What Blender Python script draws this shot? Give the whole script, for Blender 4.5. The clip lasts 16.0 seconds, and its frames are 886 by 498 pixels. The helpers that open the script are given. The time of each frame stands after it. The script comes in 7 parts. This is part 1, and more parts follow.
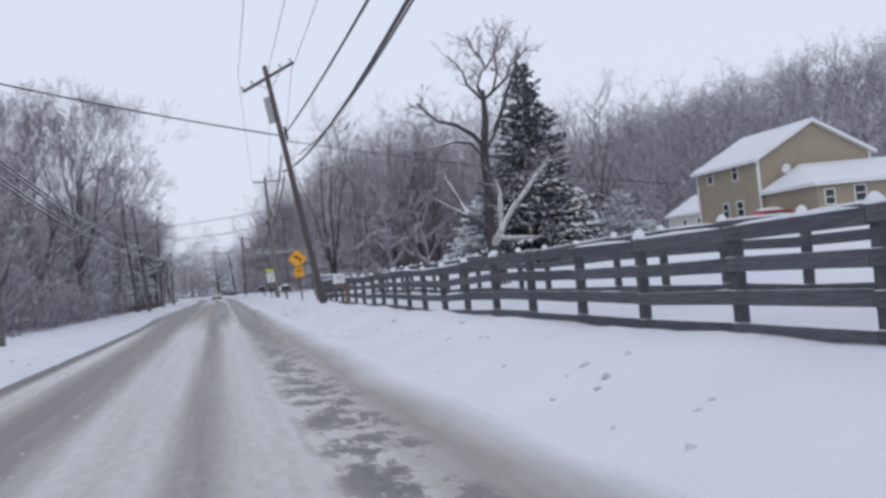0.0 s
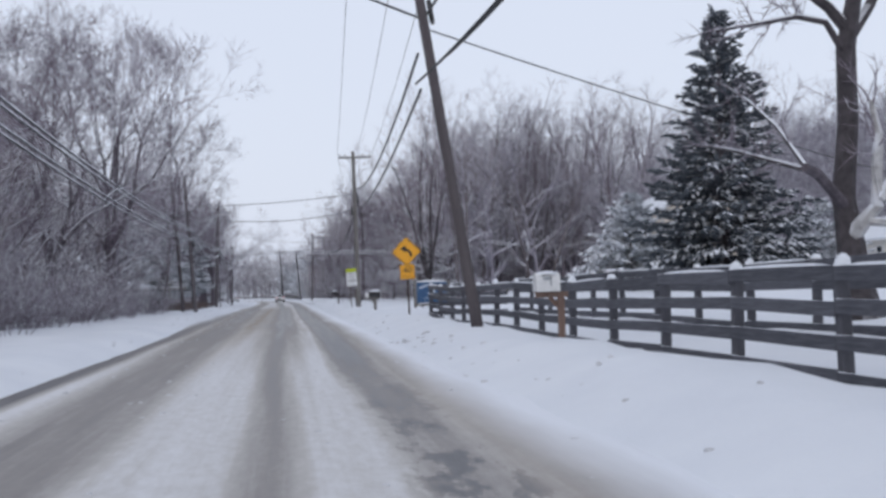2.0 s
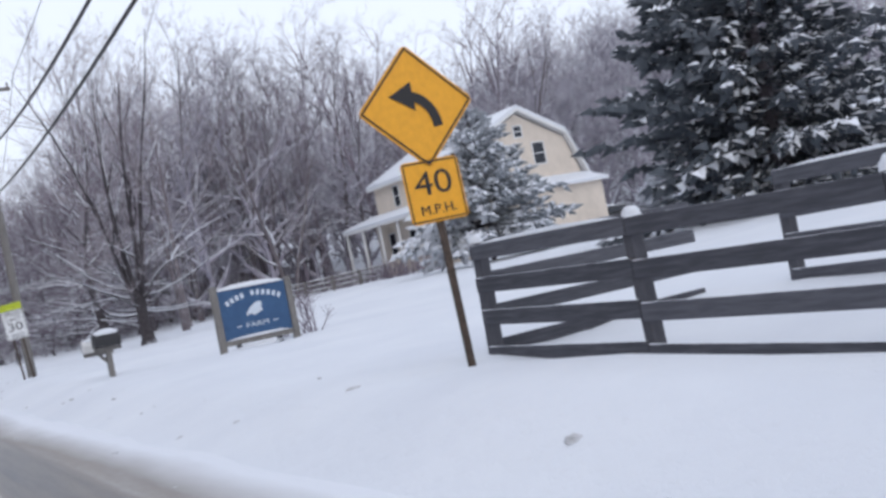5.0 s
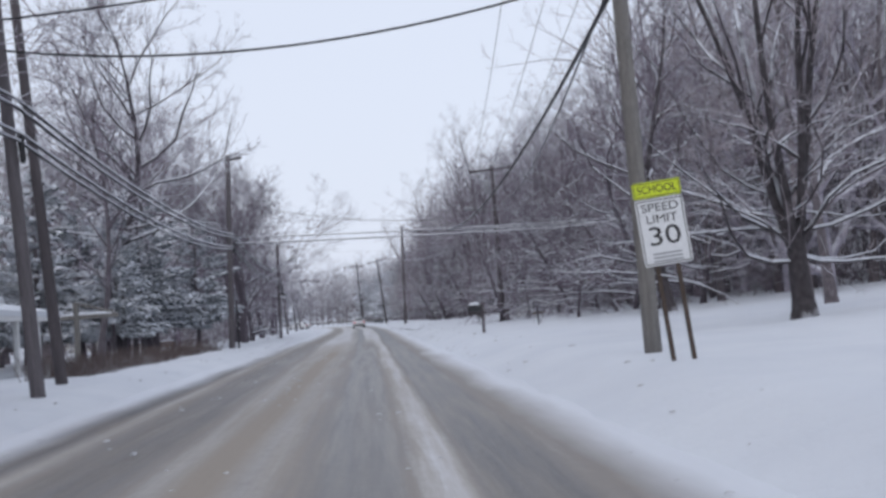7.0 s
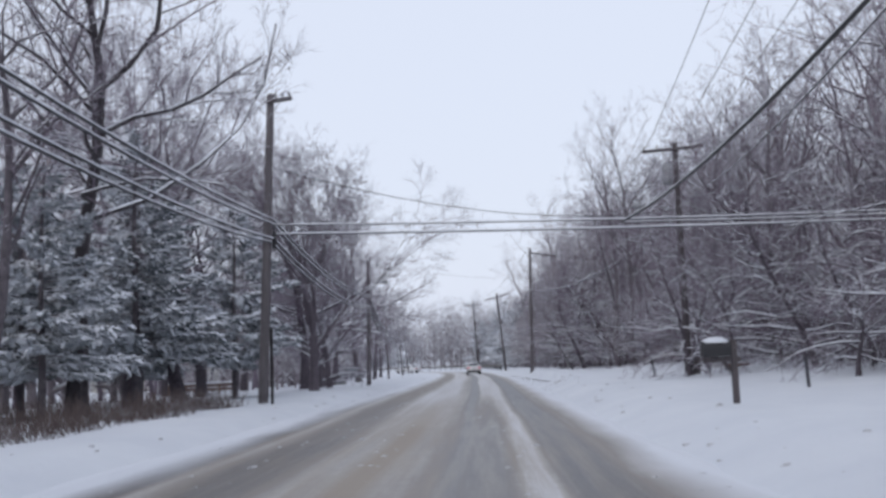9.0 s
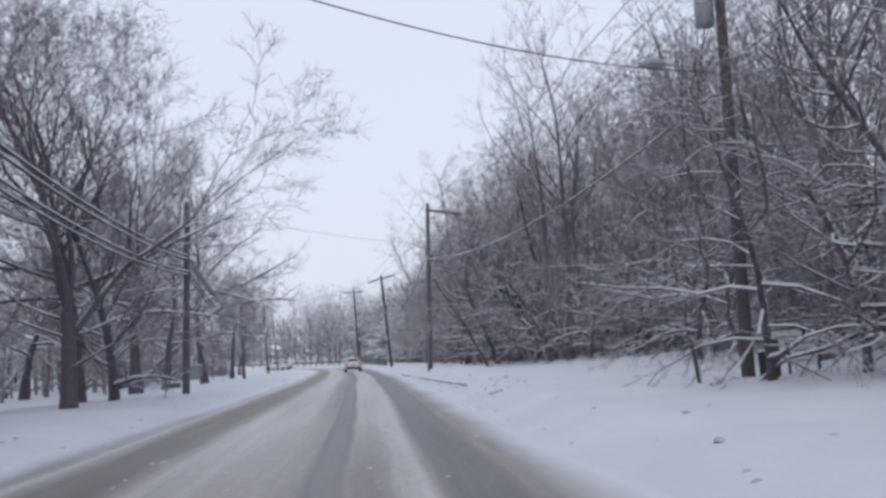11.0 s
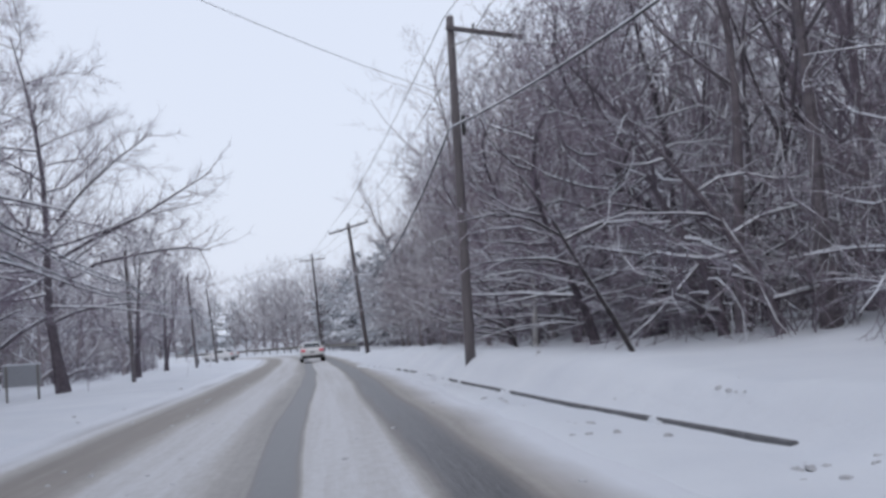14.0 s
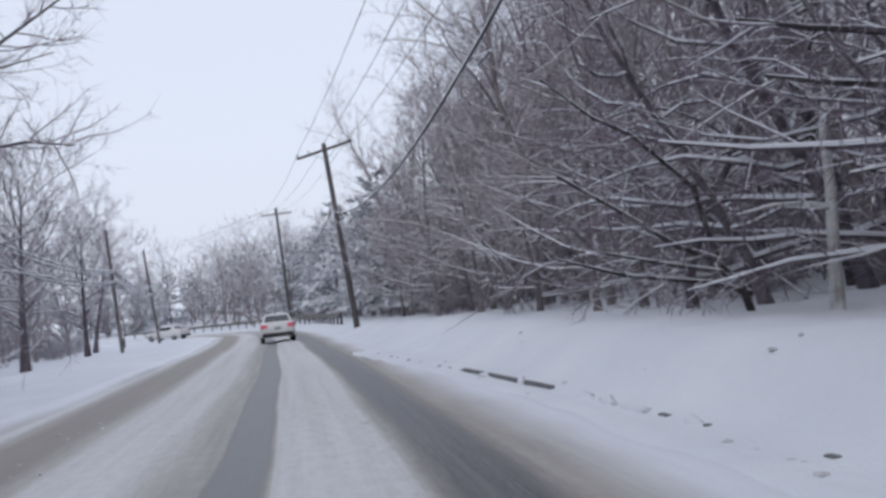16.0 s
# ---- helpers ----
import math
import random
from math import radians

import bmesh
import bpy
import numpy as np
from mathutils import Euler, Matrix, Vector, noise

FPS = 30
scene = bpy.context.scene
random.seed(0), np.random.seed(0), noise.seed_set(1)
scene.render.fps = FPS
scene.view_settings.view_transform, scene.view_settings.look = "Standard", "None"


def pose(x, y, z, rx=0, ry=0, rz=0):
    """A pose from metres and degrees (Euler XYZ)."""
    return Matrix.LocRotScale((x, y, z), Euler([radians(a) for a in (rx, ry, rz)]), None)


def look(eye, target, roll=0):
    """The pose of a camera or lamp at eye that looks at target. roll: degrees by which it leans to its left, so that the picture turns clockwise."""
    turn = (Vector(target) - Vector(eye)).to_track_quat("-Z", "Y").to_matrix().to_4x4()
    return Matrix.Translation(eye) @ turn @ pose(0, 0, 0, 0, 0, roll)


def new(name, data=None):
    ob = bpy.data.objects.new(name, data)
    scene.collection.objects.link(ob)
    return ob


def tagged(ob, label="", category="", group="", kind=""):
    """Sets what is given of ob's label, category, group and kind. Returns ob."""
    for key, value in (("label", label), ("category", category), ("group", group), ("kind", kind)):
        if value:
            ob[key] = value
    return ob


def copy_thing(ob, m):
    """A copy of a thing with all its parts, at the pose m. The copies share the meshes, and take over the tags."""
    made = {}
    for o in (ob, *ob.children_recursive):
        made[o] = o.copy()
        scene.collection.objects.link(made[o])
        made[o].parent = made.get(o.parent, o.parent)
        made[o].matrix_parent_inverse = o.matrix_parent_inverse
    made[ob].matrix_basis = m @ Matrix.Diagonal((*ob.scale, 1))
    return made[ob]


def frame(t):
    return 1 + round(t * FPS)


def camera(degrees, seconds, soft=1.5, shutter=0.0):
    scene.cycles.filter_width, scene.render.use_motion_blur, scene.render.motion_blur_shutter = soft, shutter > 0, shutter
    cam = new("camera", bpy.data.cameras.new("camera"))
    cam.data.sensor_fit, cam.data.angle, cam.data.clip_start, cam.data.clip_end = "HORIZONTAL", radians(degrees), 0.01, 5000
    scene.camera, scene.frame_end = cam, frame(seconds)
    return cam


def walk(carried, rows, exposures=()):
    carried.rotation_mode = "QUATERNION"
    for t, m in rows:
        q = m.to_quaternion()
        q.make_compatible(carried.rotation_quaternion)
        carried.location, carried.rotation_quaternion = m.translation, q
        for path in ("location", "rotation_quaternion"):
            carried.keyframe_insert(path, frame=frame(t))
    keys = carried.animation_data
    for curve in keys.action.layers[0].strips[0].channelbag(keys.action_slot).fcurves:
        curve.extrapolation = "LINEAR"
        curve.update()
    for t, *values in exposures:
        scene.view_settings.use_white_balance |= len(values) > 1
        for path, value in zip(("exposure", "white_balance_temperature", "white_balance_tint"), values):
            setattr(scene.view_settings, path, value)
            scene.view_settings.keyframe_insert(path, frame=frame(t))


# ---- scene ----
cam = camera(46.8, 16.0, soft=3.1)

PATH = [
    (0, (1.973, -0.056, 1.312), (2.399, 1.898, 1.354), -5.7),
    (0.5, (1.874, 4.929, 1.328), (2.282, 6.886, 1.4), -6.4),
    (1, (1.798, 10.018, 1.316), (2.098, 11.993, 1.411), -4.3),
    (1.5, (1.756, 15.112, 1.29), (1.994, 17.094, 1.402), -1.6),
    (2, (1.75, 20.19, 1.265), (2.055, 22.164, 1.348), -1.5),
    (2.5, (1.773, 25.331, 1.251), (2.38, 27.235, 1.316), -5.2),
    (3, (1.818, 30.479, 1.256), (2.672, 32.285, 1.339), -7.6),
    (3.2, (1.835, 32.473, 1.266), (2.73, 34.259, 1.363), -7.1),
    (5.3, (1.728, 53.668, 1.358), (2.719, 55.405, 1.387), -11.7),
    (5.5, (1.729, 55.78, 1.348), (2.681, 57.538, 1.375), -11.5),
    (6, (1.765, 61.166, 1.329), (2.412, 63.057, 1.383), -7.4),
    (6.5, (1.811, 66.508, 1.318), (2.158, 68.474, 1.441), -6.3),
    (7, (1.83, 71.729, 1.31), (1.987, 73.719, 1.434), -4.3),
    (7.5, (1.825, 76.866, 1.303), (1.878, 78.853, 1.518), -2.3),
    (8, (1.81, 82.057, 1.296), (1.843, 84.043, 1.53), -2.0),
    (8.5, (1.795, 87.476, 1.287), (1.757, 89.462, 1.517), -1.6),
    (9, (1.789, 92.841, 1.282), (1.72, 94.827, 1.508), -2.1),
    (9.5, (1.795, 98.111, 1.285), (1.725, 100.095, 1.529), -3.9),
    (10, (1.815, 103.538, 1.295), (1.866, 105.519, 1.564), -3.9),
    (12.5, (1.884, 130.297, 1.324), (2.096, 132.283, 1.416), -2.7),
    (13, (1.886, 135.795, 1.302), (2.14, 137.774, 1.444), -4.0),
    (13.5, (1.865, 141.099, 1.297), (2.1, 143.079, 1.464), -4.8),
    (14, (1.831, 146.475, 1.297), (2.065, 148.455, 1.462), -4.5),
    (14.5, (1.798, 151.98, 1.292), (2.016, 153.965, 1.4), -4.0),
    (15, (1.77, 157.562, 1.283), (1.98, 159.549, 1.374), -4.8),
    (15.5, (1.74, 163.266, 1.282), (1.989, 165.247, 1.393), -5.9),
    (16, (1.712, 169.058, 1.299), (2.003, 171.034, 1.397), -6.0),
]
EXPOSURES = [(0.0, -0.02), (3.2, 0.0), (5.3, 0.35), (5.7, 0.33), (6.5, 0.05), (16.0, 0.05)]
walk(cam, [(t, look(eye, target, roll)) for t, eye, target, roll in PATH], EXPOSURES)

# ---- world, sun ----
world = bpy.data.worlds.new("overcast_sky")
scene.world = world
world.use_nodes = True
wn, wl = world.node_tree.nodes, world.node_tree.links
wn.clear()
sky = wn.new("ShaderNodeTexSky")
sky.sky_type, sky.sun_disc = "NISHITA", False
sky.sun_elevation, sky.sun_rotation = radians(32), radians(200)
sky.air_density, sky.dust_density = 1.5, 4.0
clear = wn.new("ShaderNodeBackground")
clear.inputs["Strength"].default_value = 0.012
cloud = wn.new("ShaderNodeBackground")
cloud.inputs["Color"].default_value = (0.71, 0.765, 0.905, 1)
cloud.inputs["Strength"].default_value = 0.95
both = wn.new("ShaderNodeAddShader")
wout = wn.new("ShaderNodeOutputWorld")
wl.new(sky.outputs[0], clear.inputs["Color"])
wl.new(clear.outputs[0], both.inputs[0])
wl.new(cloud.outputs[0], both.inputs[1])
wl.new(both.outputs[0], wout.inputs["Surface"])
sun = new("sun", bpy.data.lights.new("sun", "SUN"))
sun.data.energy, sun.data.angle, sun.data.color = 0.35, radians(50), (1.0, 0.97, 0.92)
sun.matrix_world = look((0, 0, 50), (15, 25, 20))


# ---- materials ----
def ramp(nt, socket, stops):
    node = nt.nodes.new("ShaderNodeValToRGB")
    els = node.color_ramp.elements
    while len(els) < len(stops):
        els.new(0.5)
    for el, (pos, col) in zip(els, stops):
        el.position = pos
        el.color = (*col, 1) if len(col) == 3 else col
    nt.links.new(socket, node.inputs[0])
    return node.outputs[0]


def noise_out(nt, scale, detail=4.0, rough=0.6, vec=None, stretch=None):
    node = nt.nodes.new("ShaderNodeTexNoise")
    node.inputs["Scale"].default_value, node.inputs["Detail"].default_value = scale, detail
    node.inputs["Roughness"].default_value = rough
    if vec is None:
        tc = nt.nodes.new("ShaderNodeTexCoord")
        vec = tc.outputs["Object"]
    if stretch:
        mp = nt.nodes.new("ShaderNodeMapping")
        mp.inputs["Scale"].default_value = stretch
        nt.links.new(vec, mp.inputs["Vector"])
        vec = mp.outputs[0]
    nt.links.new(vec, node.inputs["Vector"])
    return node.outputs["Fac"]


def math_out(nt, op, a, b=0.0, c=0.0):
    node = nt.nodes.new("ShaderNodeMath")
    node.operation = op
    for i, v in enumerate((a, b, c)):
        if isinstance(v, (int, float)):
            node.inputs[i].default_value = v
        else:
            nt.links.new(v, node.inputs[i])
    return node.outputs[0]


def mix_out(nt, fac, a, b):
    node = nt.nodes.new("ShaderNodeMix")
    node.data_type = "RGBA"
    for i, v in ((0, fac), (6, a), (7, b)):
        if isinstance(v, (int, float)):
            node.inputs[i].default_value = v
        elif isinstance(v, tuple):
            node.inputs[i].default_value = (*v, 1)
        else:
            nt.links.new(v, node.inputs[i])
    return node.outputs[2]


def map_out(nt, v, a, b, c=0.0, d=1.0):
    node = nt.nodes.new("ShaderNodeMapRange")
    for i, x in enumerate((v, a, b, c, d)):
        if isinstance(x, (int, float)):
            node.inputs[i].default_value = x
        else:
            nt.links.new(x, node.inputs[i])
    return node.outputs[0]


def base_mat(name, rough=0.7, metal=0.0):
    m = bpy.data.materials.new(name)
    m.use_nodes = True
    nt = m.node_tree
    bsdf = nt.nodes["Principled BSDF"]
    bsdf.inputs["Roughness"].default_value, bsdf.inputs["Metallic"].default_value = rough, metal
    return m, nt, bsdf


def bump(nt, bsdf, height, strength=0.3, dist=0.02):
    node = nt.nodes.new("ShaderNodeBump")
    node.inputs["Strength"].default_value, node.inputs["Distance"].default_value = strength, dist
    nt.links.new(height, node.inputs["Height"])
    nt.links.new(node.outputs[0], bsdf.inputs["Normal"])


SNOW = (0.72, 0.74, 0.79)


def rough_mat(name, dark, light, scale=8.0, rough=0.75, metal=0.0, stretch=None, bump_k=0.3, fine=6.0, vary=0.0):
    """Two-scale mottled surface between two colours."""
    m, nt, bsdf = base_mat(name, rough, metal)
    n1 = noise_out(nt, scale, 5, 0.65, stretch=stretch)
    n2 = noise_out(nt, scale * fine, 3, 0.6, stretch=stretch)
    s = math_out(nt, "MULTIPLY_ADD", n2, 0.4, math_out(nt, "MULTIPLY", n1, 0.6))
    if vary:
        info = nt.nodes.new("ShaderNodeObjectInfo")
        s = math_out(nt, "ADD", s, math_out(nt, "MULTIPLY_ADD", info.outputs["Random"], vary, -vary / 2))
    col = ramp(nt, s, [(0.3, dark), (0.7, light)])
    nt.links.new(col, bsdf.inputs["Base Color"])
    if bump_k:
        bump(nt, bsdf, s, bump_k)
    return m


def snowed_mat(name, dark, light, lo=0.3, hi=0.6, scale=6.0, patch=3.0, stretch=None, rough=0.85, vary=0.25):
    """Bark, needles or boards with snow lying on whatever faces up."""
    m, nt, bsdf = base_mat(name, rough)
    n1 = noise_out(nt, scale, 4, 0.65, stretch=stretch)
    info = nt.nodes.new("ShaderNodeObjectInfo")
    s = math_out(nt, "ADD", n1, math_out(nt, "MULTIPLY_ADD", info.outputs["Random"], vary, -vary / 2))
    col = ramp(nt, s, [(0.3, dark), (0.7, light)])
    tc = nt.nodes.new("ShaderNodeTexCoord")
    sep = nt.nodes.new("ShaderNodeSeparateXYZ")
    nt.links.new(tc.outputs["Normal"], sep.inputs[0])
    n2 = noise_out(nt, patch, 2, 0.5)
    up = math_out(nt, "ADD", sep.outputs["Z"], math_out(nt, "MULTIPLY_ADD", n2, 1.0, -0.5))
    fac = map_out(nt, up, lo, hi)
    nt.links.new(mix_out(nt, fac, col, SNOW), bsdf.inputs["Base Color"])
    bump(nt, bsdf, n1, 0.4, 0.02)
    return m


def snow_mat():
    m, nt, bsdf = base_mat("fresh_snow", 0.65)
    n1 = noise_out(nt, 0.35, 4, 0.6)
    n2 = noise_out(nt, 5.0, 5, 0.65)
    n3 = noise_out(nt, 60.0, 2, 0.6)
    col = ramp(nt, n1, [(0.3, (0.645, 0.67, 0.72)), (0.7, (0.72, 0.742, 0.78))])
    nt.links.new(col, bsdf.inputs["Base Color"])
    h = math_out(nt, "MULTIPLY_ADD", n3, 0.12, math_out(nt, "MULTIPLY_ADD", n2, 0.5, n1))
    bump(nt, bsdf, h, 0.5, 0.12)
    bsdf.inputs["Specular IOR Level"].default_value = 0.2
    return m


def road_mat():
    """Packed snow and slush over asphalt: bare tracks run with the road, which the map's u (metres from the middle) follows."""
    m, nt, bsdf = base_mat("slushy_road", 0.6)
    uv = nt.nodes.new("ShaderNodeUVMap")
    uv.uv_map = "lane"
    sep = nt.nodes.new("ShaderNodeSeparateXYZ")
    nt.links.new(uv.outputs[0], sep.inputs[0])
    u, v = sep.outputs["X"], sep.outputs["Y"]
    wob = noise_out(nt, 0.25, 3, 0.6, uv.outputs[0], (0.3, 0.15, 1))
    uu = math_out(nt, "ADD", u, math_out(nt, "MULTIPLY_ADD", wob, 0.5, -0.25))
    grain = noise_out(nt, 9.0, 5, 0.7, uv.outputs[0], (1, 0.35, 1))
    streak = noise_out(nt, 3.0, 5, 0.65, uv.outputs[0], (1.6, 0.06, 1))
    patch = noise_out(nt, 0.5, 4, 0.6, uv.outputs[0], (1, 0.25, 1))

    def track(mid, half, soft, k):
        d = math_out(nt, "ABSOLUTE", math_out(nt, "SUBTRACT", uu, mid))
        return math_out(nt, "MULTIPLY", map_out(nt, d, half, math_out(nt, "ADD", half, soft), 1.0, 0.0), k)

    dirt = math_out(nt, "MULTIPLY", map_out(nt, v, 36, 66), map_out(nt, v, 112, 136, 1.0, 0.0))
    broken = noise_out(nt, 2.2, 4, 0.7, uv.outputs[0], (1.2, 0.45, 1))
    # the driver's left wheel track wanders to the west and widens along the way
    mid_a = math_out(nt, "ADD", map_out(nt, v, 25, 125, 1.6, 1.4), map_out(nt, v, 132, 162, 0.0, -0.26))
    k_a = math_out(nt, "ADD", map_out(nt, v, 20, 60, 0.5, 0.95), map_out(nt, v, 120, 150, 0.0, 0.42))
    one = math_out(nt, "MULTIPLY", track(mid_a, map_out(nt, v, 120, 160, 0.05, 0.16), map_out(nt, v, 120, 150, 0.3, 0.13), 1.0), k_a)
    # slush thrown out to its west side
    fade = math_out(nt, "MULTIPLY", track(math_out(nt, "SUBTRACT", mid_a, 0.3), 0.08, 0.5, 0.42), map_out(nt, v, 122, 145))
    one = math_out(nt, "MAXIMUM", one, fade)
    # the right one starts out half filled with snow
    patchy = math_out(nt, "MAXIMUM", map_out(nt, v, 16, 46), map_out(nt, broken, 0.46, 0.58))
    two = math_out(nt, "MULTIPLY", track(2.98, 0.2, 0.34, 1.12), patchy)
    bare = math_out(nt, "MAXIMUM", one, two)
    for mid, half, soft, k in ((map_out(nt, v, 25, 135, -0.3, -1.5), 0.36, 0.45, 0.6), (map_out(nt, v, 45, 150, -1.95, -2.9), 0.18, 0.3, 0.85),
                               (3.85, 0.3, 0.6, 0.42)):
        bare = math_out(nt, "MAXIMUM", bare, track(mid, half, soft, k))
    bare = math_out(nt, "MAXIMUM", bare, math_out(nt, "MULTIPLY", dirt, track(1.7, 0.3, 0.5, 0.72)))
    bare = math_out(nt, "MULTIPLY", bare, map_out(nt, streak, 0.3, 0.62, 0.62, 1.05))
    bare = math_out(nt, "ADD", bare, map_out(nt, grain, 0.35, 0.75, -0.06, 0.10))
    # thin slush smeared along between the tracks
    smear = noise_out(nt, 1.1, 5, 0.7, uv.outputs[0], (1.6, 0.03, 1))
    bare = math_out(nt, "ADD", bare, map_out(nt, smear, 0.38, 0.68, 0.0, 0.17))
    bare = math_out(nt, "ADD", bare, map_out(nt, v, 0, 40, 0.10, 0.0))
    # the middle stretch is driven dirtier than both ends, but for a ridge of snow between the wheels
    bare = math_out(nt, "ADD", bare, math_out(nt, "MULTIPLY", dirt, map_out(nt, patch, 0.3, 0.7, 0.16, 0.36)))
    bare = math_out(nt, "SUBTRACT", bare, math_out(nt, "MULTIPLY", dirt, track(2.35, 0.12, 0.22, 0.42)))
    col = ramp(nt, bare, [(0.0, (0.60, 0.60, 0.615)), (0.25, (0.43, 0.415, 0.40)), (0.6, (0.235, 0.218, 0.208)), (1.0, (0.085, 0.083, 0.088))])
    warm = math_out(nt, "MAXIMUM", math_out(nt, "MULTIPLY", dirt, map_out(nt, streak, 0.35, 0.7, 0.0, 0.6)), math_out(nt, "MULTIPLY", dirt, track(0.35, 0.12, 0.3, 0.8)))
    warm = math_out(nt, "MAXIMUM", warm, math_out(nt, "MULTIPLY", track(3.95, 0.3, 0.5, 0.55), map_out(nt, patch, 0.3, 0.6)))
    warm = math_out(nt, "MAXIMUM", warm, math_out(nt, "MULTIPLY", track(-1.5, 0.3, 0.5, 0.32), map_out(nt, v, 116, 140)))
    tan = mix_out(nt, warm, col, (0.29, 0.242, 0.19))
    edge = math_out(nt, "ABSOLUTE", math_out(nt, "SUBTRACT", uu, 0.65))
    side = map_out(nt, math_out(nt, "ADD", edge, math_out(nt, "MULTIPLY_ADD", patch, 0.9, -0.45)), 2.85, 3.5)
    nt.links.new(mix_out(nt, side, tan, (0.69, 0.71, 0.755)), bsdf.inputs["Base Color"])
    nt.links.new(map_out(nt, bare, 0.3, 1.0, 0.75, 0.38), bsdf.inputs["Roughness"])
    bump(nt, bsdf, math_out(nt, "ADD", math_out(nt, "MULTIPLY", grain, 0.6), streak), 0.5, 0.03)
    return m


def plain_mat(name, col, rough=0.5, metal=0.0, emit=0.0):
    m, nt, bsdf = base_mat(name, rough, metal)
    n = noise_out(nt, 14.0, 4, 0.6)
    lo = tuple(c * 0.86 for c in col)
    nt.links.new(ramp(nt, n, [(0.3, lo), (0.7, col)]), bsdf.inputs["Base Color"])
    if emit:
        bsdf.inputs["Emission Color"].default_value = (*col, 1)
        bsdf.inputs["Emission Strength"].default_value = emit
    return m


def siding_mat(name, col):
    """Painted clapboard: fine lap lines in the relief."""
    m, nt, bsdf = base_mat(name, 0.7)
    n = noise_out(nt, 1.5, 4, 0.6)
    nt.links.new(ramp(nt, n, [(0.3, tuple(c * 0.85 for c in col)), (0.7, col)]), bsdf.inputs["Base Color"])
    tc = nt.nodes.new("ShaderNodeTexCoord")
    sep = nt.nodes.new("ShaderNodeSeparateXYZ")
    nt.links.new(tc.outputs["Object"], sep.inputs[0])
    lap = math_out(nt, "FRACT", math_out(nt, "MULTIPLY", sep.outputs["Z"], 7.0))
    bump(nt, bsdf, lap, 0.6, 0.02)
    return m


M_SNOW = snow_mat()
M_ROAD = road_mat()
M_CLOD = rough_mat("dirty_snow_lumps", (0.34, 0.34, 0.35), (0.66, 0.67, 0.70), 5.0, 0.8)
M_KERB = rough_mat("kerb_stone", (0.06, 0.06, 0.066), (0.19, 0.19, 0.2), 6.0)
M_BARK = snowed_mat("bark_snow", (0.072, 0.063, 0.072), (0.17, 0.149, 0.165), 0.42, 0.75, 5.0, 1.6)
M_WBARK = snowed_mat("snowy_bark", (0.062, 0.052, 0.062), (0.148, 0.125, 0.146), 0.34, 0.64, 5.0, 1.2)
M_DBARK = snowed_mat("dark_bark", (0.028, 0.024, 0.027), (0.078, 0.067, 0.073), 0.22, 0.52, 5.0, 1.2)
M_TWIG = snowed_mat("twig_snow", (0.132, 0.112, 0.137), (0.275, 0.234, 0.276), 0.46, 0.90, 3.0, 1.2)
# flat bluish grey: far haze is mixed into these twig colours
M_HILLHAZE = snowed_mat("hazed_hillside_twig", (0.22, 0.206, 0.244), (0.37, 0.346, 0.405), 0.56, 1.1, 3.0, 1.2)
M_WTWIG = snowed_mat("snowy_twig", (0.125, 0.102, 0.13), (0.262, 0.215, 0.262), 0.40, 0.8, 3.0, 1.2)
# paler twigs and bark: rime, with distance haze put into the colours
M_HAZETWIG = snowed_mat("hazed_rime_twig", (0.20, 0.174, 0.19), (0.40, 0.352, 0.376), 0.30, 0.75, 3.0, 1.2)
M_HAZEBARK = snowed_mat("hazed_rime_bark", (0.10, 0.085, 0.092), (0.22, 0.19, 0.20), 0.28, 0.6, 5.0, 1.3)
M_PALE = snowed_mat("pale_bark", (0.24, 0.23, 0.225), (0.52, 0.51, 0.51), 0.0, 0.4, 5.0, 1.6)
M_NEEDLE = snowed_mat("spruce_needles", (0.042, 0.051, 0.064), (0.11, 0.125, 0.145), 0.34, 0.72, 2.5, 0.6)
M_FROST = snowed_mat("snow_laden_needles", (0.105, 0.122, 0.134), (0.225, 0.25, 0.264), -0.85, 0.25, 2.5, 0.9)
M_BRUSH = snowed_mat("dry_brush", (0.085, 0.062, 0.058), (0.19, 0.145, 0.135), 0.35, 0.8, 3.0, 1.0)
M_POLE = rough_mat("weathered_pole", (0.075, 0.067, 0.073), (0.185, 0.166, 0.175), 2.0, 0.85, stretch=(6, 6, 0.5))
M_DARKPOLE = rough_mat("tarred_pole", (0.048, 0.042, 0.046), (0.13, 0.112, 0.118), 2.0, 0.85, stretch=(6, 6, 0.5))
M_FENCE = snowed_mat("weathered_fence_board", (0.048, 0.05, 0.062), (0.105, 0.107, 0.126), 0.72, 0.9, 5.0, 2.0, (0.5, 0.5, 6))
M_FPOST = rough_mat("fence_post_wood", (0.042, 0.042, 0.052), (0.10, 0.10, 0.115), 4.0, 0.85, stretch=(3, 3, 0.6))
M_CEDAR = rough_mat("brown_post_wood", (0.10, 0.062, 0.05), (0.23, 0.155, 0.125), 4.0, 0.8, stretch=(4, 4, 0.5))
M_GREYWOOD = rough_mat("grey_post_wood", (0.10, 0.095, 0.09), (0.27, 0.255, 0.24), 4.0, 0.85, stretch=(4, 4, 0.5))
M_WIRE = plain_mat("black_cable", (0.022, 0.022, 0.026), 0.55)
M_WIRESNOW = snowed_mat("snowy_cable", (0.03, 0.03, 0.035), (0.07, 0.07, 0.08), -0.55, -0.05, 2.0, 0.6)
M_STEEL = plain_mat("galvanised_steel", (0.42, 0.44, 0.46), 0.45, 0.7)
M_GREY = plain_mat("grey_painted_metal", (0.33, 0.34, 0.36), 0.5, 0.2)
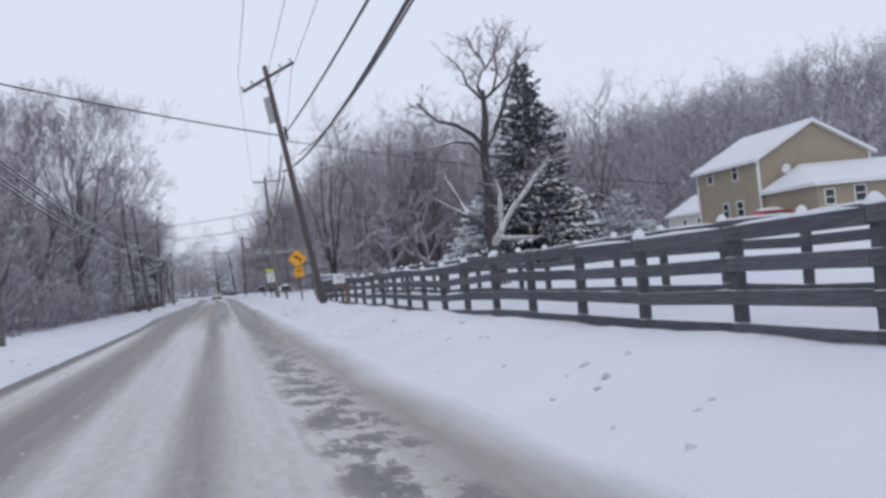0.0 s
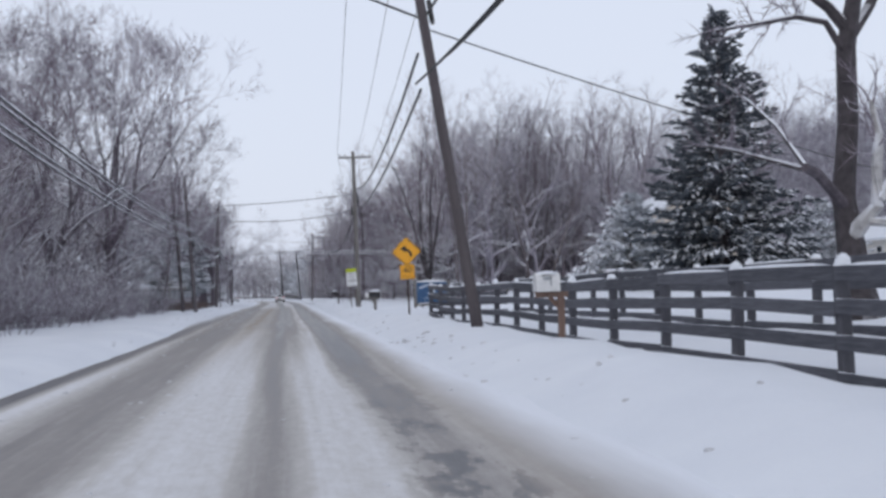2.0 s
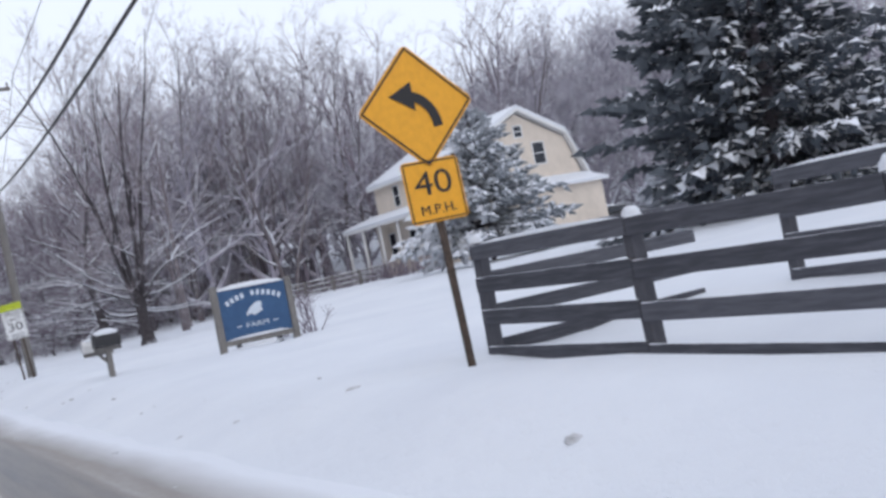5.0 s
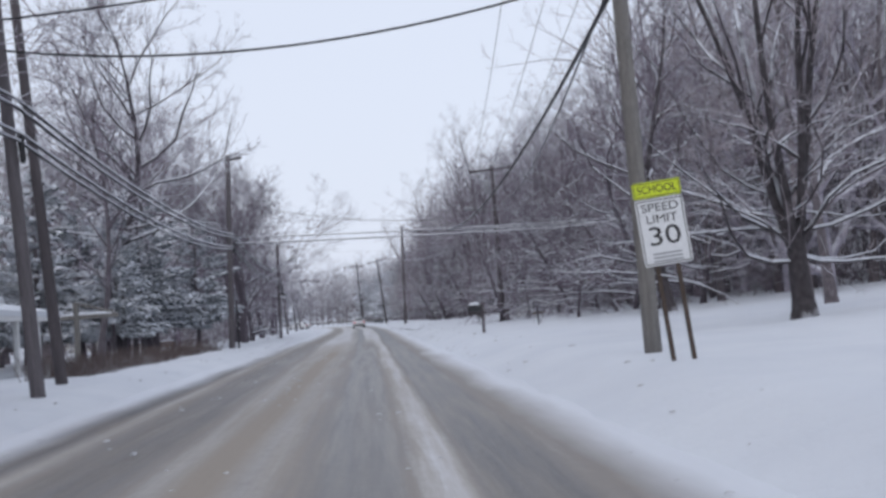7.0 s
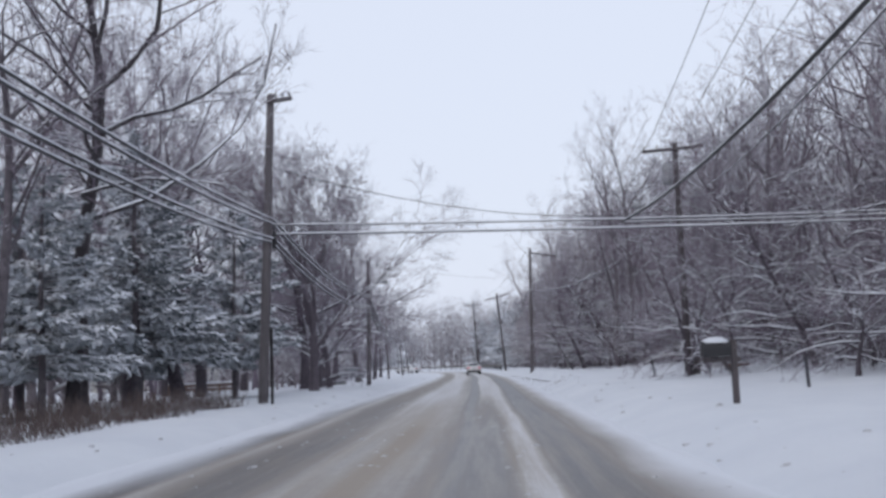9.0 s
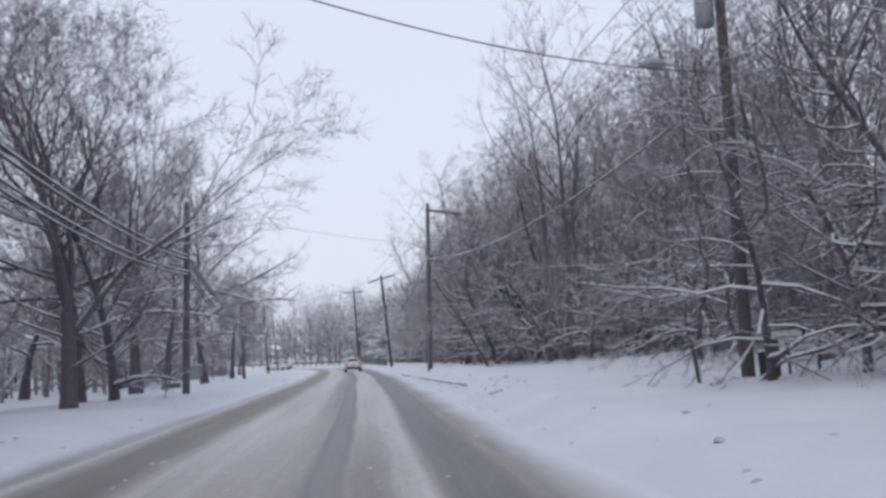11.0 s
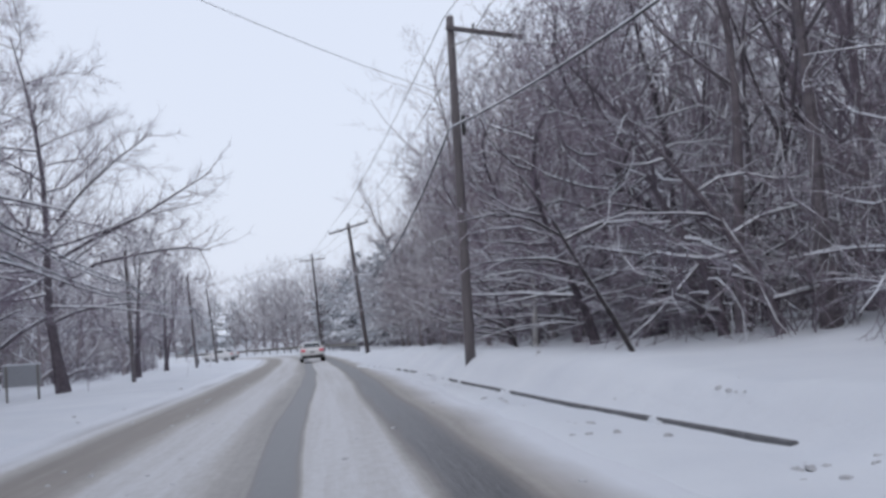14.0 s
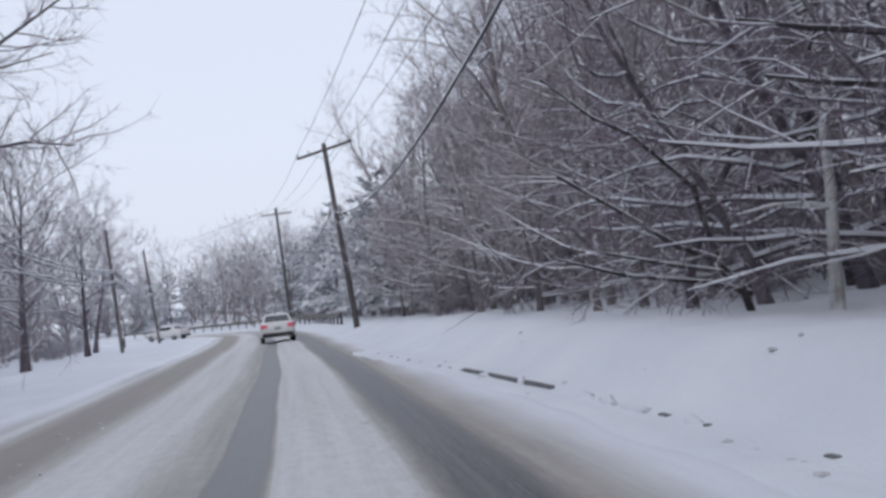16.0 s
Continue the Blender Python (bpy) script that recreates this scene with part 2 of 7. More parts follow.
M_RUST = rough_mat("rusty_sign_post", (0.035, 0.028, 0.025), (0.12, 0.085, 0.065), 9.0, 0.7, 0.3)
M_YELLOW = plain_mat("amber_sign_face", (0.86, 0.40, 0.02), 0.45)
M_LIME = plain_mat("lime_sign_face", (0.68, 0.80, 0.03), 0.45)
M_WHITE = plain_mat("white_sign_face", (0.78, 0.79, 0.80), 0.45)
M_BLACK = plain_mat("black_print", (0.015, 0.014, 0.015), 0.5)
M_BLUE = rough_mat("blue_painted_board", (0.018, 0.062, 0.15), (0.035, 0.10, 0.215), 3.0, 0.5)
M_SIGNTXT = plain_mat("pale_lettering", (0.62, 0.68, 0.75), 0.5)
M_TAN = siding_mat("mustard_siding", (0.33, 0.285, 0.21))
M_CREAM = siding_mat("cream_siding", (0.71, 0.625, 0.535))
M_PALEWALL = siding_mat("pale_grey_siding", (0.62, 0.60, 0.57))
M_TRIM = plain_mat("white_trim", (0.76, 0.76, 0.76), 0.5)
M_DARKGLASS = plain_mat("dark_window_glass", (0.03, 0.035, 0.045), 0.08)
M_WBOX = plain_mat("white_mailbox_metal", (0.70, 0.70, 0.70), 0.4, 0.1)
M_KBOX = plain_mat("black_mailbox_metal", (0.03, 0.03, 0.034), 0.4, 0.2)
M_RED = plain_mat("red_paint", (0.45, 0.03, 0.03), 0.4)
M_CARWHITE = plain_mat("dirty_white_car_paint", (0.70, 0.70, 0.71), 0.3)
M_TAIL = plain_mat("lit_tail_lamp", (0.75, 0.09, 0.14), 0.3, 0, 0.08)
M_RUBBER = plain_mat("tyre_rubber", (0.02, 0.02, 0.02), 0.8)
M_RIM = plain_mat("wheel_rim", (0.35, 0.35, 0.36), 0.4, 0.8)
M_BUMPER = plain_mat("dark_plastic", (0.03, 0.03, 0.033), 0.6)


# ---- mesh helpers ----
class Shape:
    """Collects vertices and faces, then becomes one mesh."""

    def __init__(self):
        self.v, self.f = [], []

    def add(self, verts, faces):
        k = len(self.v)
        self.v.extend(tuple(p) for p in verts)
        self.f.extend(tuple(i + k for i in f) for f in faces)
        return self

    def box(self, x0, y0, z0, x1, y1, z1, m=None, taper=0.0):
        t = taper
        c = [(x0, y0, z0), (x1, y0, z0), (x1, y1, z0), (x0, y1, z0),
             (x0 + t, y0 + t, z1), (x1 - t, y0 + t, z1), (x1 - t, y1 - t, z1), (x0 + t, y1 - t, z1)]
        if m is not None:
            c = [m @ Vector(p) for p in c]
        return self.add(c, [(3, 2, 1, 0), (4, 5, 6, 7), (0, 1, 5, 4), (1, 2, 6, 5), (2, 3, 7, 6), (3, 0, 4, 7)])

    def bevel_box(self, x0, y0, z0, x1, y1, z1, b=0.01, m=None):
        """A box with chamfered edges."""
        vs, fs = [], []
        rings = ((z0, b), (z0 + b, 0), (z1 - b, 0), (z1, b))
        for z, s in rings:
            for cx, cy in ((x0 + b, y0 + s), (x1 - b, y0 + s), (x1 - s, y0 + b), (x1 - s, y1 - b),
                           (x1 - b, y1 - s), (x0 + b, y1 - s), (x0 + s, y1 - b), (x0 + s, y0 + b)):
                vs.append((cx, cy, z))
        for r in range(3):
            for i in range(8):
                j = (i + 1) % 8
                fs.append((r * 8 + i, r * 8 + j, r * 8 + 8 + j, r * 8 + 8 + i))
        fs += [tuple(range(7, -1, -1)), tuple(range(24, 32))]
        if m is not None:
            vs = [m @ Vector(p) for p in vs]
        return self.add(vs, fs)

    def tube(self, pts, radii, sides=6, cap=True):
        pts = [Vector(p) for p in pts]
        n = len(pts)
        k = len(self.v)
        ref = Vector((0, 0, 1))
        for i, p in enumerate(pts):
            d = (pts[min(i + 1, n - 1)] - pts[max(i - 1, 0)])
            if d.length < 1e-6:
                d = Vector((0, 0, 1))
            d.normalize()
            a = d.cross(ref if abs(d.z) < 0.97 else Vector((1, 0, 0))).normalized()
            b = a.cross(d)
            r = radii[i] if hasattr(radii, "__len__") else radii
            for s in range(sides):
                w = 2 * math.pi * s / sides + math.pi / 2
                q = p + (a * math.cos(w) + b * math.sin(w)) * r
                self.v.append((q.x, q.y, q.z))
        for i in range(n - 1):
            for s in range(sides):
                t = (s + 1) % sides
                self.f.append((k + i * sides + s, k + i * sides + t, k + (i + 1) * sides + t, k + (i + 1) * sides + s))
        if cap:
            self.f.append(tuple(k + s for s in range(sides - 1, -1, -1)))
            self.f.append(tuple(k + (n - 1) * sides + s for s in range(sides)))
        return self

    def cone(self, p, d, r):
        """A three-sided spike: a twig from p along d, r thick at its foot."""
        k = len(self.v)
        a = d.cross(Vector((0.31, 0.17, 0.93)))
        a = a * (r / max(a.length, 1e-6))
        c = a.cross(d) * (1 / max(d.length, 1e-6))
        for q in (p + a, p - a * 0.5 + c * 0.87, p - a * 0.5 - c * 0.87, p + d):
            self.v.append((q.x, q.y, q.z))
        self.f += [(k, k + 1, k + 3), (k + 1, k + 2, k + 3), (k + 2, k, k + 3)]
        return self

    def lump(self, x, y, z, rx, ry, rz, rng, sides=7, rings=3, rough=0.2):
        """A dome-like lump resting on z."""
        k = len(self.v)
        for i in range(rings):
            a = math.pi / 2 * i / rings
            for s in range(sides):
                w = 2 * math.pi * s / sides
                e = 1 + rng.uniform(-rough, rough)
                self.v.append((x + rx * math.cos(w) * math.cos(a) * e, y + ry * math.sin(w) * math.cos(a) * e, z + rz * math.sin(a) * e))
        self.v.append((x, y, z + rz))
        for i in range(rings - 1):
            for s in range(sides):
                t = (s + 1) % sides
                self.f.append((k + i * sides + s, k + i * sides + t, k + (i + 1) * sides + t, k + (i + 1) * sides + s))
        for s in range(sides):
            self.f.append((k + (rings - 1) * sides + s, k + (rings - 1) * sides + (s + 1) % sides, k + rings * sides))
        return self

    def prism(self, outline, axis, a, b):
        """An outline of (u, z) drawn out along x or y from a to b."""
        n = len(outline)
        put = (lambda u, w, z: (w, u, z)) if axis == "x" else (lambda u, w, z: (u, w, z))
        vs = [put(u, a, z) for u, z in outline] + [put(u, b, z) for u, z in outline]
        fs = [tuple(range(n)), tuple(range(2 * n - 1, n - 1, -1))]
        fs += [(i, i + n, (i + 1) % n + n, (i + 1) % n) for i in range(n)]
        return self.add(vs, fs)

    def mesh(self, name, mat, smooth=False):
        me = bpy.data.meshes.new(name)
        me.from_pydata(self.v, [], self.f)
        me.materials.append(mat)
        me.update()
        if len(self.f) < 700:
            bm = bmesh.new()
            bm.from_mesh(me)
            bmesh.ops.recalc_face_normals(bm, faces=bm.faces)
            bm.to_mesh(me)
            bm.free()
        if smooth:
            me.polygons.foreach_set("use_smooth", [True] * len(me.polygons))
        return me


def part(name, shape, mat, parent=None, label="", smooth=False):
    me = shape.mesh(name, mat, smooth) if isinstance(shape, Shape) else shape
    ob = new(name, me)
    if parent is not None:
        ob.parent = parent
    return tagged(ob, label)


def thing(name, label, category, group="", kind="", at=None):
    ob = new(name)
    if at is not None:
        ob.matrix_basis = at
    return tagged(ob, label, category, group, kind)


# ---- the lie of the land ----
def sstep(x, a, b):
    t = np.clip((x - a) / (b - a), 0.0, 1.0)
    return t * t * (3 - 2 * t)


def bend(y):
    """How far the road's middle has swung to the west at y."""
    y = np.asarray(y, float)
    return -np.clip(y - 165, 0, 200) ** 2 / 3400 - np.clip(y - 255, 0, 120) ** 2 / 260


def road_left(y):
    return -2.15 - 1.0 * sstep(y, 45, 88)


ROAD_RIGHT = 4.35


KERB_Y = [155.3, 158, 162.5, 166.6, 169.5, 173, 176, 179, 182, 185.2, 190, 198]
KERB_X = [5.88, 5.70, 5.38, 5.24, 5.10, 4.97, 4.93, 4.84, 4.68, 4.48, 4.12, 3.55]


def ground(x, y):
    x, y = np.asarray(x, float), np.asarray(y, float)
    u = x - bend(y)
    wav = 0.05 * np.sin(y * 0.9 + 1.3 * np.sin(y * 0.37)) + 0.04 * np.sin(y * 2.1 + 3 * u)
    foot = np.interp(y, [140, 150, 160, 172, 186, 200], [0.0, 1.15, 1.25, 0.9, 0.75, 0.6])
    bank_r = sstep(u, ROAD_RIGHT - 0.5 + foot, ROAD_RIGHT + 1.5 + foot * 0.6) * 0.48 + sstep(u, 6.4, 8.0) * 0.03 - 0.06
    bank_r = bank_r + 0.13 * sstep(u, ROAD_RIGHT - 0.3, ROAD_RIGHT + 0.2) * sstep(y, 140, 150)
    bank_r = bank_r - (0.13 + 0.07 * sstep(y, 15, 28)) * sstep(u, 6.5, 7.1) * sstep(-u, -11, -8) * (1 - sstep(y, 56, 62))
    bank_r = bank_r + 0.17 * sstep(u, 5.15, 5.75) * (1 - sstep(u, 6.5, 9.0)) * sstep(y, 156, 168) * (1 - sstep(y, 200, 215))
    rise_r = 0.75 * sstep(u, 8, 26) + 0.4 * sstep(u, 24, 36)
    hill = 10.5 * sstep(u, 50, 102) + 14 * sstep(u, 100, 400)
    woods = (0.22 * sstep(u, 9, 16) + 5 * sstep(u, 16, 70)) * sstep(y, 112, 135)
    left = road_left(y) - u
    bank_l = sstep(left, -0.5, 0.8) * (0.36 - 0.22 * sstep(y, 130, 190)) - 0.06 + wav * sstep(left, 0, 1) * 0.6 - 0.25 * sstep(left, 4.0, 9.0) * sstep(y, 60, 150)
    right = np.where(u > 0.6, bank_r + rise_r + hill + woods + wav * sstep(u, ROAD_RIGHT, ROAD_RIGHT + 1) * 0.7, -0.06)
    z = np.where(u > 0.6, right, bank_l + 10 * sstep(left, 60, 240))
    # the snow lies level along the kerb
    d = x - np.interp(y, KERB_Y, KERB_X)
    near = sstep(d, -0.75, -0.35) * (1 - sstep(d, 0.15, 0.62)) * sstep(y, 151, 155) * (1 - sstep(y, 198, 204))
    return z + (0.045 + 0.065 * sstep(d, -0.05, 0.25) - z) * near


def gz(x, y):
    return float(ground(x, y))


def grid_mesh(name, xs, ys, zf, mat, smooth=True):
    X, Y = np.meshgrid(xs, ys)
    Z = zf(X, Y)
    nx, ny = len(xs), len(ys)
    co = np.stack([X, Y, Z], -1).reshape(-1, 3)
    i = np.arange(nx * ny).reshape(ny, nx)
    q = np.stack([i[:-1, :-1], i[:-1, 1:], i[1:, 1:], i[1:, :-1]], -1).reshape(-1, 4)
    me = raw_mesh(name, co, q, mat)
    if smooth:
        me.polygons.foreach_set("use_smooth", np.ones(len(q), bool))
    return me


def raw_mesh(name, co, faces, mat):
    """A mesh straight from arrays; all faces have as many corners."""
    me = bpy.data.meshes.new(name)
    k = faces.shape[1]
    me.vertices.add(len(co))
    me.vertices.foreach_set("co", np.asarray(co, np.float32).ravel())
    me.loops.add(faces.size)
    me.loops.foreach_set("vertex_index", faces.astype(np.int32).ravel())
    me.polygons.add(len(faces))
    me.polygons.foreach_set("loop_start", np.arange(0, faces.size, k, dtype=np.int32))
    me.materials.append(mat)
    me.update(calc_edges=True)
    return me


xs = np.concatenate([[-2500, -900, -400], np.arange(-240, -60, 20), np.arange(-60, -16, 3), np.arange(-16, 3, 0.5), np.arange(3, 7, 0.2), np.arange(7, 14, 0.5), np.arange(14, 60, 2.0), np.arange(60, 260, 20), [400, 900, 2500]])
ys = np.concatenate([[-2500, -800, -200, -80], np.arange(-40, 200, 1.4), np.arange(200, 420, 1.5), np.arange(420, 600, 20), [800, 1500, 3000]])
tagged(new("ground", grid_mesh("ground", xs, ys, ground, M_SNOW)), "snow-covered ground and verges rising to a wooded slope", "ground", kind="structure")
scene.objects["ground"]["kind"] = "structure"

us = np.arange(-4.6, 5.1, 0.18)
vs = np.concatenate([np.arange(-60, 240, 0.75), np.arange(240, 380, 1.0)])


def road_z(U, V):
    rut = np.zeros_like(U)
    for mid, half in ((1.28, 0.35), (2.95, 0.45), (-0.62, 0.4), (-1.75, 0.45)):
        rut = np.maximum(rut, np.exp(-((U - mid) / half) ** 2))
    rag = 0.5 * np.sin(V * 3.1 + 4 * np.sin(V * 0.7) + U * 5) + 0.5 * np.sin(V * 7.3 + U * 11 + 2 * np.sin(V * 1.9))
    wob = 0.05 * np.sin(1.1 * V + 2 * np.sin(0.43 * V)) + 0.03 * np.sin(3.7 * V + 1.5 * np.sin(1.3 * V))
    return 0.03 - 0.028 * rut + 0.004 * rag * (1 - rut) + 0.06 * sstep(np.abs(U - 0.65), 3.3, 3.9) - 0.2 * sstep(U + wob, 4.1, 4.9) - 0.2 * sstep(road_left(V) - U + wob, -0.1, 0.6)


U, V = np.meshgrid(us, vs)
co = np.stack([U + bend(V), V, road_z(U, V)], -1).reshape(-1, 3)
idx = np.arange(U.size).reshape(U.shape)
quads = np.stack([idx[:-1, :-1], idx[:-1, 1:], idx[1:, 1:], idx[1:, :-1]], -1).reshape(-1, 4)
road_me = raw_mesh("road", co, quads, M_ROAD)
road_me.polygons.foreach_set("use_smooth", np.ones(len(quads), bool))
lane = road_me.uv_layers.new(name="lane")
lane.data.foreach_set("uv", np.stack([U, V], -1).reshape(-1, 2)[quads.ravel()].astype(np.float32).ravel())
tagged(new("road", road_me), "two-lane road under packed snow with slushy bare wheel tracks", "road", kind="structure")


# ---- trees ----
def wander(rng, p, d, length, n, bendy, lift):
    """A crooked line of n + 1 points from p along d."""
    pts = [Vector(p)]
    d = Vector(d).normalized()
    for _ in range(n):
        d = (d + Vector((rng.uniform(-bendy, bendy), rng.uniform(-bendy, bendy), rng.uniform(-bendy, bendy) + lift))).normalized()
        pts.append(pts[-1] + d * (length / n))
    return pts


def along(pts, t):
    f = t * (len(pts) - 1)
    i = min(int(f), len(pts) - 2)
    p = pts[i].lerp(pts[i + 1], f - i)
    return p, (pts[i + 1] - pts[i]).normalized()


def side_way(rng, d, angle):
    """A way that leaves d by about angle, to any side."""
    ref = Vector((0, 0, 1)) if abs(d.z) < 0.9 else Vector((1, 0, 0))
    a = d.cross(ref).normalized()
    b = a.cross(d)
    w = rng.uniform(0, 2 * math.pi)
    return d * math.cos(angle) + (a * math.cos(w) + b * math.sin(w)) * math.sin(angle)


def sweep(rng, p, d, length, n, bendy, lift):
    """A smoothly curving line of n + 1 points from p along d: its bends carry on from joint to joint."""
    pts = [Vector(p)]
    d = Vector(d).normalized()
    turn = Vector()
    for _ in range(n):
        turn = turn * 0.55 + Vector((rng.gauss(0, bendy), rng.gauss(0, bendy), rng.gauss(0, bendy) * 0.8))
        d = (d + turn + Vector((0, 0, lift))).normalized()
        pts.append(pts[-1] + d * (length / n))
    return pts


def fan_way(d, angle, w):
    """A way that leaves d by angle, towards the side w (radians round d)."""
    ref = Vector((0, 0, 1)) if abs(d.z) < 0.9 else Vector((1, 0, 0))
    a = d.cross(ref).normalized()
    b = a.cross(d)
    return d * math.cos(angle) + (a * math.cos(w) + b * math.sin(w)) * math.sin(angle)


def spray(fine, rng, p, d, length, r, side, lift):
    """A thin shoot with side twigs to both hands, lying roughly in one plane."""
    fine.cone(p, d * length, r)
    w = rng.uniform(0, 6.28)
    for k in range(side):
        q = p + d * (length * (0.2 + 0.55 * rng.random()))
        fine.cone(q, fan_way(d, radians(rng.uniform(26, 52)), w + math.pi * k + rng.gauss(0, 0.4)) * (length * rng.uniform(0.35, 0.65)) + Vector((0, 0, lift * length)), r * 0.8)


def snow_line(snow, pts, radii, rng):
    """Snow lying along the upper side of a limb, broken where the limb climbs steeply."""
    run, rad = [], []
    for i, p in enumerate(pts):
        d = (pts[min(i + 1, len(pts) - 1)] - pts[max(i - 1, 0)]).normalized()
        lies = abs(d.z) < 0.72 and rng.random() < 0.9
        if lies:
            run.append(p + Vector((0, 0, radii[i] * 0.7 + 0.003)))
            rad.append(min(radii[i] * 0.68 + 0.003, 0.036))
        if len(run) > 1 and (not lies or i == len(pts) - 1):
            snow.tube(run, [a * (0.5 if k in (0, len(run) - 1) else 1) for k, a in enumerate(rad)], 4, False)
        if not lies:
            run, rad = [], []


def bare_tree_shapes(seed, h, r, limbs=13, subs=6, twigs=10, first=0.25, spread=50, forks=1, lift=0.06, droop=0.0, lean=0.06, twig_len=1.0, fat=1.0, cap=True, taper=0.30, reach=0.46, far=False, dome=0.0, crook=0.09, side=2, snow=None):
    """Wood (trunk and limbs) and twigs of a leafless tree: the stem dissolves into curving limbs, these into branches and sprays of thin twigs."""
    rng = random.Random(seed)
    wood, fine = Shape(), Shape()
    stems = []
    base = Vector((0, 0, -0.3))
    for k in range(forks):
        w = k * 6.28 / forks + rng.uniform(-0.3, 0.3)
        d = Vector((rng.uniform(-lean, lean), rng.uniform(-lean, lean), 1)) if forks == 1 else Vector((math.cos(w) * 0.26, math.sin(w) * 0.26, 1))
        pts = sweep(rng, base + (d * 0.3 if k else Vector()), d, h * 0.9 * (1 if not k else rng.uniform(0.75, 0.97)), 8, crook * 0.55, 0.03)
        rr = [r * (1.35 if i == 0 and not k else 1) * (1 - 0.94 * (i / 8) ** 0.8) * (1 if forks == 1 else 0.72) + 0.006 for i in range(9)]
        wood.tube(pts[::2] if far else pts, rr[::2] if far else rr, 5 if far else 7, cap)
        stems.append((pts, rr))
    w = rng.uniform(0, 6.28)
    for pts, rr in stems:
        n1 = int(limbs / (1 if forks == 1 else forks * 0.7))
        for i in range(n1):
            t = first + (0.985 - first) * (i + rng.random() * 0.8) / n1
            p, d = along(pts, t)
            tn = (t - first) / (1 - first)
            ang = radians(rng.uniform(spread - 14, spread + 14) * (1.12 - 0.45 * tn))
            ln = h * max(reach - taper * tn, 0.13) * rng.uniform(0.65, 1.15)
            if dome:
                ln = h * dome * (0.5 + 0.5 * math.sin(math.pi * (0.12 + 0.78 * tn))) * rng.uniform(0.72, 1.15)
            r1 = max(rr[min(8, int(t * 8))] * rng.uniform(0.38, 0.58), 0.012) * fat
            w += 2.4 + rng.gauss(0, 0.5)
            limb = sweep(rng, p, fan_way(d, ang, w), ln, 5, 0.07 + crook * 0.9, lift - droop * (1 - t))
            rl = [r1 * (1 - 0.87 * j / 5) + 0.005 for j in range(6)]
            wood.tube([limb[0], limb[3], limb[5]] if far else limb, [rl[0], rl[3], rl[5]] if far else rl, 3 if far else 4, False)
            if snow is not None:
                snow_line(snow, limb, rl, rng)
            w2 = rng.uniform(0, 6.28)
            for j in range(subs):
                tt = 0.14 + 0.84 * (j + rng.random()) / subs
                q, dd = along(limb, min(tt, 0.99))
                l2 = ln * rng.uniform(0.30, 0.56) * (1.15 - 0.62 * tt)
                r2 = max(r1 * (1 - 0.82 * tt) * 0.5, 0.006) * fat
                w2 += math.pi + rng.gauss(0, 0.7)
                sub = sweep(rng, q, fan_way(dd, radians(rng.uniform(30, 58)), w2), l2, 3, 0.13, lift * 1.2 - droop)
                if far:
                    fine.cone(sub[0], sub[2] - sub[0], r2)
                else:
                    fine.tube(sub, [r2, r2 * 0.75, r2 * 0.5, 0.004], 3, False)
                    if snow is not None and j % 2:
                        snow_line(snow, sub, [r2, r2 * 0.8, r2 * 0.6, 0.005], rng)
                for k in range(twigs):
                    q3, d3 = along(sub, 0.12 + 0.87 * (k + rng.random()) / twigs)
                    l3 = rng.uniform(0.35, 0.85) * twig_len * (0.45 + h / 26)
                    way = side_way(rng, d3, radians(rng.uniform(20, 58))) + Vector((0, 0, lift * 2 - droop))
                    if far:
                        way = way.normalized() * l3
                        fine.cone(q3, way, 0.007 * fat + r2 * 0.06)
                        fine.cone(q3 + way * 0.4, side_way(rng, way.normalized(), radians(rng.uniform(25, 50))) * (l3 * 0.6), 0.006 * fat)
                    else:
                        spray(fine, rng, q3, way.normalized(), l3, 0.0082 * fat + r2 * 0.06, side, lift)
    return wood, fine


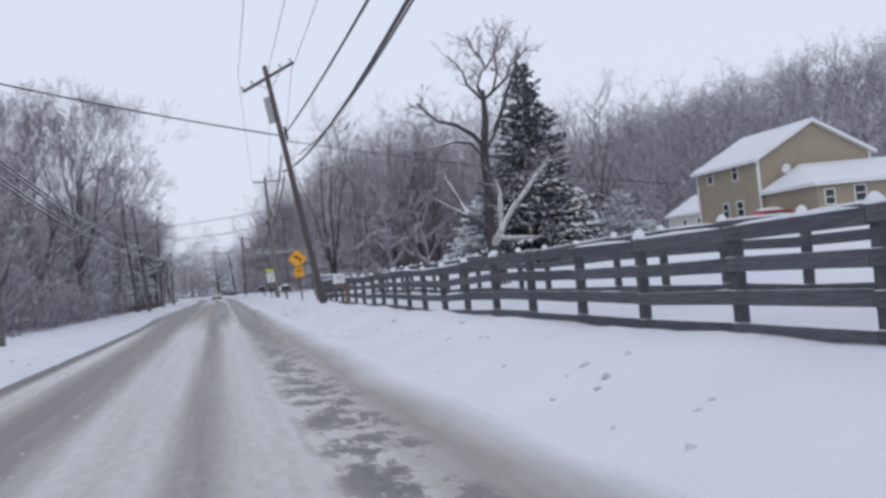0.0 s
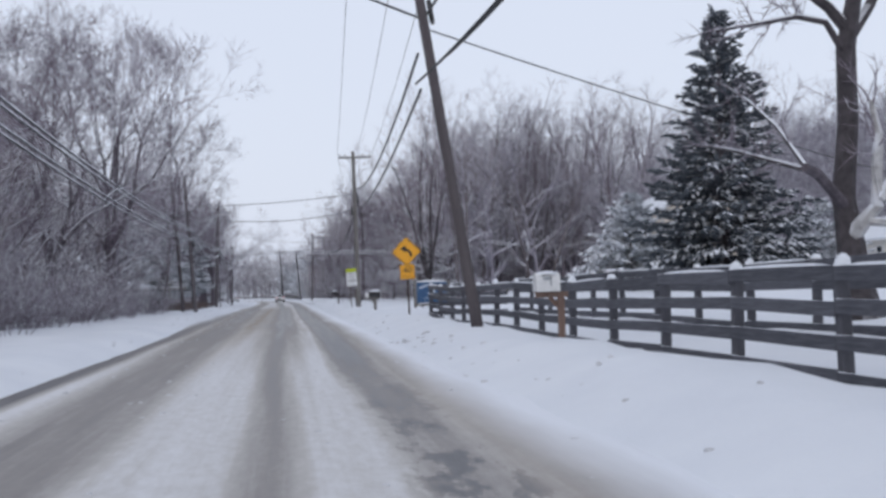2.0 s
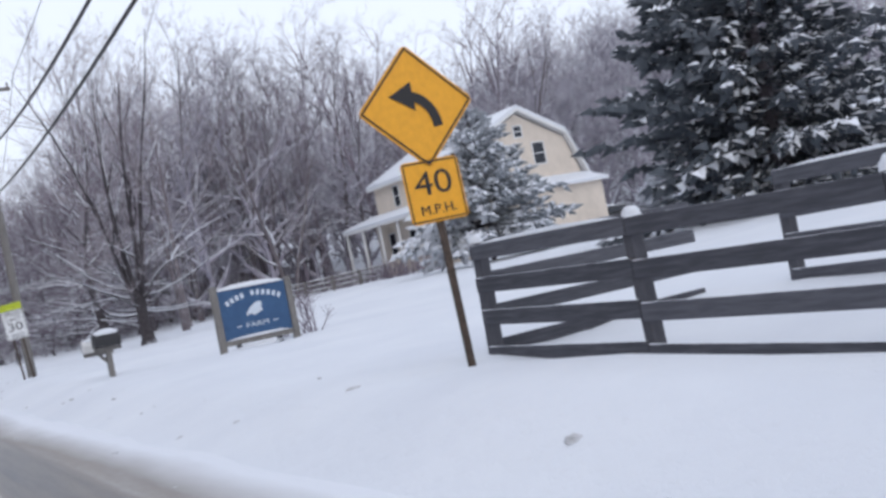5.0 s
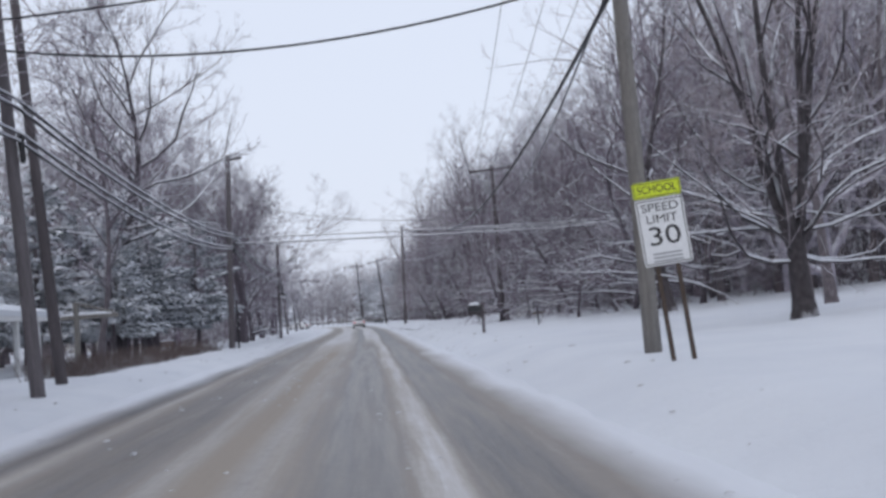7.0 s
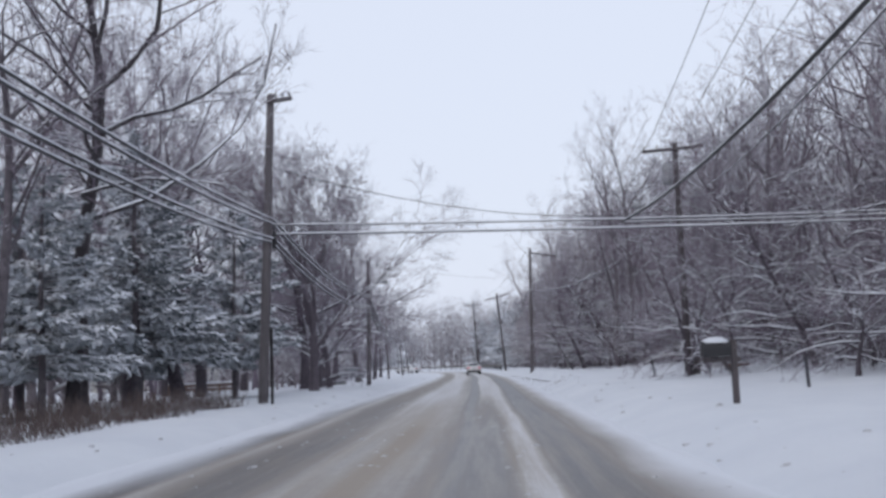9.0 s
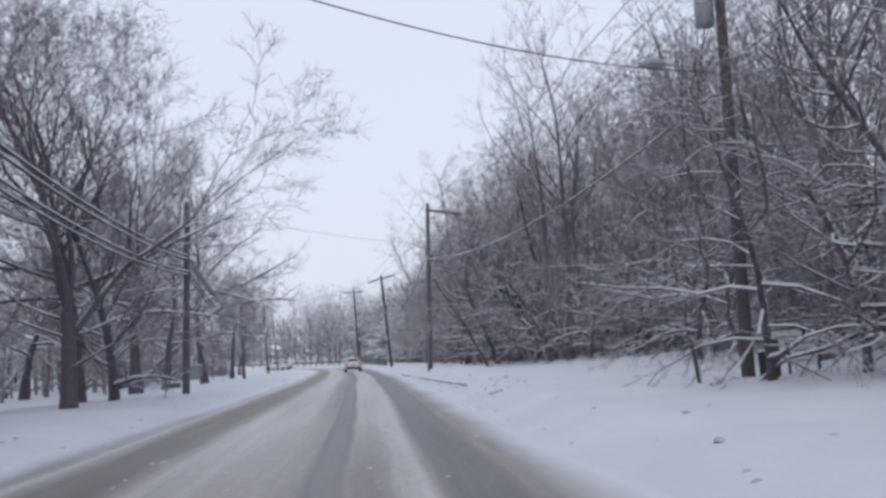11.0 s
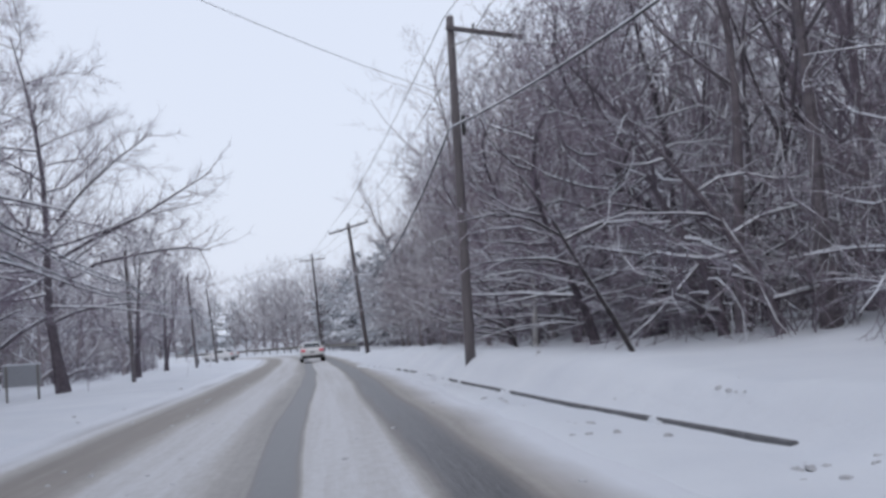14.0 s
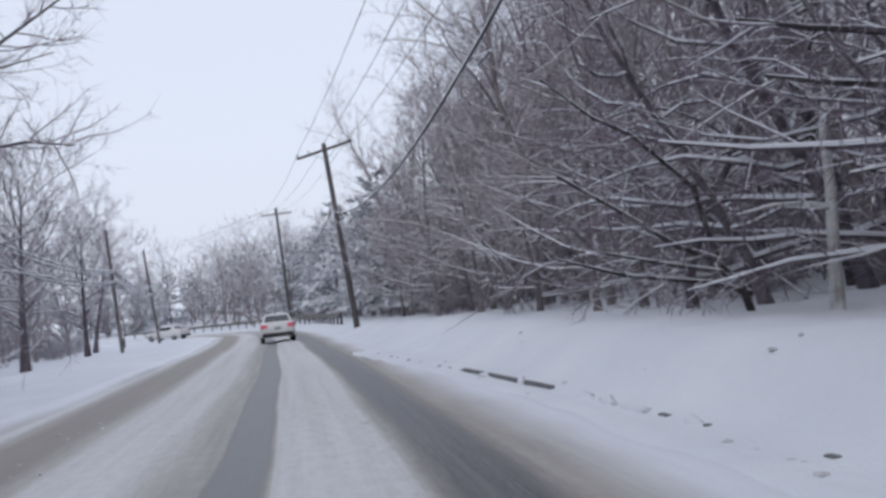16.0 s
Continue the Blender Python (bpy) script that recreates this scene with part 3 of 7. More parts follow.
def vase_tree_shapes(seed, h, r, first=0.2, arms=4, fan=30, levels=6, lift=0.05, snow=None, low=5):
    """Wood and twigs of a leafless tree whose short trunk parts into rising arms that fork again and again into a domed fan."""
    rng = random.Random(seed)
    wood, fine = Shape(), Shape()

    def grow(p, d, length, r1, level):
        n = 3 if level > 2 else 2
        pts = sweep(rng, p, d, length, n, 0.075, lift)
        rr = [r1 * (1 - 0.30 * i / n) for i in range(n + 1)]
        (wood if level > 2 else fine).tube(pts, rr, 6 if level > 4 else 4 if level > 2 else 3, False)
        if snow is not None and level > 1:
            snow_line(snow, pts, rr, rng)
        for k in range(2 if level > 2 else 5):
            q, dd = along(pts, rng.uniform(0.2, 0.98))
            spray(fine, rng, q, side_way(rng, dd, radians(rng.uniform(25, 60))), rng.uniform(0.5, 1.1), 0.0095 + r1 * 0.05, 2, lift)
        if level == 0:
            return
        w = rng.uniform(0, 6.28)
        kids = 3 if rng.random() < 0.4 else 2
        for k in range(kids):
            a = radians(rng.uniform(0.55, 1.2) * fan * (0.8 if kids == 2 else 1.0))
            grow(pts[-1], fan_way((pts[-1] - pts[-2]).normalized(), a, w + k * 6.28 / kids + rng.gauss(0, 0.3)), length * rng.uniform(0.68, 0.9), max(rr[-1] * rng.uniform(0.6, 0.8), 0.0075), level - 1)
        if level > 2:
            q, dd = along(pts, rng.uniform(0.35, 0.85))
            grow(q, fan_way(dd, radians(rng.uniform(40, 65)), rng.uniform(0, 6.28)), length * 0.55, max(r1 * 0.35, 0.0075), level - 3)

    foot = sweep(rng, (0, 0, -0.3), (rng.uniform(-0.05, 0.05), rng.uniform(-0.05, 0.05), 1), h * first + 0.3, 4, 0.03, 0.02)
    wood.tube(foot, [r * 1.35, r * 1.05, r, r * 0.96, r * 0.95], 9, True)
    for k in range(arms):
        p, d = along(foot, 0.999 if k < 3 else rng.uniform(0.7, 0.95))
        grow(p, fan_way(d, radians(rng.uniform(0.5, 1.15) * fan * (1.0 if k else 0.3)), k * 2.4 + rng.uniform(-0.4, 0.4)), h * 0.225 * rng.uniform(0.9, 1.12), r * rng.uniform(0.5, 0.68), levels - 1)
    for k in range(low):
        p, d = along(foot, rng.uniform(0.35, 0.95))
        grow(p, fan_way(d, radians(rng.uniform(62, 88)), k * 1.5 + rng.uniform(-0.5, 0.5)), h * 0.15 * rng.uniform(0.8, 1.2), r * 0.22, 3)
    return wood, fine


def vase_meshes(seed, h, r, bark=M_WBARK, twig=M_WTWIG, **kw):
    wood, fine = vase_tree_shapes(seed, h, r, **kw)
    return [wood.mesh("trunk", bark), fine.mesh("crown", twig)]


def make_bare_tree(meshes, label, m, group="", name="bare_tree"):
    t = thing(name, label, "tree", group, at=m)
    part("trunk", meshes[0], meshes[0].materials[0], t)
    part("crown", meshes[1], meshes[1].materials[0], t, "bare twigs dusted with snow")
    for me in meshes[2:]:
        tagged(part("limb_snow", me, me.materials[0], t, "snow lying along the limbs"), kind="stuff")
    return t


def tree_meshes(seed, h, r, bark=M_BARK, twig=M_TWIG, white=False, **kw):
    snow = Shape() if white else None
    wood, fine = bare_tree_shapes(seed, h, r, snow=snow, **kw)
    return [wood.mesh("trunk", bark), fine.mesh("crown", twig)] + ([snow.mesh("limb_snow", M_SNOW)] if white else [])


def conifer_shapes(seed, h, w, rows=24, per=9, sprigs=10, first=0.08, size=1.0, open_k=0.0, bush=0):
    """Trunk and needled boughs: whorls of drooping boughs set with spindle-shaped sprigs."""
    rng = random.Random(seed)
    trunk, needles = Shape(), Shape()
    pts = [Vector((0.04 * math.sin(i), 0.04 * math.cos(i * 1.7), h * i / 8 - (0.2 if i == 0 else 0))) for i in range(9)]
    trunk.tube(pts, [h * 0.017 * (1 - 0.93 * i / 8) + 0.012 for i in range(9)], 7)
    for i in range(rows):
        t = first + (0.985 - first) * i / (rows - 1)
        reach = w * ((1 - t) ** 0.8 if not bush else (1 - t ** 1.6) ** 0.75 * (0.72 + 0.28 * min(1, t * 5))) * rng.uniform(0.72, 1.12) + 0.12
        for k in range(max(4, int(per * (1 - 0.55 * t)))):
            if rng.random() < open_k:
                continue
            a = rng.uniform(0, 2 * math.pi)
            ln = reach * rng.uniform(0.6, 1.15)
            p = Vector((0, 0, t * h + rng.uniform(-0.15, 0.15)))
            d = Vector((math.cos(a), math.sin(a), 0.25 - 0.45 * (1 - t)))
            bough = wander(rng, p, d, ln, 4, 0.09, 0.03)
            trunk.tube(bough, [0.022 * size * (1 - 0.18 * j) for j in range(5)], 3, False)
            n = max(3, int(sprigs * ln / max(w, 0.5) + 3))
            for j in range(n):
                q, dd = along(bough, min(0.99, 0.2 + 0.8 * (j + rng.random()) / n))
                s = rng.uniform(0.24, 0.46) * size * (1.2 - 0.3 * t)
                e = (dd + Vector((rng.uniform(-0.9, 0.9), rng.uniform(-0.9, 0.9), rng.uniform(-0.55, 0.15)))).normalized()
                needles.cone(q + e * s * 0.4, e * s * 0.7, s * 0.27)
                needles.cone(q + e * s * 0.4, e * s * -0.4, s * 0.27)
    return trunk, needles


def make_conifer(meshes, label, m, group="", name="conifer"):
    t = thing(name, label, "tree", group, at=m)
    part("trunk", meshes[0], meshes[0].materials[0], t)
    part("crown", meshes[1], meshes[1].materials[0], t, "needled boughs bearing snow")
    return t


def conifer_meshes(seed, h, w, mat, **kw):
    trunk, needles = conifer_shapes(seed, h, w, **kw)
    return [trunk.mesh("trunk", M_BARK), needles.mesh("crown", mat)]


def arrays(*shapes):
    """Triangles of some shapes as arrays, to be laid out many times in one mesh."""
    co, fs, k = [], [], 0
    for s in shapes:
        co += s.v
        for f in s.f:
            fs += [(f[0] + k, f[i] + k, f[i + 1] + k) for i in range(1, len(f) - 1)]
        k = len(co)
    return np.array(co), np.array(fs)


def scatter_mesh(name, kinds, places, mat):
    """One mesh of many turned and scaled copies: places are (kind, x, y, z, turn, scale)."""
    cos, fss, k = [], [], 0
    for kind, x, y, z, turn, s in places:
        co, fs = kinds[kind]
        c, d = math.cos(turn) * s, math.sin(turn) * s
        cos.append(np.stack([co[:, 0] * c - co[:, 1] * d + x, co[:, 0] * d + co[:, 1] * c + y, co[:, 2] * s + z], -1))
        fss.append(fs + k)
        k += len(co)
    return raw_mesh(name, np.concatenate(cos), np.concatenate(fss), mat)


def at(x, y, turn=0.0, dz=0.0, s=1.0):
    return Matrix.Translation((x, y, gz(x, y) + dz)) @ Matrix.Rotation(radians(turn), 4, "Z") @ Matrix.Diagonal((s, s, s, 1))


def put_copies(first_maker, meshes_list, label, group, places, name="bare_tree"):
    """First of each kind is built, the others are copies."""
    made = {}
    for kind, x, y, turn, s in places:
        m = at(x, y, turn, 0.0)
        if kind not in made:
            made[kind] = first_maker(meshes_list[kind], label, m, group, name)
            ob = made[kind]
        else:
            ob = copy_thing(made[kind], m)
        ob.scale = (s, s, s * (0.92 + 0.16 * ((x * 7 + y * 3) % 1.0)))


def spots(rng, n, inside, box, gap):
    out = []
    tries = 0
    while len(out) < n and tries < n * 60:
        tries += 1
        x, y = rng.uniform(box[0], box[1]), rng.uniform(box[2], box[3])
        if inside(x, y) and all((x - a) ** 2 + (y - b) ** 2 > gap * gap for a, b in out):
            out.append((x, y))
    return out


def wood_edge(y):
    """Where the wood on the east side begins."""
    return float(np.interp(y, [-60, 20, 60, 92, 111, 116, 125, 140, 158, 170, 180, 240, 300, 340],
                           [95, 90, 72, 58, 44, 15.5, 13.5, 15.0, 12.5, 10.2, 8.8, 8.4, 7.5, 7.0])) + float(bend(y))


WOOD = [tree_meshes(11, 17, 0.155, limbs=15, subs=6, twigs=6, crook=0.12, first=0.30, spread=42),
        tree_meshes(12, 19, 0.18, limbs=16, subs=6, twigs=6, crook=0.12, first=0.35, spread=38),
        tree_meshes(13, 14, 0.13, limbs=14, subs=6, twigs=6, crook=0.12, first=0.18, spread=55),
        tree_meshes(14, 16, 0.14, limbs=14, subs=6, twigs=5, first=0.25, spread=45, forks=2)]
EDGE = [tree_meshes(21, 9, 0.11, bark=M_WBARK, twig=M_WTWIG, white=True, limbs=19, subs=8, twigs=5, crook=0.25, first=0.10, spread=76, lift=0.0, droop=0.03, fat=1.05, reach=0.6, taper=0.36),
        tree_meshes(22, 7.5, 0.10, bark=M_WBARK, twig=M_WTWIG, white=True, limbs=19, subs=8, twigs=5, crook=0.25, first=0.12, spread=80, lift=0.0, droop=0.035, lean=0.3, fat=1.05, reach=0.66, taper=0.36),
        tree_meshes(23, 11, 0.13, bark=M_WBARK, twig=M_WTWIG, white=True, limbs=20, subs=8, twigs=5, crook=0.25, first=0.10, spread=72, lift=0.01, droop=0.03, fat=1.05, reach=0.54, taper=0.34)]
rng = random.Random(5)

# trees along the wood's edge, reaching out over the verge
row = []
for i in range(62):
    y = 116 + i * 1.92 + rng.uniform(-0.9, 0.9)
    row.append((rng.randrange(3), wood_edge(y) + rng.uniform(0.2, 3.0), y, rng.uniform(0, 360), rng.uniform(0.8, 1.15)))
row += [(2, 13.4, 129.0, 150, 0.85), (0, 13.6, 134.2, 260, 0.8), (1, 12.6, 142.5, 260, 0.9), (0, 12.9, 147.5, 80, 0.9), (1, 12.4, 122.5, 10, 0.8), (0, 10.1, 134.6, 40, 0.86), (1, 11.6, 133.6, 170, 0.95)]
put_copies(make_bare_tree, EDGE, "low-branched bare tree with snow lying along its limbs", "trees at the edge of the wood", [p for p in row if p[2] < 190])
# the farther edge trees take lighter colours that imitate haze
HAZED = [tree_meshes(26 + i, h, 0.12, bark=M_HAZEBARK, twig=M_HAZETWIG, limbs=18, subs=8, twigs=5, crook=0.15, first=0.10, spread=72, fat=1.1, reach=0.54, taper=0.34) for i, h in enumerate((9, 8, 11))]
put_copies(make_bare_tree, HAZED, "rimed low-branched tree along the outside of the bend", "rimed trees along the bend", [p for p in row if p[2] >= 190])

# older trees whose long crooked limbs hang out towards the road
OVER = [tree_meshes(24, 14, 0.21, bark=M_DBARK, twig=M_WTWIG, white=True, limbs=15, subs=7, twigs=6, crook=0.3, first=0.16, spread=80, lift=0.02, reach=0.48, taper=0.22, fat=0.85),
        tree_meshes(25, 13, 0.19, bark=M_DBARK, twig=M_WTWIG, white=True, limbs=14, subs=7, twigs=6, crook=0.3, first=0.2, spread=74, lift=0.0, droop=0.02, lean=0.18, reach=0.46, taper=0.2, fat=0.85)]
row = [(0, 11.9, 177, 40, 1.0), (1, 14.4, 176.6, 130, 1.05), (1, 15.0, 163, 250, 0.95), (0, 12.2, 187, 200, 0.9), (0, 17.0, 151, 300, 1.0), (1, 16.5, 133, 20, 0.95)]
put_copies(make_bare_tree, OVER, "dark-trunked bare tree with long crooked snowy limbs", "overhanging trees at the wood", row)

# tall trees in the near part of the wood
places = spots(rng, 92, lambda x, y: wood_edge(y) + 1.5 < x < wood_edge(y) + 15, (6, 62, 113, 250), 1.7)
places = [(rng.randrange(4), x, y, rng.uniform(0, 360), rng.uniform(0.85, 1.12)) for x, y in places]
put_copies(make_bare_tree, WOOD, "tall slender bare tree in the snowy wood", "tall trees of the roadside wood", [p for p in places if p[2] < 185])
# same kind of trees farther off, haze painted in as paler bark and twigs
LOT = [tree_meshes(15 + i, h, r, bark=M_HAZEBARK, twig=M_HAZETWIG, limbs=15, subs=6, twigs=6, crook=0.12, first=f, spread=s) for i, (h, r, f, s) in enumerate(((17, 0.19, 0.3, 42), (19, 0.22, 0.35, 38), (14, 0.16, 0.18, 55), (16, 0.17, 0.25, 45)))]
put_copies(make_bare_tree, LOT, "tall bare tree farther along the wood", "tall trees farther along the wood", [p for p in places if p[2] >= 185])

# woods behind the houses and far off, too many to count
FAR = [arrays(*bare_tree_shapes(31 + i, 16 + 1.5 * i, 0.17, limbs=13, subs=4, twigs=4, first=0.16, spread=46, fat=2.0, twig_len=1.7, cap=False, far=True, dome=0.27)) for i in range(3)]
CLUMP = [arrays(*bare_tree_shapes(131 + i, 10 + i, 0.13, limbs=15, subs=4, twigs=4, first=0.06, spread=56, fat=2.5, twig_len=1.9, cap=False, far=True, dome=0.40)) for i in range(3)]
HAZE = [arrays(*bare_tree_shapes(141 + i, 11.5 + i, 0.15, limbs=15, subs=4, twigs=4, first=0.2, spread=46, fat=2.6, twig_len=1.9, cap=False, far=True, dome=0.33, lift=0.03)) for i in range(3)]


def woods(name, label, groups, mat, kinds=FAR):
    out = []
    for n, inside, box, gap, lo, hi in groups:
        for x, y in spots(rng, n, inside, box, gap):
            out.append((rng.randrange(3), x, y, gz(x, y), rng.uniform(0, 6.28), rng.uniform(lo, hi)))
    tagged(new(name, scatter_mesh(name, kinds, out, mat)), label, "woods", kind="stuff")


woods("hillside_woods", "dense grey-brown leafless woods on the snowy slope", [
    (130, lambda x, y: x > wood_edge(y) + 14, (20, 58, 114, 270), 2.5, 0.95, 1.3),
    (130, lambda x, y: wood_edge(y) + 5 < x < wood_edge(y) + 16, (10, 40, 114, 240), 1.7, 0.85, 1.2)], M_TWIG)
# hill woods: haze painted in through the flat grey twigs
woods("distant_woods", "leafless woods on the hill behind the farmhouses, greyed for haze", [
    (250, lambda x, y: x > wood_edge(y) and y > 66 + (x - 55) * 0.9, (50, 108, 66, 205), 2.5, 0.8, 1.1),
    (30, lambda x, y: x > wood_edge(y) + 2, (60, 110, 0, 90), 4.0, 0.8, 1.0)], M_HILLHAZE, HAZE)
# the pallor of these far woods is haze carried by the twig colour
woods("bend_woods", "rimed woods massed beyond the bend of the road, paled for haze", [
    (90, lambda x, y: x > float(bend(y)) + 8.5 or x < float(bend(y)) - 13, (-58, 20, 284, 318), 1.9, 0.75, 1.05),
    (95, lambda x, y: x > float(bend(y)) + 12 or x < float(bend(y)) - 17, (-62, 30, 316, 362), 2.2, 0.85, 1.2)], M_HAZETWIG, CLUMP)
# farm woods share the twig colour greyed for haze
woods("farm_woods", "grey-brown leafless woods close behind the cream farmhouse, paled for haze", [
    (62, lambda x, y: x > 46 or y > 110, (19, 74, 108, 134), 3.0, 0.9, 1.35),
    (40, lambda x, y: x > 44 + (108 - y) * 0.3, (44, 76, 66, 108), 3.0, 0.72, 0.98)], M_HILLHAZE, CLUMP)
# verge and yard trees: light twig colour doubles as haze
woods("verge_woods", "trees massed behind the roadside evergreens, rimed and paled for haze", [
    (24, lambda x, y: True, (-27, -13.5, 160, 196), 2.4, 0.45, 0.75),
    (105, lambda x, y: x < float(bend(y)) - 15 and not (-41 < x < -25 and 193 < y < 211), (-54, -15, 176, 292), 2.6, 0.75, 1.3)], M_HAZETWIG, CLUMP)
woods("yard_woods", "trees in the yard behind the roadside evergreens, rimed and paled for haze", [
    (26, lambda x, y: True, (-34, -15, 118, 152), 3.4, 1.0, 1.5)], M_HAZETWIG, CLUMP)
woods("west_woods", "leafless woods behind the houses west of the road", [
    (55, lambda x, y: x < -17 and not (-40 < x < -26 and 193 < y < 211) and not (-24 < x and y < 118), (-48, -17, 104, 204), 3.0, 0.6, 0.95),
    (35, lambda x, y: x < -18, (-48, -18, 40, 100), 3.0, 0.6, 0.85),
    (20, lambda x, y: x < float(bend(y)) - 20, (-70, -15, 205, 290), 3.5, 0.45, 0.75)], M_WTWIG)

# twigs lightened to stand for haze over rimed trees
woods("roadside_woods", "tangled trees crowding the west verge, rimed and paled for haze", [
    (58, lambda x, y: x < -8.8, (-20, -8.8, 46, 100), 1.9, 0.45, 0.95)], M_HAZETWIG, CLUMP)

# thickets of thin stems under the trees
BUSH = []
for s in range(4):
    sh = Shape()
    r2 = random.Random(60 + s)
    for _ in range(16):
        d = Vector((r2.uniform(-0.7, 0.7), r2.uniform(-0.7, 0.7), 1))
        st = wander(r2, (r2.uniform(-0.7, 0.7), r2.uniform(-0.7, 0.7), -0.1), d, r2.uniform(1.2, 3.2), 3, 0.5, -0.12)
        sh.tube(st, [0.014, 0.012, 0.009, 0.005], 3, False)
        for _ in range(9):
            p, d2 = along(st, r2.uniform(0.15, 0.99))
            sh.cone(p, side_way(r2, d2, radians(r2.uniform(30, 75))) * r2.uniform(0.4, 1.2), 0.011)
    BUSH.append(arrays(sh))
brush = []
for i in range(145):
    y = rng.uniform(113, 290)
    x = wood_edge(y) + abs(rng.gauss(0, 5.0)) + 0.3
    brush.append((rng.randrange(4), x, y, gz(x, y), rng.uniform(0, 6.28), rng.uniform(0.6, 1.35)))
tagged(new("undergrowth", scatter_mesh("undergrowth", BUSH, brush, M_TWIG)), "tangled snowy thicket at the foot of the wood", "undergrowth", kind="stuff")
scrub = []
for x, y in spots(rng, 165, lambda x, y: wood_edge(y) + 3.0 < x < wood_edge(y) + 15, (9, 45, 116, 235), 1.6):
    scrub.append((rng.randrange(4), x, y, gz(x, y), rng.uniform(0, 6.28), rng.uniform(1.5, 2.7)))
tagged(new("hillside_scrub", scatter_mesh("hillside_scrub", BUSH, scrub, M_TWIG)), "bare scrub filling the wooded hillside", "scrub", kind="stuff")
lbrush = []
for i in range(72):
    y = rng.uniform(42, 94)
    x = -6.3 - abs(rng.gauss(0, 3.0)) - 1.5 * float(sstep(y, 60, 20))
    lbrush.append((rng.randrange(4), x, y, gz(x, y), rng.uniform(0, 6.28), rng.uniform(0.6, 1.3)))
for i in range(48):
    y = rng.uniform(205, 300)
    x = float(bend(y)) - 14 - abs(rng.gauss(0, 6))
    lbrush.append((rng.randrange(4), x, y, gz(x, y), rng.uniform(0, 6.28), rng.uniform(0.7, 1.3)))
tagged(new("roadside_brush", scatter_mesh("roadside_brush", BUSH, lbrush, M_TWIG)), "snow-dusted leafless brush beside the road", "brush", kind="stuff")

# west side: the row of broad bare trees
LEFT = [vase_meshes(41, 14.5, 0.27, first=0.2, arms=5, fan=31),
        vase_meshes(42, 15.5, 0.29, first=0.24, arms=5, fan=34),
        tree_meshes(43, 11.5, 0.17, limbs=26, subs=9, twigs=10, first=0.08, spread=56, lift=0.04, dome=0.40, bark=M_WBARK, twig=M_WTWIG)]
row = [(2, -9.6, 62, 20, 1.0), (0, -8.9, 86, 200, 1.2), (0, -10.9, 79, 70, 1.08), (1, -14.5, 71, 70, 0.85), (2, -8.8, 52, 0, 0.9), (2, -13, 58, 100, 1.0), (1, -15, 90, 10, 1.0),
       (2, -13.5, 96, 140, 0.95), (0, -17, 68, 90, 1.0), (2, -14, 45, 30, 1.05), (1, -19, 50, 0, 1.0), (2, -18, 100, 33, 1.1), (1, -22, 80, 160, 1.05),
       (2, -12, 38, 290, 0.9), (0, -20, 36, 10, 0.9), (2, -26, 60, 0, 1.1), (2, -25, 95, 50, 1.1), (1, -6.9, 145.5, 110, 0.80), (2, -7.0, 151.5, 10, 1.0), (1, -14.0, 150, 10, 1.0), (2, -8.6, 158.5, 50, 0.9), (1, -12.5, 134, 200, 0.95)]
put_copies(make_bare_tree, LEFT, "broad many-limbed bare tree beside the road", "bare trees on the west verge", row)
PARK = [tree_meshes(51, 14.5, 0.30, crook=0.1, lift=0.05, white=True, limbs=28, subs=11, twigs=11, first=0.25, spread=66, reach=0.46, taper=0.22, twig_len=1.25, bark=M_WBARK, twig=M_WTWIG),
        tree_meshes(52, 16, 0.32, crook=0.1, lift=0.04, white=True, limbs=29, subs=11, twigs=11, first=0.24, spread=68, reach=0.44, taper=0.2, twig_len=1.25, bark=M_WBARK, twig=M_WTWIG),
        tree_meshes(53, 12, 0.24, white=True, limbs=26, subs=9, twigs=11, first=0.2, spread=60, dome=0.46, twig_len=1.2, bark=M_WBARK, twig=M_WTWIG)]
row = [(0, -8.6, 152.6, 0, 1.0), (0, -11.8, 186.3, 40, 0.94), (0, -9.6, 167, 200, 1.05), (1, -12.5, 141, 60, 1.05), (2, -12, 223, 20, 1.0),
       (0, -17, 173, 150, 0.9), (2, -17.5, 196, 220, 1.0), (2, -13.5, 246, 10, 0.9), (1, -19, 160, 90, 0.95), (0, -20, 232, 0, 1.0), (2, -24, 215, 90, 1.1), (2, -16, 262, 60, 0.95), (2, -30, 250, 60, 1.1), (1, -26, 185, 20, 0.8)]
put_copies(make_bare_tree, PARK, "spreading bare tree with snow on its branches on the verge", "spreading verge trees", row)
# the tallest verge tree, with long limbs reaching over the road
wood, fine = bare_tree_shapes(57, 21, 0.32, limbs=30, subs=12, twigs=10, twig_len=1.2, crook=0.09, lift=0.03, lean=0.02, first=0.2, spread=76, reach=0.44, taper=0.26)
r6 = random.Random(57)
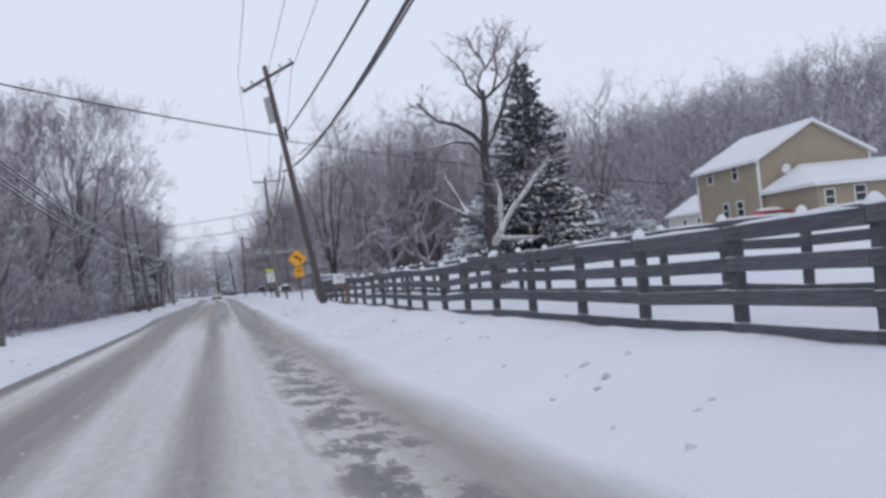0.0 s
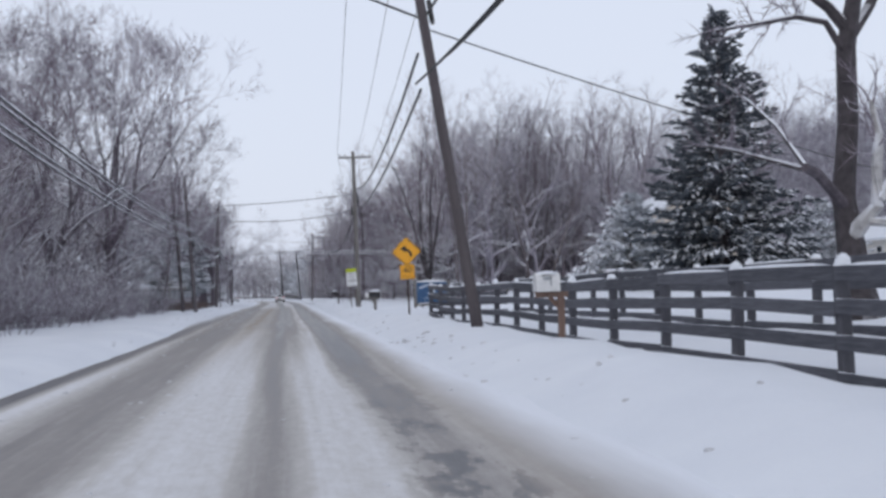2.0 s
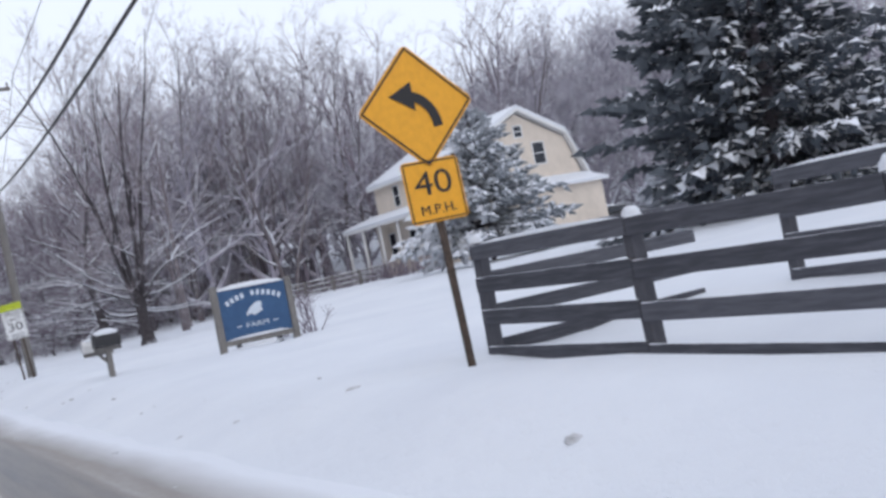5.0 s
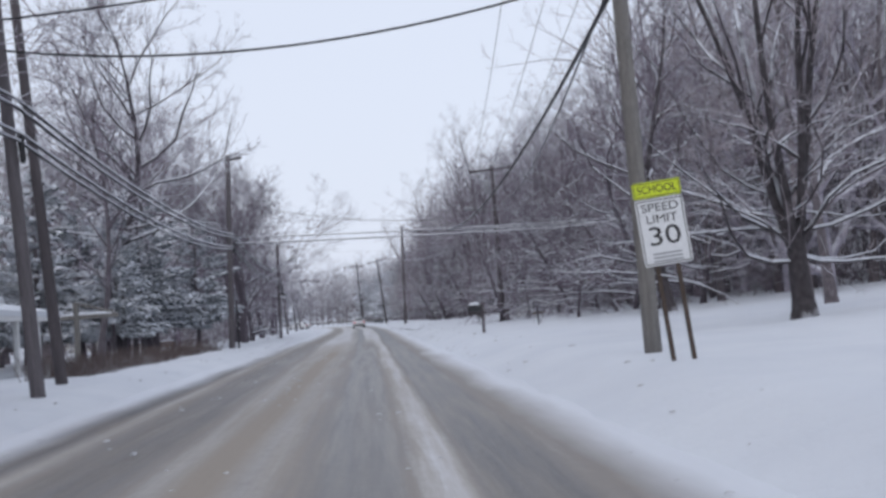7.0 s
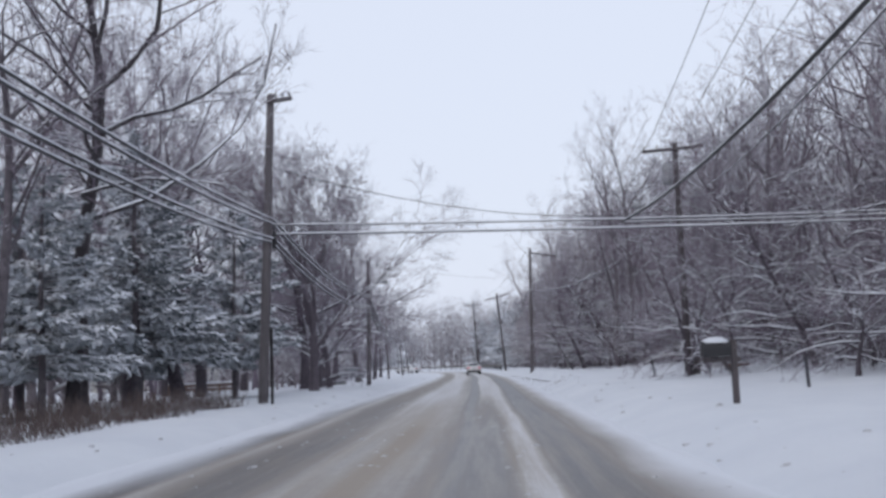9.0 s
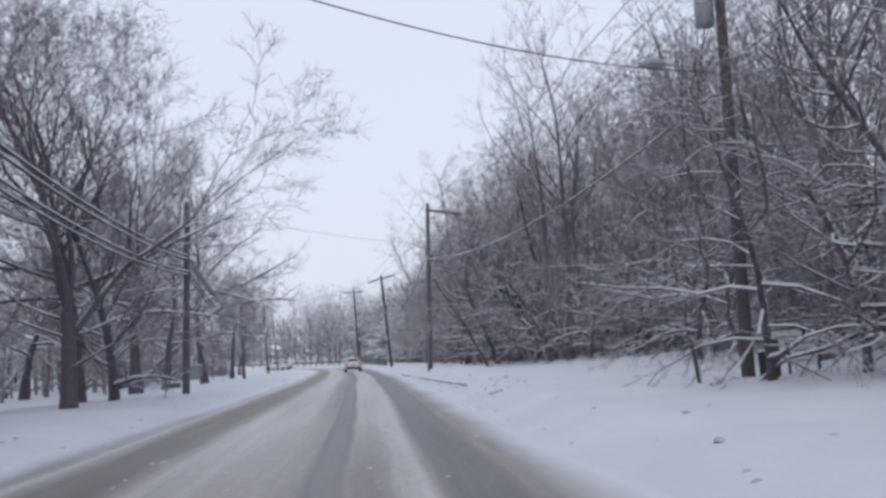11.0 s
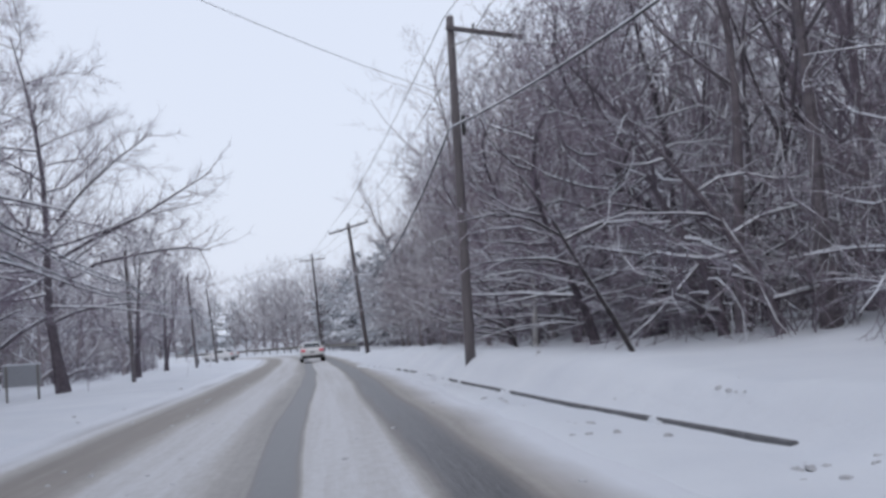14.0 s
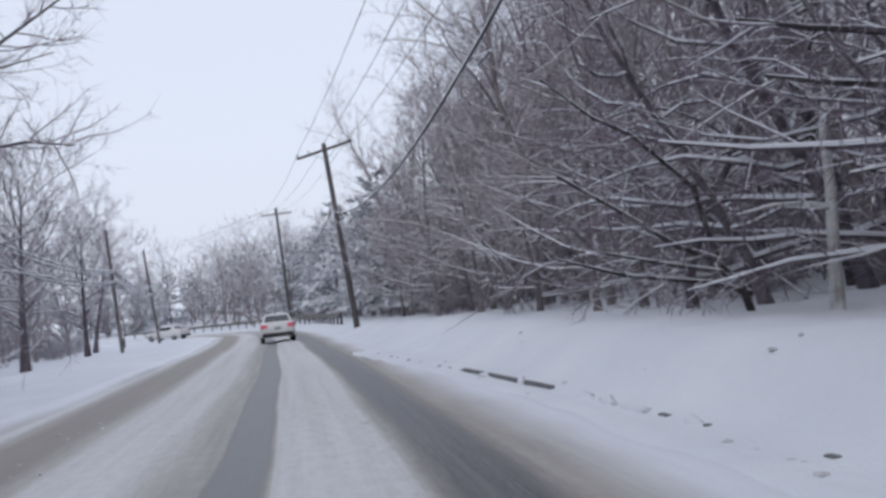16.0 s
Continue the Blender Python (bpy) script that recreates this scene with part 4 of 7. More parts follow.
for line, r in ((((0, 0, 7.0), (2.2, -0.6, 8.0), (4.6, -1.6, 8.8), (6.6, -2.6, 9.7), (8.6, -3.6, 10.6)), 0.13),
                (((0, 0, 5.6), (2.0, -0.4, 6.6), (4.5, -1.2, 6.9), (6.8, -2.0, 7.0), (8.2, -2.6, 6.7)), 0.12),
                (((0, 0, 9.0), (1.6, -0.4, 10.6), (3.4, -0.8, 12.0), (5.4, -1.4, 13.2)), 0.11)):
    limb = [Vector(p) for p in line]
    n = len(limb) - 1
    wood.tube(limb, [r * (1 - 0.8 * j / n) for j in range(n + 1)], 6)
    for j in range(22):
        q, dd = along(limb, 0.25 + 0.74 * j / 22)
        sub = wander(r6, q, side_way(r6, dd, radians(r6.uniform(25, 60))), r6.uniform(0.9, 2.6), 4, 0.25, 0.06)
        fine.tube(sub, [0.03, 0.025, 0.018, 0.012, 0.005], 3, False)
        for _ in range(14):
            q3, d3 = along(sub, r6.uniform(0.15, 0.99))
            fine.cone(q3, side_way(r6, d3, radians(r6.uniform(25, 60))) * r6.uniform(0.3, 0.9), 0.009)
make_bare_tree([wood.mesh("trunk", M_WBARK), fine.mesh("crown", M_WTWIG)], "tall verge tree with long snowy limbs over the road", at(-10.9, 197.8, 0, 0, 0.92))
ROAD_OAK = tree_meshes(55, 19, 0.32, bark=M_DBARK, white=True, limbs=22, subs=10, twigs=10, crook=0.2, first=0.34, spread=54, lean=0.03, fat=1.0, reach=0.46, lift=0.06, taper=0.2)
make_bare_tree(ROAD_OAK, "tall crooked bare tree rising above dark evergreens", at(-10.45, 123.4, 30))
make_bare_tree(tree_meshes(56, 14, 0.17, limbs=20, subs=8, twigs=7, crook=0.17, first=0.25, spread=48, dome=0.3, twig=M_WTWIG), "crooked bare tree behind the porch house", at(-9.3, 115.2, 160))
# big maple by the speed sign, with its smaller neighbours
wood, fine = bare_tree_shapes(61, 14, 0.19, limbs=26, subs=8, twigs=6, first=0.12, spread=40, forks=5, lift=0.06, crook=0.08, dome=0.26)
low_snow = Shape()
low_wood, low_fine = bare_tree_shapes(64, 5.2, 0.30, snow=low_snow, limbs=26, subs=8, twigs=5, first=0.36, spread=84, lift=0.13, crook=0.12, reach=1.0, taper=0.35, fat=0.62)
for sh in (wood, fine):
    sh.v = [(x, y, z + 1.7) for x, y, z in sh.v]
wood.tube([(0.1, 0, -0.3), (0.05, 0, 0.5), (0, 0, 1.4), (0, 0, 2.4)], [0.38, 0.27, 0.235, 0.22], 9)
wood.add(low_wood.v, low_wood.f)
fine.add(low_fine.v, low_fine.f)
# the crown's twigs are coloured paler for haze, the trunk stays dark
MAPLE = [wood.mesh("trunk", M_DBARK), fine.mesh("crown", M_HAZETWIG), low_snow.mesh("limb_snow", M_SNOW)]
make_bare_tree(MAPLE, "large bare maple with low limbs lined with snow", at(12.3, 95.8, 20), name="maple_tree")
tall, thin = bare_tree_shapes(62, 15, 0.25, limbs=20, subs=8, twigs=8, crook=0.12, first=0.32, spread=56, lean=0.02, reach=0.40)
skirt = Shape()
skirt_wood, skirt_fine = bare_tree_shapes(65, 4.6, 0.22, snow=skirt, limbs=22, subs=7, twigs=5, first=0.38, spread=82, lift=0.12, crook=0.14, reach=1.0, taper=0.35, fat=0.6)
tall.add(skirt_wood.v, skirt_wood.f)
thin.add(skirt_fine.v, skirt_fine.f)
for sh in (tall, thin, skirt):
    sh.v = [(x - 0.13 * z, y, z) for x, y, z in sh.v]
make_bare_tree([tall.mesh("trunk", M_DBARK), thin.mesh("crown", M_WTWIG), skirt.mesh("limb_snow", M_SNOW)], "dark straight-trunked tree with low limbs lined with snow", at(14.2, 112.8, 0))
# bark in the haze-paled colour
make_bare_tree(tree_meshes(63, 13, 0.17, bark=M_HAZEBARK, limbs=14, subs=7, twigs=6, first=0.2, spread=48, twig=M_WTWIG), "bare tree beside the large maple", at(15.5, 101, 60))
for x, y, k, s in ((17, 106, 1, 0.8), (19.5, 112, 0, 0.85), (22, 103, 2, 0.9), (24.5, 116, 1, 0.95), (28, 121, 0, 1.0), (26, 112.5, 2, 0.9), (33, 119, 1, 1.0), (38, 117, 3, 1.0), (45, 112, 0, 1.0), (21, 118, 3, 1.0)):
    ob = make_bare_tree(LOT[k], "tall bare tree at the back of the farm lot", at(x, y, x * 37), "trees behind the farm lot")
    ob.scale = (s, s, s)

# the old pruned tree behind the fence
rng2 = random.Random(77)
wood, fine = Shape(), Shape()
stem = [Vector(p) for p in ((0.26, 0, -0.3), (0.12, 0.0, 0.8), (-0.03, 0.03, 2.2), (0.06, 0, 3.5), (-0.05, 0.04, 4.8), (0.06, 0, 6.0), (0, 0, 7.0))]
wood.tube(stem, [0.42, 0.27, 0.20, 0.18, 0.17, 0.12, 0.08], 9)
# each limb: its crooked line out from the stem, thickness at the foot, side shoots
arms = [([(0, 0, 4.9), (-0.35, 0.1, 5.35), (-0.62, 0.1, 5.6), (-0.75, 0.2, 6.2), (-1.2, 0.2, 6.75)], 0.085, 16),
        ([(0, 0, 4.9), (-0.14, 0.2, 5.6), (0.05, 0.3, 6.0), (0.26, 0.3, 6.5), (-0.2, 0.4, 7.2), (-0.4, 0.4, 7.7)], 0.085, 20),
        ([(0, 0, 4.9), (0.5, -0.1, 5.3), (0.95, -0.2, 5.7), (1.15, -0.2, 6.2), (1.5, -0.3, 6.5), (1.85, -0.3, 6.9)], 0.09, 18),
        ([(0.26, 0.3, 6.3), (0.6, 0.3, 6.7), (0.75, 0.2, 7.2), (0.9, 0.3, 7.8)], 0.06, 13),
        ([(0.4, -0.1, 5.2), (0.45, -0.5, 5.9), (0.3, -0.7, 6.6), (0.7, -0.8, 7.2)], 0.06, 13),
        ([(-0.05, 0, 3.0), (-0.35, 0.1, 3.5), (-0.9, 0.1, 3.95), (-1.5, 0.2, 4.2), (-1.85, 0.2, 4.6), (-2.15, 0.2, 5.0)], 0.14, 18),
        ([(0.02, 0, 2.9), (0.45, 0.1, 3.5), (0.85, 0.2, 4.3), (1.15, 0.3, 5.2), (1.6, 0.3, 6.2), (1.8, 0.5, 7.2)], 0.15, 24),
        ([(-0.05, 0, 2.45), (-0.5, -0.1, 3.1), (-1.0, -0.1, 3.2), (-1.5, -0.2, 3.05), (-2.4, -0.2, 2.85)], 0.085, 15)]
lying = Shape()
for i, (line, r, n) in enumerate(arms):
    wide = 1.1 if i in (5, 7) else 0.85
    limb = [Vector((p[0] * wide, p[1] * 1.3, 5.1 + (p[2] - 3.0) * 0.82)) for p in line]
    r *= 0.8
    m = len(limb) - 1
    rad = [r * (1 - 0.72 * j / m) for j in range(m + 1)]
    wood.tube(limb, rad, 6)
    snow_line(lying, limb, rad, rng2)
    for j in range(n):
        q, dd = along(limb, 0.35 + 0.64 * j / n)
        sub = wander(rng2, q, side_way(rng2, dd, radians(rng2.uniform(30, 75))), rng2.uniform(0.5, 1.2), 5, 0.42, 0.05)
        fine.tube(sub, [0.017, 0.015, 0.012, 0.009, 0.007, 0.003], 4, False)
        for _ in range(7):
            q3, d3 = along(sub, rng2.uniform(0.2, 0.99))
            fine.cone(q3, side_way(rng2, d3, radians(rng2.uniform(25, 70))) * rng2.uniform(0.15, 0.5), 0.009)
# the crown leans a little to the south
for sh in (wood, fine, lying):
    sh.v = [(x, y - 0.2 * max(0.0, z - 3.2), z) for x, y, z in sh.v]
# two low thin limbs with many twigs, beyond the cut stub
rise = [Vector(p) for p in ((-0.9, -0.3, 2.7), (-1.1, 0.3, 3.5), (-1.2, 1.2, 4.15), (-1.3, 2.0, 4.6))]
wood.tube(rise, [0.05, 0.04, 0.03, 0.012], 6)
limb = [Vector(p) for p in ((-0.9, -0.5, 2.6), (-1.15, 0.6, 2.95), (-1.3, 1.6, 3.25), (-1.4, 2.4, 3.45), (-1.47, 3.1, 3.55))]
wood.tube(limb, [0.055, 0.045, 0.034, 0.024, 0.012], 6)
for j in range(34):
    q, dd = along(limb if j % 3 else rise, 0.1 + 0.88 * j / 34)
    sub = wander(rng2, q, side_way(rng2, dd, radians(rng2.uniform(30, 75))) + Vector((0, 0, 0.5)), rng2.uniform(0.4, 1.5), 5, 0.4, 0.05)
    fine.tube(sub, [0.016, 0.014, 0.012, 0.009, 0.006, 0.003], 4, False)
    for _ in range(6):
        q3, d3 = along(sub, rng2.uniform(0.2, 0.99))
        fine.cone(q3, side_way(rng2, d3, radians(rng2.uniform(25, 70))) * rng2.uniform(0.12, 0.4), 0.006)
old = thing("old_tree", "old pruned tree with a dark trunk and pale split limbs", "tree", at=at(12.25, 38.1, 0, 0, 1.065))
part("trunk", wood, M_DBARK, old)
part("crown", fine, M_TWIG, old)
tagged(part("limb_snow", lying, M_SNOW, old, "snow lying along the limbs"), kind="stuff")
pale = Shape()
pale.tube([(0.02, 0.0, 1.45), (0.14, -0.3, 1.75), (0.28, -0.5, 2.0), (0.27, -0.57, 2.67), (0.32, -0.57, 3.24), (0.21, -0.57, 3.82)], [0.17, 0.14, 0.12, 0.10, 0.08, 0.04], 7)
pale.tube([(0.30, -0.55, 2.1), (0.75, -0.55, 2.76), (1.32, -0.5, 3.34), (1.80, -0.4, 3.87), (2.37, -0.3, 4.5)], [0.10, 0.09, 0.08, 0.065, 0.04], 6)
pale.tube([(0.16, -0.4, 1.75), (0.55, -0.55, 1.68), (1.13, -0.55, 1.66), (1.70, -0.55, 1.62)], [0.09, 0.07, 0.055, 0.02], 6)
part("limb", pale, M_PALE, old, "pale snow-crusted split limb")
stub = Shape()
stub.tube([(0.0, 0.0, 2.0), (-0.45, -0.3, 2.3), (-0.9, -0.65, 2.55), (-1.25, -0.9, 2.62)], [0.12, 0.10, 0.09, 0.08], 7)
part("limb", stub, M_WBARK, old, "cut stub of a limb capped with snow")
shoots = Shape()
for foot, tip, n in (((0.75, -0.55, 2.76), (2.37, -0.3, 4.5), 26), ((0.27, -0.57, 2.67), (0.21, -0.57, 3.82), 10)):
    for j in range(n):
        q = Vector(foot).lerp(Vector(tip), (j + 0.5) / n)
        sub = wander(rng2, q, (rng2.uniform(-1, 1), rng2.uniform(-1, 1), rng2.uniform(-0.1, 1)), rng2.uniform(0.5, 1.6), 4, 0.35, 0.05)
        shoots.tube(sub, [0.018, 0.015, 0.012, 0.008, 0.004], 4, False)
        for _ in range(6):
            q3, d3 = along(sub, rng2.uniform(0.2, 0.99))
            shoots.cone(q3, side_way(rng2, d3, radians(rng2.uniform(25, 60))) * rng2.uniform(0.2, 0.6), 0.008)
part("twig_spray", shoots, M_TWIG, old, "thin bare shoots")

# conifers
BIG = conifer_meshes(71, 14.4, 4.9, M_NEEDLE, rows=46, per=17, sprigs=24, first=0.04, size=1.3)
make_conifer(BIG, "tall dark spruce with snow on its boughs behind the fence", at(24.4, 70.6, 0), name="spruce_tree")
SNOWY = conifer_meshes(72, 6.4, 4.1, M_FROST, rows=26, per=17, sprigs=24, first=0.12, size=1.2)
make_conifer(SNOWY, "broad snow-laden blue spruce in front of the cream house", at(24.9, 86.8, 0), name="spruce_tree")
SMALL = conifer_meshes(73, 5.0, 3.2, M_FROST, rows=20, per=13, sprigs=18, first=0.04, size=0.95, bush=1)
for x, y, s, lab in ((34.2, 78.8, 0.95, "small snow-laden spruce behind the fence"), (27.5, 79, 0.42, "low snowy juniper beside the tall spruce")):
    ob = make_conifer(SMALL, lab, at(x, y, x * 50), name="spruce_tree")
    ob.scale = (s, s, s)
PINE = [conifer_meshes(81, 9.5, 3.6, M_FROST, rows=19, per=12, sprigs=32, first=0.2, size=1.1, open_k=0.18, bush=1),
        conifer_meshes(82, 7.5, 3.0, M_FROST, rows=17, per=12, sprigs=30, first=0.2, size=1.05, open_k=0.18, bush=1)]
FARPINE = [conifer_meshes(83, 9.5, 3.4, M_FROST, rows=15, per=7, sprigs=9, first=0.12, size=1.7, open_k=0.1, bush=1),
           conifer_meshes(84, 7.5, 2.9, M_FROST, rows=14, per=7, sprigs=9, first=0.1, size=1.6, open_k=0.1, bush=1)]
row = [(0, -10.2, 128, 0, 1.0), (1, -8.3, 134.5, 90, 1.05), (0, -13, 119.5, 200, 0.95), (1, -14.5, 124, 20, 1.0), (0, -13.5, 138, 60, 1.0), (1, -9.6, 119, 10, 0.85), (1, -17, 130, 10, 1.1), (0, -17, 117, 10, 0.9), (1, -16.5, 145, 0, 1.0), (0, -11.6, 132.5, 70, 1.05), (1, -12.2, 123.5, 300, 1.1)]
put_copies(make_conifer, PINE, "evergreen with snow-covered boughs on the west verge", "snowy evergreens by the road", row, "pine_tree")
row = []
for i in range(26):
    y = 285 + rng.uniform(0, 75)
    x = float(bend(y)) + rng.choice([-1, 1]) * rng.uniform(13, 34)
    row.append((rng.randrange(2), x, y, rng.uniform(0, 360), rng.uniform(0.7, 1.15)))
for i in range(12):
    y = 226 + i * 6 + rng.uniform(-2, 2)
    row.append((rng.randrange(2), wood_edge(y) + rng.uniform(0.5, 4), y, rng.uniform(0, 360), rng.uniform(0.8, 1.2)))
put_copies(make_conifer, FARPINE, "far evergreen white with snow at the bend", "evergreens at the bend", row, "pine_tree")
# clipped brown hedge on the west verge
hedge = Shape()
r3 = random.Random(9)
for i in range(2600):
    y = 100 + 24 * r3.random() ** 1.25
    x = -6.6 + r3.uniform(-0.9, 0.9) + 0.012 * (y - 101)
    hedge.tube([(x, y, gz(x, y) - 0.05), (x + r3.uniform(-0.4, 0.4), y + r3.uniform(-0.5, 0.5), gz(x, y) + r3.uniform(0.2, 0.7))], [0.009, 0.003], 3, False)
tagged(new("dry_hedge", hedge.mesh("dry_hedge", M_BRUSH)), "low strip of dry brown brush poking through snow", "hedge", kind="stuff")


# ---- utility poles, wires ----
def utility_pole(base, top, r, mat, label, arm=None, extras=(), name="utility_pole"):
    """A round tapered pole with its crossarm (half lengths to either side), braces and pins. Local z runs up the pole."""
    base, top = Vector(base), Vector(top)
    h = (top - base).length
    q = Vector((0, 0, 1)).rotation_difference(top - base)
    t = thing(name, label, "utility pole", "utility poles", at=Matrix.LocRotScale(base, q, None))
    part("pole", Shape().tube([(0, 0, -0.5 + (h + 0.5) * i / 6) for i in range(7)], [r * (1 - 0.28 * i / 6) for i in range(7)], 12), mat, t, smooth=True)
    if arm:
        a, b, z, tilt = arm
        turn = Matrix.Rotation(radians(tilt), 4, "Y")
        m = Matrix.Translation((0, -r * 0.9, z)) @ turn
        part("crossarm", Shape().bevel_box(a, -0.06, -0.06, b, 0.06, 0.06, 0.012, m), mat, t)
        for s in (a * 0.45, b * 0.45):
            if abs(s) > 0.2:
                part("brace", Shape().tube([m @ Vector((s, 0, -0.05)), (0, -r, z - 0.55)], 0.018, 5), M_GREY, t)
        pins = [a + 0.08, a * 0.55, b * 0.55, b - 0.08] if min(abs(a), abs(b)) > 0.3 else [b - 0.08, b * 0.6, b * 0.3]
        for s in pins:
            sh = Shape().tube([m @ Vector((s, 0, 0.05)), m @ Vector((s, 0, 0.13)), m @ Vector((s, 0, 0.17)), m @ Vector((s, 0, 0.24))], [0.015, 0.04, 0.055, 0.03], 7)
            part("insulator", sh, M_GREY, t, "grey ceramic insulator")
    for what, z, side in extras:
        if what == "transformer":
            x = side * (r + 0.24)
            part("transformer", Shape().tube([(x, 0, z - 0.45), (x, 0, z - 0.42), (x, 0, z + 0.42), (x, 0, z + 0.5)], [0.2, 0.23, 0.23, 0.12], 12), M_GREY, t, "grey transformer can", True)
        elif what == "box":
            part("cutout_box", Shape().bevel_box(-r - 0.22, -0.12, z - 0.55, -r + 0.02, 0.12, z + 0.55, 0.03), M_GREY, t, "grey equipment box")
        elif what == "splice":
            part("splice_case", Shape().tube([(side * (r + 0.06), 0, z - 0.3), (side * (r + 0.06), 0, z - 0.25), (side * (r + 0.06), 0, z + 0.25), (side * (r + 0.06), 0, z + 0.3)], [0.03, 0.06, 0.06, 0.03], 8), M_BUMPER, t)
        elif what == "lamp":
            p = [(0, 0, z), (side * 0.6, 0, z + 0.25), (side * 1.5, 0, z + 0.35)]
            lamp = part("lamp_arm", Shape().tube(p, 0.03, 6), M_GREY, t)
            sh = Shape().tube([(side * 1.4, 0, z + 0.34), (side * 1.55, 0, z + 0.36), (side * 1.85, 0, z + 0.36), (side * 2.05, 0, z + 0.34)], [0.04, 0.12, 0.14, 0.05], 8)
            part("lamp_head", sh, M_GREY, lamp, "grey street lamp head")
    part("snow_cap", Shape().lump(0, 0, h - 0.02, r * 0.8, r * 0.8, 0.09, random.Random(3)), M_SNOW, t, "cap of snow", True)
    return t


utility_pole((6.08, 43.15, 0.2), (4.56, 43.5, 10.65), 0.145, M_DARKPOLE, "leaning weathered utility pole behind the snow bank", (-1.22, 1.3, 10.05, -19), (("box", 8.7, -1), ("splice", 7.6, 1)))
utility_pole((6.55, 88.6, 0.2), (6.35, 88.2, 10.75), 0.155, M_GREYWOOD, "grey utility pole behind the speed limit sign", (-1.0, 1.15, 10.15, 0), (("splice", 6.6, -1), ("splice", 7.4, 1)))
utility_pole((10.5, 137.0, 0.3), (10.55, 137.2, 10.6), 0.16, M_DARKPOLE, "dark utility pole at the edge of the wood", (-1.45, 1.2, 10.0, -4), (("transformer", 8.9, -1), ("lamp", 7.2, -1)))
utility_pole((5.63, 174.3, 0.2), (5.95, 175.2, 10.4), 0.15, M_POLE, "grey utility pole with a one-sided crossarm", (-0.15, 2.1, 9.85, 8), (("splice", 7.0, 1),))
utility_pole((4.62, 221.1, 0.1), (3.85, 221.9, 9.95), 0.16, M_DARKPOLE, "leaning utility pole beside the bend", (-1.5, 1.5, 9.55, -10), (("splice", 6.3, 1),))
utility_pole((1.0, 274.0, -0.2), (0.5, 274.2, 12.3), 0.17, M_DARKPOLE, "far utility pole on the bend", (-1.6, 1.55, 11.9, 0), (("lamp", 7.6, -1),))
utility_pole((-4.27, 91.2, 0.0), (-4.95, 91.6, 9.6), 0.14, M_POLE, "grey utility pole on the west verge", None, (("splice", 5.0, 1),))
utility_pole((-5.7, 97.6, 0.0), (-6.4, 97.6, 9.9), 0.155, M_DARKPOLE, "dark leaning stub pole beside the grey one", None, ())
utility_pole((-5.15, 125.0, 0.0), (-4.85, 125.6, 10.35), 0.17, M_POLE, "stout utility pole carrying snowy cables across the road", (-0.1, 0.75, 10.1, -8), (("splice", 5.5, 1),))
utility_pole((-5.2, 155.5, 0.0), (-5.05, 155.7, 7.9), 0.15, M_POLE, "utility pole with a street lamp among trees", None, (("lamp", 6.2, 0.6),))
utility_pole((-8.1, 200.4, -0.3), (-8.35, 201.1, 6.9), 0.125, M_POLE, "short utility pole on the west verge", None, ())
utility_pole((-9.45, 236.4, -0.35), (-9.95, 237, 8.0), 0.125, M_POLE, "short leaning utility pole on the west verge", None, (("splice", 1.0, 1),))
utility_pole((-10.35, 261, -0.3), (-11.1, 261.3, 8.3), 0.125, M_POLE, "far leaning pole before the bend", None, ())
utility_pole((-5.05, 34.8, 0.1), (-5.2, 34.8, 9.4), 0.16, M_POLE, "utility pole on the west verge beside the brush", None, ())


def wire(a, b, sag, r, mat=M_WIRE, label="black overhead cable", name="overhead_cable", n=22):
    a, b = Vector(a), Vector(b)
    pts = []
    for i in range(n + 1):
        t = i / n
        p = a.lerp(b, t)
        p.z -= sag * 4 * t * (1 - t)
        pts.append(p)
    ob = new(name, Shape().tube(pts, r, 6).mesh(name, mat, True))
    return tagged(ob, label, "cable", "overhead cables")


# east line: thin conductors on the crossarms, thick cables below
tops = [(4.4, -6, 10.2), (4.62, 44.5, 10.55), (6.4, 87.2, 10.5), (10.5, 137.1, 10.45), (6.9, 175.1, 10.3), (3.85, 221.8, 9.85), (0.5, 274.1, 12.1), (-22, 318, 11.5)]
for p, q in zip(tops, tops[1:]):
    for dx, dz in ((-1.15, 0.05), (0.2, 0.35), (1.15, 0.12)):
        wire((p[0] + dx, p[1], p[2] + dz), (q[0] + dx, q[1], q[2] + dz), 0.5, 0.011, label="thin overhead power line")
mids = [(10.35, 137, 7.1), (5.8, 174.7, 7.05), (4.1, 221.6, 6.4), (0.7, 274, 7.0)]
SAGS = (1.0, 1.7, 1.2)
for a, b, sag, r in (((5.13, -6, 6.14), (5.09, 44.1, 7.72), 0.44, 0.03), ((4.57, -6, 5.89), (4.9, 44.1, 6.21), 1.18, 0.03), ((5.85, -6, 8.07), (5.7, 44.1, 6.91), 1.32, 0.026)):
    wire(a, b, sag, r, label="thick black communication cable")
for a, b, sag, r in (((4.95, 44.0, 6.9), (6.4, 88.0, 8.25), 0.95, 0.034), ((5.0, 44.0, 6.05), (6.46, 88.0, 6.75), 0.6, 0.032)):
    wire(a, b, sag, r, label="thick black communication cable")
# a bundle from the second pole is tied to the cables that cross the road
wire((6.43, 88.0, 6.75), (6.38, 125.3, 5.62), 0.96, 0.034, label="thick black communication cable tied to the crossing cables")
wire((6.48, 88.0, 6.79), (6.44, 125.3, 5.68), 0.94, 0.03, M_WIRESNOW, "communication cable crusted with snow")
wire((6.6, 88.3, 7.3), (11.0, 137.0, 8.1), 0.95, 0.024, M_WIRESNOW, "slack cable crusted with snow")
